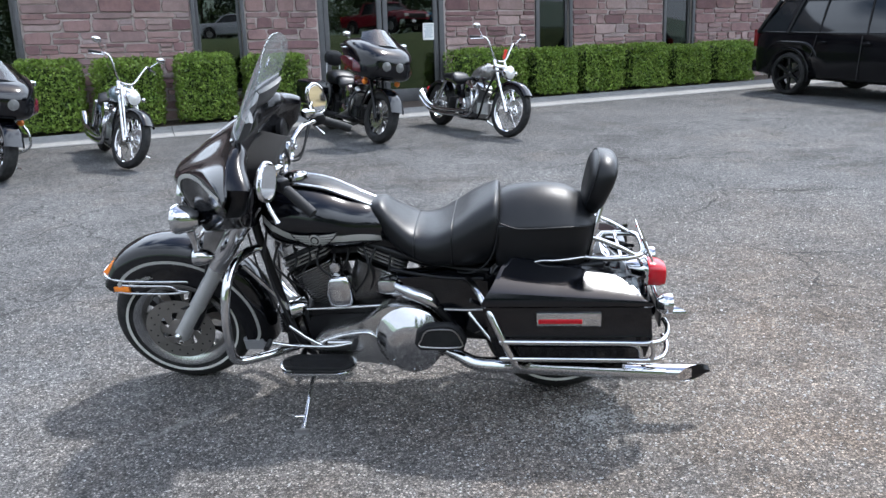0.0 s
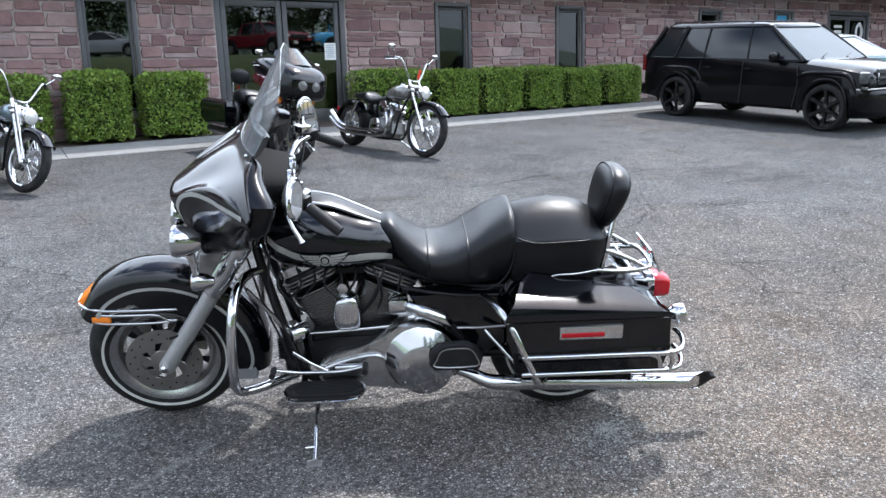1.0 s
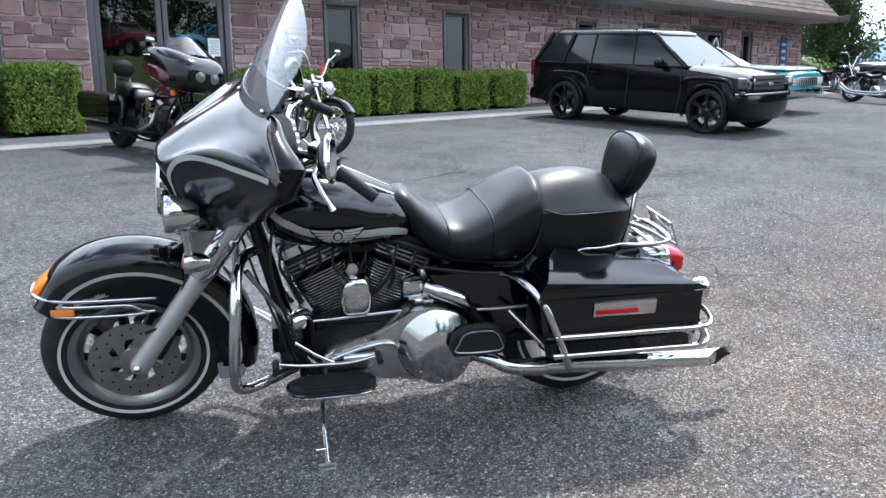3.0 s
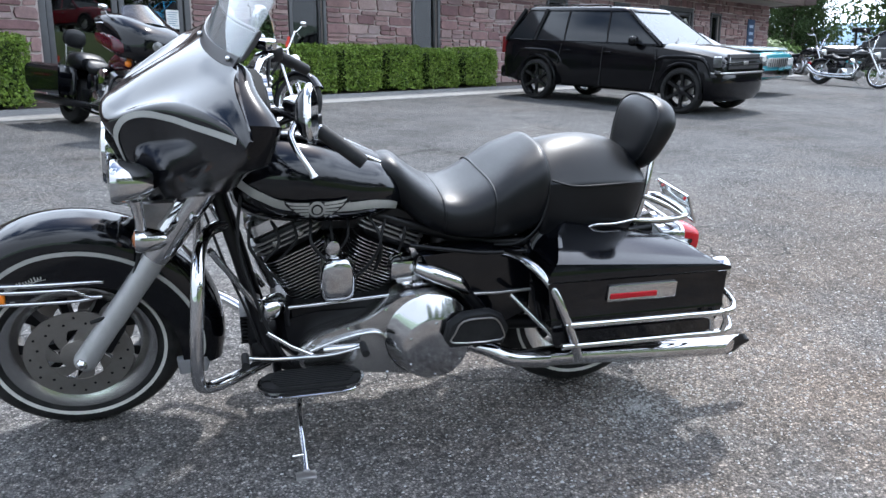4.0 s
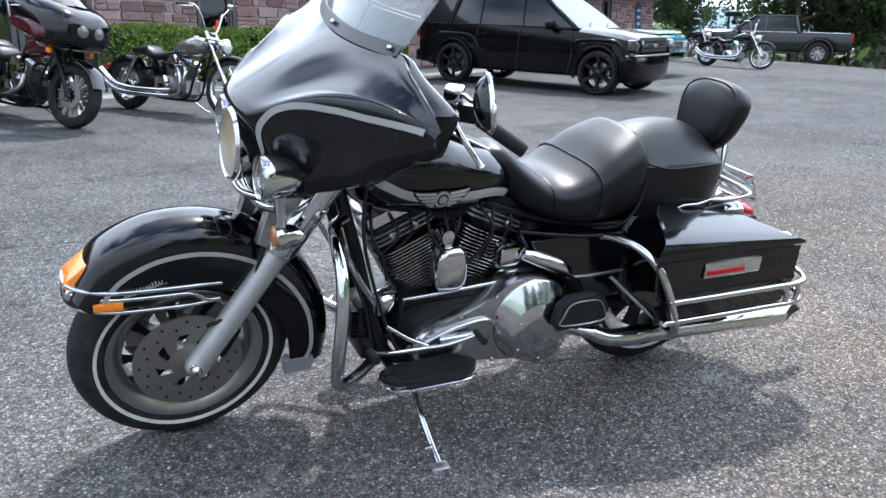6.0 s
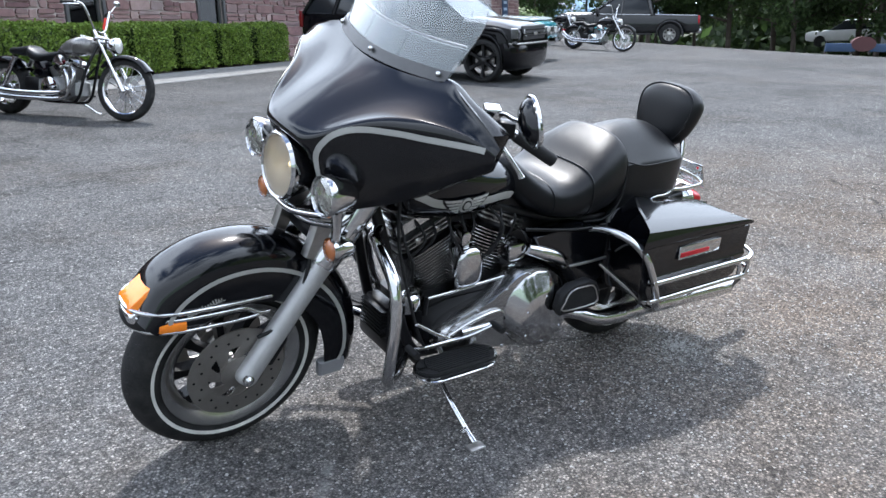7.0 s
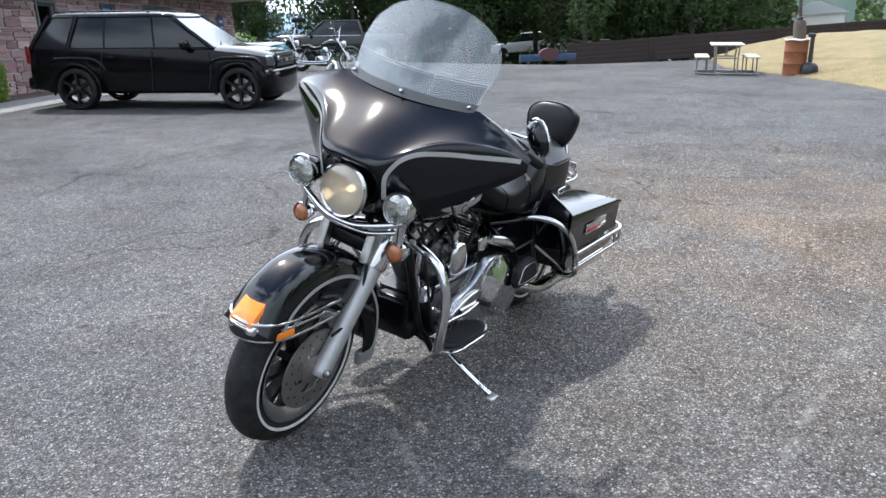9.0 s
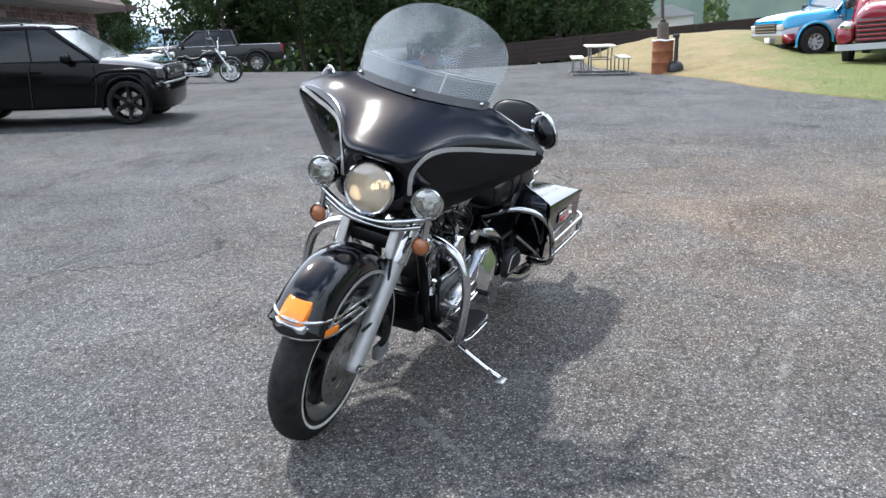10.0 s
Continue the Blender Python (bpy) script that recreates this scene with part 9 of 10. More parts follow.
rnd = random.Random(21)
bl = Shape()
for k in range(16000):
    i = rnd.choice((3, 4, 5, 5, 6, 6, 7, 7, 8))
    a, b = Vector(EDGE[i]), Vector(EDGE[i + 1])
    p = a.lerp(b, rnd.random()) + Vector((0.42, -0.91)) * (abs(rnd.gauss(0, 1.0)) * 3.0 - 0.08)
    z = bank_z(p.x, p.y) - 0.01
    h = rnd.uniform(0.010, 0.028)
    an = rnd.uniform(0, 6.28)
    w = 0.012
    dx, dy = math.cos(an) * w, math.sin(an) * w
    lx, ly = rnd.gauss(0, 0.04), rnd.gauss(0, 0.04)
    bl.add([(p.x - dx, p.y - dy, z), (p.x + dx, p.y + dy, z), (p.x + lx, p.y + ly, z + h)], [(0, 1, 2)])
M_TURF = M_GRASS.copy()
leafy(M_TURF, 0.65)
ob = part("grass", bl, M_TURF, smooth=False)
tagged(ob, "tufts of dry and green grass on the bank", "grass", kind="stuff")
wd = Shape()
for k in range(700):
    t = rnd.random()
    x = 13.6 + 4.6 * t + rnd.gauss(0, 0.05)
    y = 0.10 + 1.25 * t + rnd.gauss(0, 0.05) - 0.45
    z = ground_z(x, y)
    h = rnd.uniform(0.015, 0.05)
    an = rnd.uniform(0, 6.28)
    wd.add([(x - 0.02 * math.cos(an), y - 0.02 * math.sin(an), z), (x + 0.02 * math.cos(an), y + 0.02 * math.sin(an), z), (x + rnd.gauss(0, 0.02), y, z + h)], [(0, 1, 2)])
ob = part("weeds", wd, M_BLADE, smooth=False)
tagged(ob, "pale weeds growing in a pavement crack", "weeds", kind="stuff")


def leaf_tree(seed, height, spread, n=5200, leaf=0.115, low=0.06):
    rnd = random.Random(seed)
    e = new("tree")
    tagged(e, "leafy green tree behind the lot", "tree", "trees behind the lot")
    tr = Shape()
    tr.tube([(0, 0, -1.8), (rnd.gauss(0, 0.08), rnd.gauss(0, 0.08), height * 0.25), (rnd.gauss(0, 0.2), rnd.gauss(0, 0.2), height * 0.55), (rnd.gauss(0, 0.3), rnd.gauss(0, 0.3), height * 0.92)], [0.13, 0.10, 0.06, 0.015], 9)
    part("trunk", tr, M_BARK, e, "brown trunk")
    tips = []
    for k in range(17):
        a = k * 2.4 + rnd.uniform(-0.4, 0.4)
        z0 = height * (low + (0.85 - low) * k / 16)
        reach = spread * (1.0 - 0.62 * (k / 16) ** 1.5) * rnd.uniform(0.7, 1.1)
        tip = Vector((math.cos(a) * reach, math.sin(a) * reach, z0 + height * rnd.uniform(0.06, 0.16)))
        lm = Shape().tube([(0, 0, z0), (tip.x * 0.5, tip.y * 0.5, z0 + (tip.z - z0) * 0.35), tuple(tip)], [0.06, 0.04, 0.012], 6, smooth=2)
        part("limb", lm, M_BARK, e)
        tips += [(tip, 1.0), (Vector((tip.x * 0.6, tip.y * 0.6, z0 + (tip.z - z0) * 0.5)), 0.9)]
    tips.append((Vector((0, 0, height)), 0.8))
    s = Shape()
    for k in range(n):
        c, r = rnd.choice(tips)
        q = Vector((rnd.gauss(0, 1), rnd.gauss(0, 1), rnd.gauss(0, 0.7))).normalized() * rnd.uniform(0.3, 1.0) ** 0.5 * spread * 0.36 * r
        p = c + q
        d = Vector((rnd.gauss(0, 1), rnd.gauss(0, 1), rnd.gauss(0.5, 1))).normalized()
        u = d.orthogonal().normalized()
        u = Matrix.Rotation(rnd.uniform(0, 6.28), 3, d) @ u
        v = d.cross(u)
        a = leaf * rnd.uniform(0.6, 1.3)
        s.add([p - u * a, p - v * a * 0.55 + d * 0.03, p + u * a, p + v * a * 0.55 + d * 0.03], [(0, 1, 2, 3)])
    part("crown", s, M_LEAF_DARK, e, "uneven leafy crown", smooth=False)
    return e


protos = [leaf_tree(3, 9.5, 3.0, 9800), leaf_tree(4, 11.5, 3.4, 11000), leaf_tree(5, 8.0, 2.8, 9000), leaf_tree(6, 10.5, 2.6, 9400)]
spots = [(31.0, 24.5, 1.0), (34.0, 22.0, 1.05), (33.5, 18.5, 0.95), (35.5, 15.8, 1.1), (33.2, 13.2, 1.0), (36.0, 11.2, 1.0), (34.5, 8.6, 1.05), (37.0, 6.8, 0.6), (38.5, 9.4, 1.15), (39.0, 13.5, 1.2), (38.5, 17.8, 1.2), (37.5, 21.5, 1.15), (34.5, 27.5, 1.15),
         (27.2, 31.0, 0.55), (26.0, 34.0, 0.75), (41.5, 8.6, 1.0), (32.6, 27.4, 0.36), (24.8, 26.6, 0.55), (25.9, 27.0, 0.50), (24.2, 25.6, 0.42), (26.6, 28.4, 0.62), (33.2, 25.6, 0.62), (33.6, 23.6, 0.7)]
for k, (x, y, s) in enumerate(spots):
    m = Matrix.Translation((x, y, ground_z(x, min(y, 30)) - 0.25)) @ Matrix.Rotation(k * 1.9, 4, "Z") @ Matrix.Scale(s, 4)
    src = protos[k % 4]
    if k < 4:
        src.matrix_basis = m
    else:
        c = copy_thing(src, Matrix())
        c.matrix_basis = m

# far wood, one uncountable mass
fw = Shape()
for k in range(21000):
    t = rnd.random() * 1.5
    x = 46 + rnd.gauss(0, 2.5) + 4 * t
    y = 1 + 33 * t
    zt = 7.5 + 2.2 * noise.noise(Vector((y * 0.25, 0, 0))) + 1.2 * noise.noise(Vector((y * 0.9, 5, 0)))
    if y < 5.5:
        zt *= 0.10 if y > 2.2 else 0.26
    if y > 33.0:
        zt *= 0.30
    p = Vector((x, y, rnd.uniform(-0.5, zt)))
    d = Vector((rnd.gauss(-1, 0.7), rnd.gauss(0, 0.7), rnd.gauss(0.5, 0.8))).normalized()
    u = Matrix.Rotation(rnd.uniform(0, 6.28), 3, d) @ d.orthogonal().normalized()
    v = d.cross(u)
    a = rnd.uniform(0.22, 0.5) * (0.5 if y < 5.5 else 1.0)
    fw.add([p - u * a, p - v * a * 0.6, p + u * a, p + v * a * 0.6], [(0, 1, 2, 3)])
ob = part("far_wood", fw, M_LEAF_DARK, smooth=False)
tagged(ob, "dark belt of woodland behind the nearer trees", "woodland", kind="stuff")

# low shrubs beside the building's end
M_SHRUB = material("shrub_leaf", (0.085, 0.15, 0.03), 0.6, 0.0, (0.13, 0.20, 0.04), 1.2, 0.8, vary=0.4)
for k, (x, y, r, h) in enumerate(((21.6, 24.2, 1.1, 1.1), (23.6, 26.0, 1.4, 1.3), (25.5, 27.6, 1.3, 1.2))):
    e = thing("shrub", Matrix.Translation((x, y, ground_z(x, y) - 0.06 * max(0.0, x - 21.0))), "bright green rounded shrub near the building", "shrub", "shrubs by the building")
    part("core", Shape().ball((0, 0, h * 0.42), (r * 0.72, r * 0.72, h * 0.45), 12), M_LEAF_CORE, e)
    s = Shape()
    for q in range(1500):
        d = Vector((rnd.gauss(0, 1), rnd.gauss(0, 1), abs(rnd.gauss(0, 1)))).normalized()
        p = Vector((d.x * r, d.y * r, d.z * h * 0.95 + 0.05)) * rnd.uniform(0.78, 1.05)
        u = Matrix.Rotation(rnd.uniform(0, 6.28), 3, d) @ d.orthogonal().normalized()
        v = (d + Vector((rnd.gauss(0, 0.5), rnd.gauss(0, 0.5), 0))).cross(u).normalized()
        a = rnd.uniform(0.04, 0.08)
        s.add([p - u * a, p - v * a * 0.6, p + u * a, p + v * a * 0.6], [(0, 1, 2, 3)])
    part("foliage", s, M_SHRUB, e, smooth=False)

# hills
# the far ridge's distance haze is put into its blue base colour
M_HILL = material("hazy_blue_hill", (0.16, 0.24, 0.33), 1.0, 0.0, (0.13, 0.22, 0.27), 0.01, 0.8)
M_HILL_NEAR = material("wooded_hill", (0.14, 0.19, 0.15), 1.0, 0.0, (0.22, 0.27, 0.21), 0.05, 0.8, 0.6, 0.4)


def hill(name, dist, a0, a1, top, mat, label, seed):
    rows = []
    for k in range(60):
        a = radians(a0 + (a1 - a0) * k / 59)
        t = k / 59
        h = top * (math.sin(math.pi * t) ** 0.7) * (1 + 0.25 * noise.noise(Vector((t * 6, seed, 0))) + 0.06 * noise.noise(Vector((t * 30, seed, 1))))
        rows.append([(math.cos(a) * dist, math.sin(a) * dist, -30), (math.cos(a) * (dist + dist * 0.04), math.sin(a) * (dist + dist * 0.04), h * 0.6), (math.cos(a) * dist * 1.12, math.sin(a) * dist * 1.12, h), (math.cos(a) * dist * 1.4, math.sin(a) * dist * 1.4, -30)])
    ob = part(name, Shape().sheet(rows), mat)
    tagged(ob, label, "hill", kind="structure")


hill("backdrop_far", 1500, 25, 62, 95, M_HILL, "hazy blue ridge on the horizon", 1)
hill("backdrop_near", 420, -26, 22, 42, M_HILL_NEAR, "wooded green hillside in the distance", 2)
# two unseen ridges, added to darken the low sky in reflections
hill("backdrop_west", 700, 60, 200, 110, M_HILL_NEAR, "unseen wooded ridge added behind the building", 3)
hill("backdrop_south", 500, 195, 338, 85, M_HILL_NEAR, "unseen wooded ridge added behind the lot", 4)

# ---- picnic table, barrel, ash stand, lamp post ----
M_TABLE = material("weathered_table_top", (0.52, 0.50, 0.40), 0.7, 0.0, (0.40, 0.38, 0.30), 6.0, 0.6, 0.2, 40.0)
M_GALV = material("dull_galvanised_steel", (0.30, 0.30, 0.29), 0.5, 0.8, (0.2, 0.2, 0.19), 10.0, 0.6)
M_RUST = material("rusty_barrel_paint", (0.23, 0.075, 0.028), 0.75, 0.1, (0.14, 0.05, 0.025), 5.0, 0.8, 0.4, 40.0, fine=(0.30, 0.12, 0.05))
M_DARKWOOD = material("dark_treated_wood", (0.06, 0.05, 0.045), 0.85, 0.0, (0.09, 0.075, 0.065), 5.0, 0.6, 0.4, 40.0)

tb = thing("picnic_table", on_ground(19.35, 5.0, 11), "pale picnic table with steel tube legs", "table")
for k in range(4):
    part("top_board", Shape().box((0, -0.315 + 0.21 * k, 0.76), (1.75, 0.20, 0.04), bevel=0.006), M_TABLE, tb, "pale table board")
for sy in (1, -1):
    for q in (0.53, 0.71):
        part("seat_board", Shape().box((0, sy * q, 0.45), (1.75, 0.18, 0.04), bevel=0.006), M_TABLE, tb, "pale bench board")
for x in (-0.62, 0.62):
    part("ground_rail", Shape().tube([(x, -0.80, 0.025), (x, 0.80, 0.025)], 0.022, 8, smooth=1), M_GALV, tb, "steel ground rail")
    for sy in (1, -1):
        part("leg", Shape().tube([(x, sy * 0.27, 0.03), (x, sy * 0.27, 0.40), (x, sy * 0.29, 0.74)], 0.020, 8, smooth=2), M_GALV, tb, "steel table leg")
        for q in (0.48, 0.74):
            part("bench_leg", Shape().tube([(x, sy * q, 0.03), (x, sy * q, 0.43)], 0.018, 8, smooth=1), M_GALV, tb, "upright bench leg")
    part("cross_bar", Shape().tube([(x, -0.27, 0.42), (x, 0.27, 0.42)], 0.016, 8, smooth=1), M_GALV, tb)
    part("brace", Shape().tube([(x, 0.0, 0.43), (x * 0.2, 0.0, 0.73)], 0.014, 8, smooth=1), M_GALV, tb)

br = thing("barrel", on_ground(19.15, 3.28), "rusty steel barrel used as a litter bin", "barrel")
part("drum", Shape().lathe([(0.0, 0.0), (0.28, 0.0), (0.285, 0.02), (0.28, 0.04), (0.28, 0.28), (0.292, 0.30), (0.28, 0.32), (0.28, 0.58), (0.292, 0.60), (0.28, 0.62), (0.28, 0.85), (0.288, 0.87), (0.28, 0.88), (0.25, 0.87), (0.25, 0.70), (0, 0.70)], 40), M_RUST, br, "rust-brown drum")
part("liner", Shape().tube([(0.286 * math.cos(a), 0.286 * math.sin(a), 0.885 + 0.012 * math.sin(5 * a)) for a in (2 * math.pi * k / 24 for k in range(24))], 0.016, 6, close=True, smooth=1), M_WHITE, br, "white bag rim")
ash = thing("ash_stand", on_ground(19.0, 2.92), "black cigarette stand with a round base", "ashtray")
part("base", Shape().lathe([(0, 0), (0.20, 0), (0.22, 0.03), (0.21, 0.22), (0.15, 0.31), (0.06, 0.34), (0, 0.34)], 30), M_BUMPER, ash)
part("stem", Shape().tube([(0, 0, 0.32), (0, 0, 0.98)], [0.055, 0.05], 16, smooth=1), M_BUMPER, ash)
part("cap", Shape().box((0.0, 0.02, 1.0), (0.12, 0.18, 0.10), bevel=0.03), M_BUMPER, ash)
post = thing("lamp_post", Matrix.Translation((21.6, 3.33, ground_z(0, 3.4) + 0.1)), "dark post on a weathered brown foot", "post")
part("footing", Shape().lathe([(0, -0.2), (0.185, -0.2), (0.165, 1.18), (0.12, 1.24), (0, 1.24)], 28), M_BARK, post, "weathered brown footing")
part("pole", Shape().tube([(0, 0, 1.22), (0, 0, 4.2), (0, 0, 7.0)], [0.050, 0.046, 0.042], 14), M_DARKWOOD, post, "dark pole")
part("collar", Shape().lathe([(0.085, 1.24), (0.085, 1.32), (0.055, 1.34)], 20), M_BUMPER, post)

# brown timber wall, white building and far sheds
tw = thing("retaining_wall", Matrix.Translation((33.0, 3.0, 0.1)) @ Matrix.Rotation(radians(-72), 4, "Z"), "long brown timber wall behind the grass", "wall", kind="structure")
M_BROWN = material("brown_timber", (0.032, 0.022, 0.019), 0.9, 0.0, (0.046, 0.032, 0.027), 1.5, 0.7, 0.3, 20.0)
for k in range(5):
    part("plank", Shape().box((0.5, 0, 0.12 + 0.19 * k), (22.0, 0.16, 0.188), bevel=0.004), M_BROWN, tw)
for k in range(8):
    part("wall_post", Shape().box((-7.0 + 2.5 * k, -0.10, 0.46), (0.12, 0.06, 0.98), bevel=0.01), M_BROWN, tw)
wb = thing("white_building", Matrix.Translation((57.5, 4.75, -1.4)) @ Matrix.Rotation(radians(-88), 4, "Z"), "low white metal building far behind the lot", "building")
part("wall", Shape().box((0, 0, 1.5), (3.4, 6.0, 3.0)), M_WHITE, wb, "white metal wall", smooth=False)
part("roof", Shape().prism([(-2.0, 2.95), (2.0, 2.95), (0.3, 3.75), (-0.3, 3.75)], "y", -3.2, 3.2), material("pale_metal_roof", (0.55, 0.57, 0.58), 0.4, 0.4, (0.48, 0.5, 0.51), 1.0, 0.5), wb, "pale metal roof", smooth=False)
part("door", Shape().box((0.3, -3.02, 1.05), (1.2, 0.06, 2.1)), M_SILVER, wb, smooth=False)

# low blue board with a red oval sign at the lot's far edge
sg = thing("low_sign", on_ground(23.4, 11.5, -34), "low blue board with a faded red oval sign", "sign")
M_SIGNBLUE = material("faded_blue_paint", (0.03, 0.06, 0.12), 0.8, 0.0, (0.05, 0.08, 0.14), 3.0, 0.6)
M_SIGNRED = material("faded_red_paint", (0.085, 0.035, 0.037), 0.8, 0.0, (0.10, 0.04, 0.04), 3.0, 0.6)
for x in (-0.72, 0.72):
    part("panel", Shape().box((x, 0, 0.13), (0.95, 0.08, 0.24), bevel=0.01), M_SIGNBLUE, sg, "blue panel")
part("oval_sign", Shape().loft([[(x, y, 0.24 + z) for _, x, z in oval(0, 0, 0, 0.40, 0.22, 28, 2.0)] for y in (-0.05, 0.05)]), M_SIGNRED, sg, "faded red oval")
for x in (-1.15, -0.3, 0.3, 1.15):
    part("stake", Shape().box((x, 0.06, 0.08), (0.05, 0.05, 0.28)), M_DARKWOOD, sg)

# street sign pole beside the building, letter box
sp = thing("sign_pole", Matrix.Translation((24.5, 26.0, 1.65)), "thin steel pole with a small weathered sign", "sign")
part("pole", Shape().tube([(0, 0, -0.2), (0.05, 0, 3.4)], 0.035, 10, smooth=1), M_GALV, sp)
part("sign_plate", Shape().box((0.05, -0.04, 3.0), (0.45, 0.02, 0.6), bevel=0.005), M_GALV, sp, "weathered sign plate")
lp = thing("angled_post", Matrix.Translation((27.5, 25.5, 1.6)), "dark angled post with a box on top", "post")
part("pole", Shape().tube([(0, 0, -0.2), (0, 0, 1.5)], 0.05, 8, smooth=1), M_BUMPER, lp)
part("box", Shape().box((0.25, 0, 1.5), (0.75, 0.3, 0.2), bevel=0.03), M_BUMPER, lp)

# trucks on the bank
pickup(Matrix.Translation((23.75, -2.44, -0.03)) @ Matrix.Rotation(radians(112), 4, "Z") @ Matrix.Rotation(radians(2.0), 4, "Y") @ Matrix.Scale(1.08, 4), "bright blue and silver pickup parked on the grass", M_BLUE, second=M_SILVER, lift=0.0, crew=False)
old_truck(Matrix.Translation((20.28, -2.47, -0.20)) @ Matrix.Rotation(radians(162), 4, "Z"), "dark red vintage truck with a barred grille on the grass")
# raised lot behind the camera, mirrored in the shop's glass
tm = Matrix.Translation((15.5, -11.5, 0)) @ Matrix.Rotation(math.atan2(10.0, 14.0), 4, "Z")
tr = Shape().sheet([[(-13 + 2 * k, y, z + 0.12 * noise.noise(Vector((k * 0.7, y, 2)))) for k in range(14)] for y, z in ((4.6, -1.2), (3.6, 1.0), (2.6, 3.0), (1.8, 3.5), (-3.0, 3.55), (-9.0, 3.6), (-12.0, -1.2))])
ob = part("upper_bank", tr, material("rough_green_grass", (0.055, 0.080, 0.028), 0.9, 0.0, (0.09, 0.11, 0.045), 0.8, 0.7), None, m=tm)
tagged(ob, "raised grass terrace behind the lot", "grass", kind="structure")
pickup(tm @ Matrix.Translation((2.6, -0.8, 3.52)) @ Matrix.Rotation(radians(52), 4, "Z"), "red pickup parked on the terrace behind", M_MAROON)
pickup(tm @ Matrix.Translation((7.6, -1.2, 3.52)) @ Matrix.Rotation(radians(160), 4, "Z"), "blue pickup parked on the terrace behind", M_BLUE, crew=False)
classic_car(tm @ Matrix.Translation((-5.5, -0.8, 3.52)) @ Matrix.Rotation(radians(20), 4, "Z"), "silver classic car parked on the terrace behind", M_SILVER, M_SILVER)
# trees along the back of the terrace, mirrored in the glass
for k, (u, v, sc) in enumerate(((-20, -9, 1.0), (-16, -7, 0.9), (-12.5, -9.5, 1.05), (-9, -7.5, 0.95), (-5, -9, 1.1), (-1.5, -7.5, 0.9), (2.5, -9.5, 1.0), (6, -7.5, 1.05), (9.0, -9.5, 0.9), (-25, -8, 1.1), (-30, -9, 1.0))):
    c = copy_thing(protos[k % 4], Matrix())
    c.matrix_basis = tm @ Matrix.Translation((u, v, 3.4 if u > -13 else -0.4)) @ Matrix.Rotation(k * 2.3, 4, "Z") @ Matrix.Scale(sc * (1.0 if u > -13 else 1.25), 4)
    tagged(c, "leafy tree on the terrace behind the lot", "tree", "trees behind the lot")
# far parked cars between the trunks
for k, (x, y, yaw, mat) in enumerate(((44.0, 17.5, 80, M_SILVER), (44.5, 13.0, 95, M_SILVER), (45.0, 11.0, 70, M_MAROON), (44.0, 20.5, 100, M_WHITE))):
    e = thing("parked_car", Matrix.Translation((x, y, ground_z(x, y) - 0.85)) @ Matrix.Rotation(radians(yaw), 4, "Z"), "small car parked far behind the trees", "car", "cars behind the trees")
    part("body", car_body([(-2.1, 0.4, 0.75, 0.8, 0.75), (-2.0, 0.3, 0.85, 0.9, 0.85), (0, 0.28, 0.88, 0.92, 0.88), (1.8, 0.3, 0.8, 0.88, 0.85), (2.1, 0.4, 0.7, 0.75, 0.75)], 2), mat, e)
    part("glasshouse", cabin((-1.6, 0.9), (-1.1, 0.2), 0.78, 0.6, 0.88, 1.38), M_CARGLASS, e)
    part("roof", Shape().loft([rrect(-1.15, 0.25, -0.62, 0.62, 0.1, 1.36), rrect(-1.0, 0.1, -0.5, 0.5, 0.1, 1.42)]), mat, e)
    for wx in (1.3, -1.3):
        for wy in (0.78, -0.78):
            part("wheel", Shape().lathe([(0, -0.1), (0.30, -0.1), (0.31, 0), (0.30, 0.1), (0, 0.1)], 18, axis="y", m=Matrix.Translation((wx, wy, 0.31))), M_TYRE, e)

# ---- on the facade ----
no = thing("door_notice", BUILD @ Matrix.Translation((4.70, WALL_Y + 0.028, 2.10)), "white printed notice taped inside the door glass", "notice")
part("sheet", Shape().box((0, 0, 0), (0.22, 0.004, 0.30)), M_WHITE, no, smooth=False)
M_INK = material("grey_ink", (0.18, 0.26, 0.34), 0.7)
for k in range(7):
    part("text_bar", Shape().box((-0.01 * (k % 2), -0.004, 0.11 - 0.035 * k), (0.17 - 0.02 * (k % 3), 0.002, 0.012)), M_INK, no, smooth=False)
bs = thing("wall_sign", BUILD @ Matrix.Translation((24.33, WALL_Y - 0.045, 2.3)), "tall narrow blue sign on the stone wall", "sign")
part("board", Shape().box((0, 0, 0), (0.46, 0.03, 1.45), bevel=0.006), M_SIGNBLUE, bs)
for k in range(5):
    part("text_bar", Shape().box((0, -0.018, 0.5 - 0.22 * k), (0.26, 0.004, 0.09)), material("pale_sign_print", (0.35, 0.45, 0.6), 0.6) if k == 0 else bpy.data.materials["pale_sign_print"], bs, smooth=False)
# the panel gives no light: its lit look is a brighter blue
lx = thing("window_sign", BUILD @ Matrix.Translation((17.16, WALL_Y + 0.05, 2.80)), "blue window panel, its lit look put in its colour", "sign")
part("board", Shape().box((0, 0, 0), (0.40, 0.01, 0.40)), material("blue_panel", (0.06, 0.36, 0.62), 0.4), lx, smooth=False)
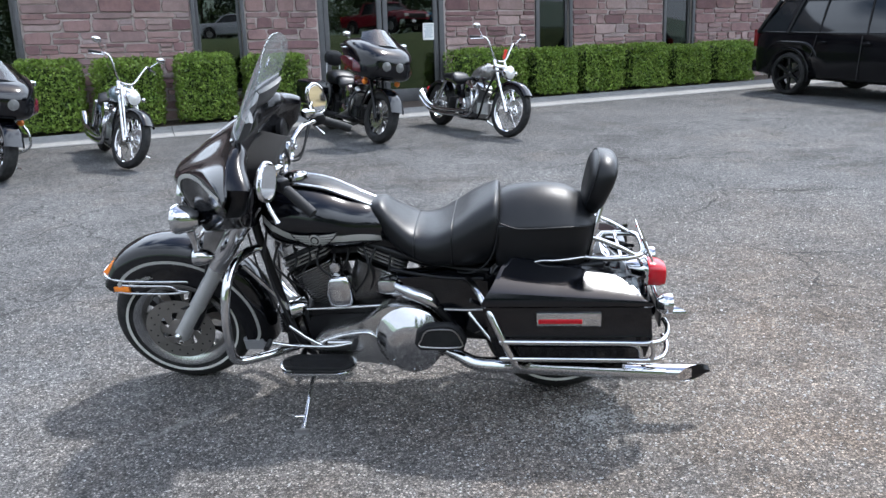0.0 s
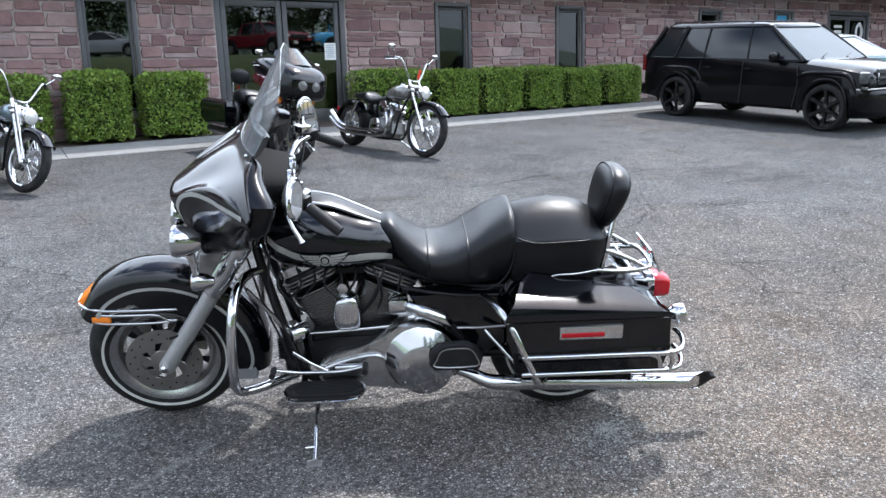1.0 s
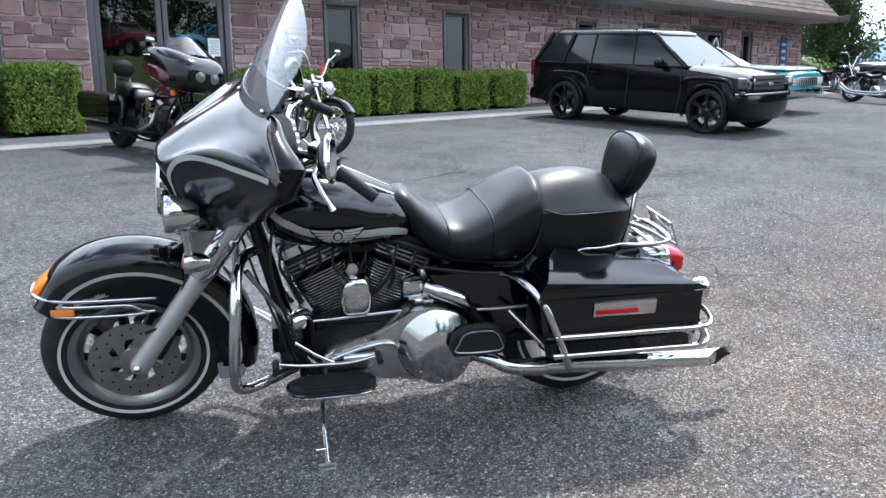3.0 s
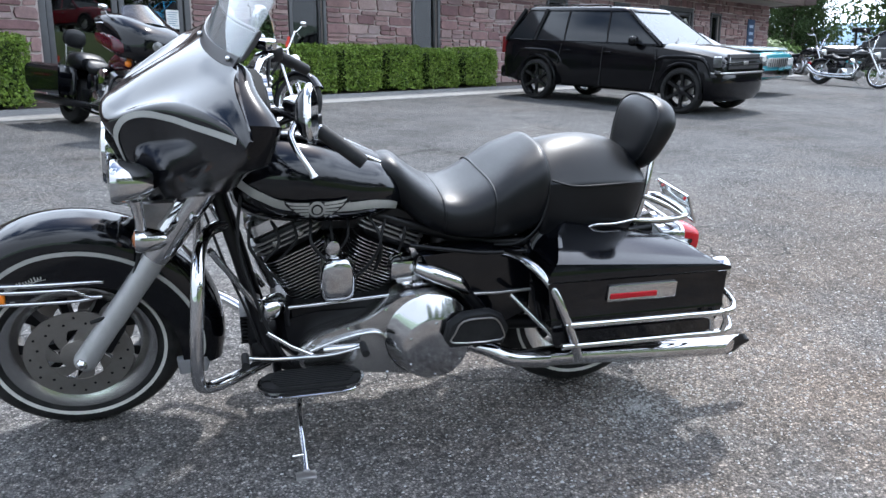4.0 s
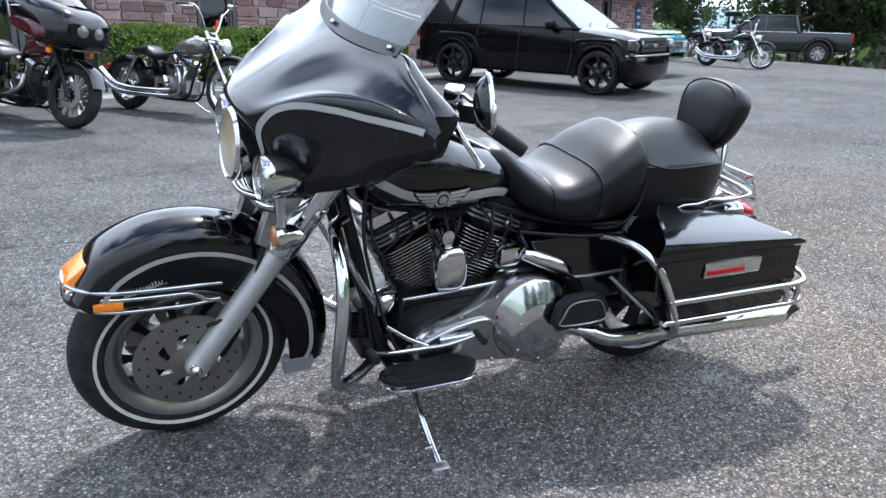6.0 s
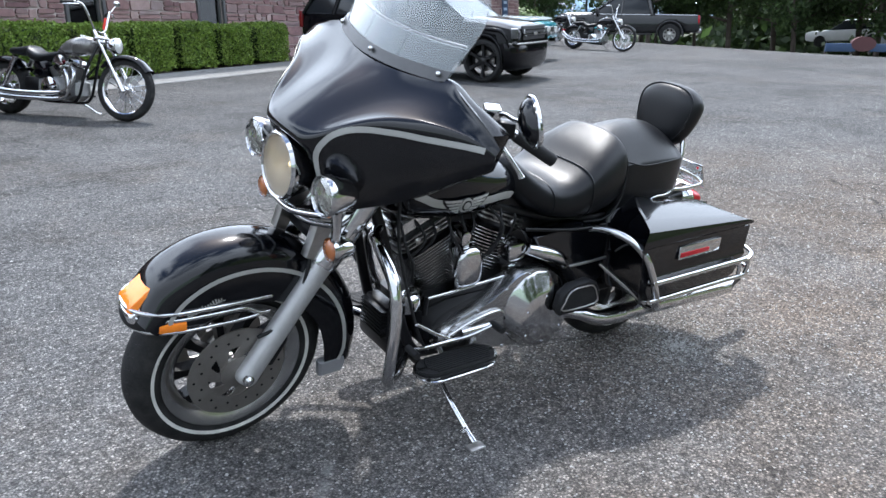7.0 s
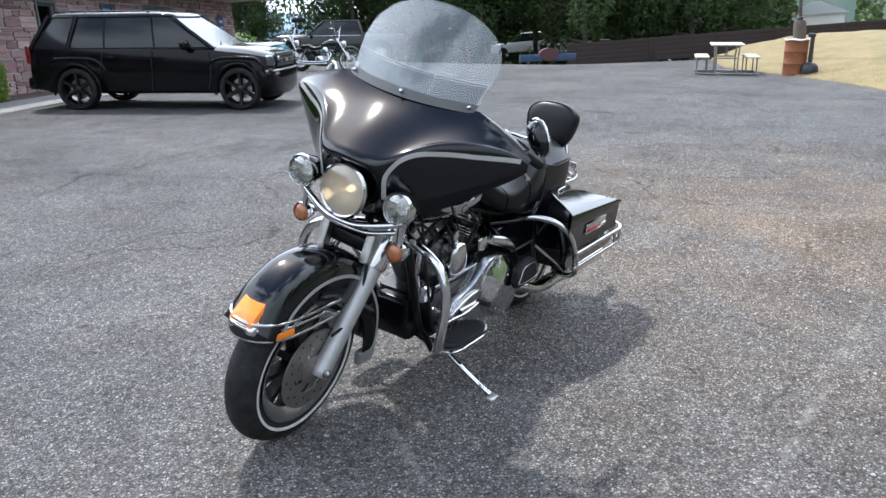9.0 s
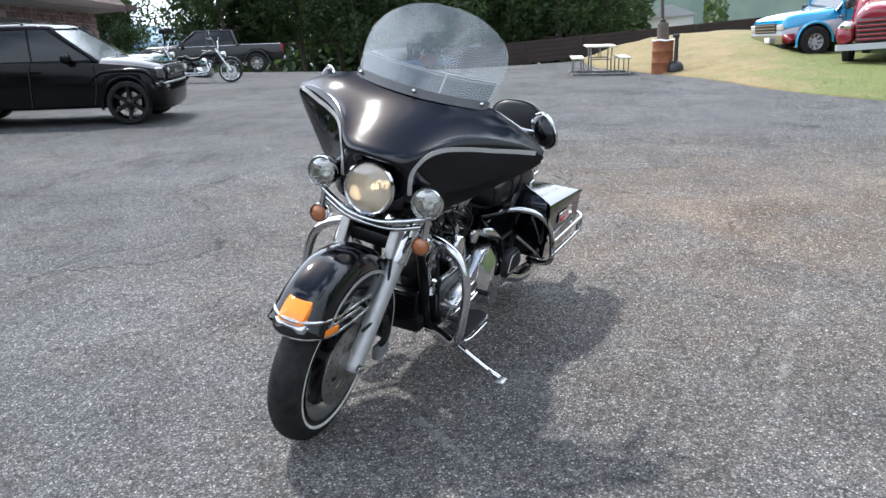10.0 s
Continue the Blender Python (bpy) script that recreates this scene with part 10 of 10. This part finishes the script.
# decals on the second door's glass
dn = thing("door_decal", BUILD @ Matrix.Translation((19.50, WALL_Y + 0.040, 2.62)), "white lettering decal on dark door glass", "decal")
for k in range(3):
    part("text_bar", Shape().box((0, 0, 0.14 - 0.14 * k), (0.34 - 0.04 * (k % 2), 0.004, 0.075)), M_WHITE, dn, smooth=False)
wr = thing("door_wreath", BUILD @ Matrix.Translation((20.38, WALL_Y + 0.028, 2.62)), "white ring ornament hung on the door glass", "ornament")
part("ring", Shape().tube([(0.13 * math.cos(a), -0.02, 0.19 * math.sin(a)) for a in (2 * math.pi * k / 24 for k in range(24))], 0.035, 8, close=True, smooth=1), M_WHITE, wr)
part("bow", Shape().ball((0, -0.03, 0.21), (0.07, 0.03, 0.05), 10), M_WHITE, wr)

# ---- facade stones, laid in rough courses ----
def stone_mat():
    m = material("red_fieldstone", (0.2, 0.12, 0.11), 0.85, 0.0, None, 3.0, 0.8, 0.55, 26.0)
    n, l = m.node_tree.nodes, m.node_tree.links
    b = n["Principled BSDF"]
    oi = n.new("ShaderNodeObjectInfo")
    ge = n.new("ShaderNodeNewGeometry")
    ad = n.new("ShaderNodeMath")
    ad.operation = "ADD"
    l.new(oi.outputs["Random"], ad.inputs[0])
    l.new(ge.outputs["Random Per Island"], ad.inputs[1])
    fr = n.new("ShaderNodeMath")
    fr.operation = "FRACT"
    l.new(ad.outputs["Value"], fr.inputs[0])
    ra = n.new("ShaderNodeValToRGB")
    stops = [(0.0, (0.135, 0.075, 0.078)), (0.25, (0.205, 0.120, 0.118)), (0.5, (0.265, 0.170, 0.162)), (0.72, (0.185, 0.125, 0.125)), (0.88, (0.33, 0.235, 0.22)), (1.0, (0.25, 0.195, 0.195))]
    while len(ra.color_ramp.elements) < len(stops):
        ra.color_ramp.elements.new(0.5)
    for e, (p, c) in zip(ra.color_ramp.elements, stops):
        e.position = p
        e.color = (*c, 1)
    l.new(fr.outputs["Value"], ra.inputs["Fac"])
    co = n.new("ShaderNodeTexCoord")
    no = n.new("ShaderNodeTexNoise")
    no.inputs["Scale"].default_value = 7.0
    no.inputs["Detail"].default_value = 7.0
    no.inputs["Roughness"].default_value = 0.7
    l.new(co.outputs["Object"], no.inputs["Vector"])
    mr = n.new("ShaderNodeMapRange")
    mr.inputs["From Min"].default_value = 0.3
    mr.inputs["From Max"].default_value = 0.7
    mr.inputs["To Min"].default_value = 0.78
    mr.inputs["To Max"].default_value = 1.40
    l.new(no.outputs["Fac"], mr.inputs["Value"])
    hs = n.new("ShaderNodeHueSaturation")
    l.new(ra.outputs["Color"], hs.inputs["Color"])
    l.new(mr.outputs["Result"], hs.inputs["Value"])
    l.new(hs.outputs["Color"], b.inputs["Base Color"])
    return m


M_FIELD = stone_mat()
rnd = random.Random(77)


def stone(x0, x1, z0, z1):
    """One rough stone: a wobbly outline with a rounded face."""
    cx, cz = (x0 + x1) / 2, (z0 + z1) / 2
    w, h = (x1 - x0) / 2, (z1 - z0) / 2
    out = []
    corner = [(-1, -1), (0.0, -1), (1, -1), (1, 0.0), (1, 1), (0.0, 1), (-1, 1), (-1, 0.0)]
    for i, (a, b) in enumerate(corner):
        cut = 0.95 if i % 2 == 0 else 1.0
        jx = rnd.uniform(-0.15, 0.03) * min(w, 0.09) * (1.6 if i % 2 == 0 else 1)
        jz = rnd.uniform(-0.20, 0.04) * h
        out.append((a * (w * (cut if a else 1) + jx) + (0 if a else rnd.uniform(-0.2, 0.2) * w), b * (h * (cut if b else 1) + jz)))
    d = rnd.uniform(0.018, 0.045)
    y = WALL_Y
    rings = []
    for k, dep in ((1.0, 0.012), (1.0, -d * 0.55), (0.86, -d)):
        rings.append([(cx + p * (1 - (1 - k) * 0.05 / max(w, 0.05)), y + dep, cz + q * (1 - (1 - k) * 0.35 / max(h / 0.07, 0.5))) for p, q in out])
    s = Shape()
    k = len(out)
    vs = [p for r in rings for p in r]
    fs = []
    for i in range(2):
        for j in range(k):
            fs.append((i * k + j, i * k + (j + 1) % k, (i + 1) * k + (j + 1) % k, (i + 1) * k + j))
    fs.append(tuple(range(2 * k, 3 * k)))
    return vs, fs


def free_spans(z0, z1):
    """Stretches of the facade between the openings at that height."""
    spans, edge = [], WALL_X0
    for a, b, lo, hi, kind in OPENINGS:
        m = 0.075 if kind == "window" else 0.01
        if z1 > lo - 0.02 and z0 < hi + (0.07 if kind == "window" else 0.0):
            spans.append((edge, a - m))
            edge = b + m
    spans.append((edge, WALL_X1))
    return spans


rest = Shape()
count = 0
z = 0.75
while z < EAVE_Z - 0.05:
    hgt = rnd.choice((0.09, 0.12, 0.15, 0.19, 0.23))
    hgt = min(hgt, EAVE_Z - 0.02 - z)
    if hgt < 0.06:
        break
    for a, b in free_spans(z, z + hgt):
        x = a + 0.004
        while x < b - 0.03:
            w = rnd.uniform(0.15, 0.62) * (1.15 if hgt < 0.13 else 0.95)
            if b - (x + w) < 0.12:
                w = b - x
            pieces = [(z, z + hgt)]
            if hgt > 0.145 and rnd.random() < 0.42:
                q = rnd.uniform(0.4, 0.6)
                pieces = [(z, z + hgt * q), (z + hgt * q, z + hgt)]
            rise = rnd.uniform(-0.018, 0.018)
            for p0, p1 in pieces:
                vs, fs = stone(x + 0.005, x + w - 0.005, p0 + 0.004 + rise * 0.5, p1 - 0.004 + rise * 0.5)
                if -2.1 < x < 7.6 and p0 > 1.62 and count < 300:
                    part("stone", Shape().add(vs, fs), M_FIELD, wall_front, angle=50)
                    count += 1
                else:
                    rest.add(vs, fs)
            x += w
    # cut stones fitted over the window heads
    for a, b, lo, hi, kind in OPENINGS:
        head = hi + (0.075 if kind == "window" else 0.005)
        if z < head - 0.005 and z + hgt > head + 0.03:
            m = 0.07 if kind == "window" else 0.0
            x = a - m
            while x < b + m - 0.02:
                w = rnd.uniform(0.25, 0.5)
                if b + m - (x + w) < 0.14:
                    w = b + m - x
                rest.add(*stone(x + 0.005, x + w - 0.005, head, z + hgt - 0.003))
                x += w
    z += hgt
ob = part("stones", rest, M_FIELD, wall_front, angle=50)
ob["kind"] = "stuff"

# roof shingles in overlapping courses on the skirt
sh = Shape()
courses = 9
for c in range(courses):
    t = c / courses
    yy, zz = ROOF_Y0 + ROOF_RUN * t, ROOF_Z0 + ROOF_RISE * t
    x = ROOF_X0 + ROOF_RUN * t
    end = ROOF_X1 - ROOF_RUN * t
    while x < end:
        w = min(rnd.uniform(0.22, 0.34), end - x)
        lift = rnd.uniform(0.012, 0.022)
        n_y, n_z = -0.81 * lift, 0.59 * lift
        ty, tz = ROOF_RUN / courses * 1.05, ROOF_RISE / courses * 1.05
        sh.add([(x + 0.004, yy + n_y, zz + n_z), (x + w - 0.004, yy + n_y, zz + n_z), (x + w - 0.004, yy + ty - 0.004, zz + tz + 0.003), (x + 0.004, yy + ty - 0.004, zz + tz + 0.003), (x + 0.004, yy - 0.002, zz - 0.002), (x + w - 0.004, yy - 0.002, zz - 0.002)],
               [(0, 1, 2, 3), (4, 5, 1, 0)])
        x += w
ob = part("shingles", sh, M_SHINGLE, roof, smooth=False)
ob["kind"] = "stuff"

# loose stone chips on the asphalt round the motorcycle
M_CHIP = material("pale_stone_chip", (0.28, 0.276, 0.266), 0.8, 0.0, (0.16, 0.157, 0.15), 30.0, 0.6, vary=0.5)
chips = Shape()
for k in range(34000):
    r = abs(rnd.gauss(0, 1.0)) * 4.2
    a = rnd.uniform(0, 2 * math.pi)
    x, y = 0.6 + r * math.cos(a) * 1.25, 3.0 + r * math.sin(a) * 0.9
    zg = ground_z(x, y)
    q = rnd.uniform(0.002, 0.0062) * (1.0 + 0.5 * (rnd.random() < 0.06))
    an = rnd.uniform(0, 6.28)
    pts = [(x + q * rnd.uniform(0.7, 1.2) * math.cos(an + j * 1.57), y + q * rnd.uniform(0.7, 1.2) * math.sin(an + j * 1.57), zg + 0.0008) for j in range(4)]
    chips.add(pts + [(x + q * 0.2, y, zg + q * rnd.uniform(0.5, 0.9))], [(0, 1, 4), (1, 2, 4), (2, 3, 4), (3, 0, 4)])
# coarser grit swept out over the open lot
for k in range(24000):
    x, y = rnd.uniform(1.5, 13.0), rnd.uniform(-4.0, 7.0)
    zg = ground_z(x, y)
    q = rnd.uniform(0.003, 0.0085)
    an = rnd.uniform(0, 6.28)
    pts = [(x + q * rnd.uniform(0.7, 1.2) * math.cos(an + j * 1.57), y + q * rnd.uniform(0.7, 1.2) * math.sin(an + j * 1.57), zg + 0.0008) for j in range(4)]
    chips.add(pts + [(x + q * 0.2, y, zg + q * rnd.uniform(0.5, 0.9))], [(0, 1, 4), (1, 2, 4), (2, 3, 4), (3, 0, 4)])
ob = part("stone_chips", chips, M_CHIP, smooth=False)
tagged(ob, "loose pale stone chips scattered on the asphalt", "gravel", kind="stuff")
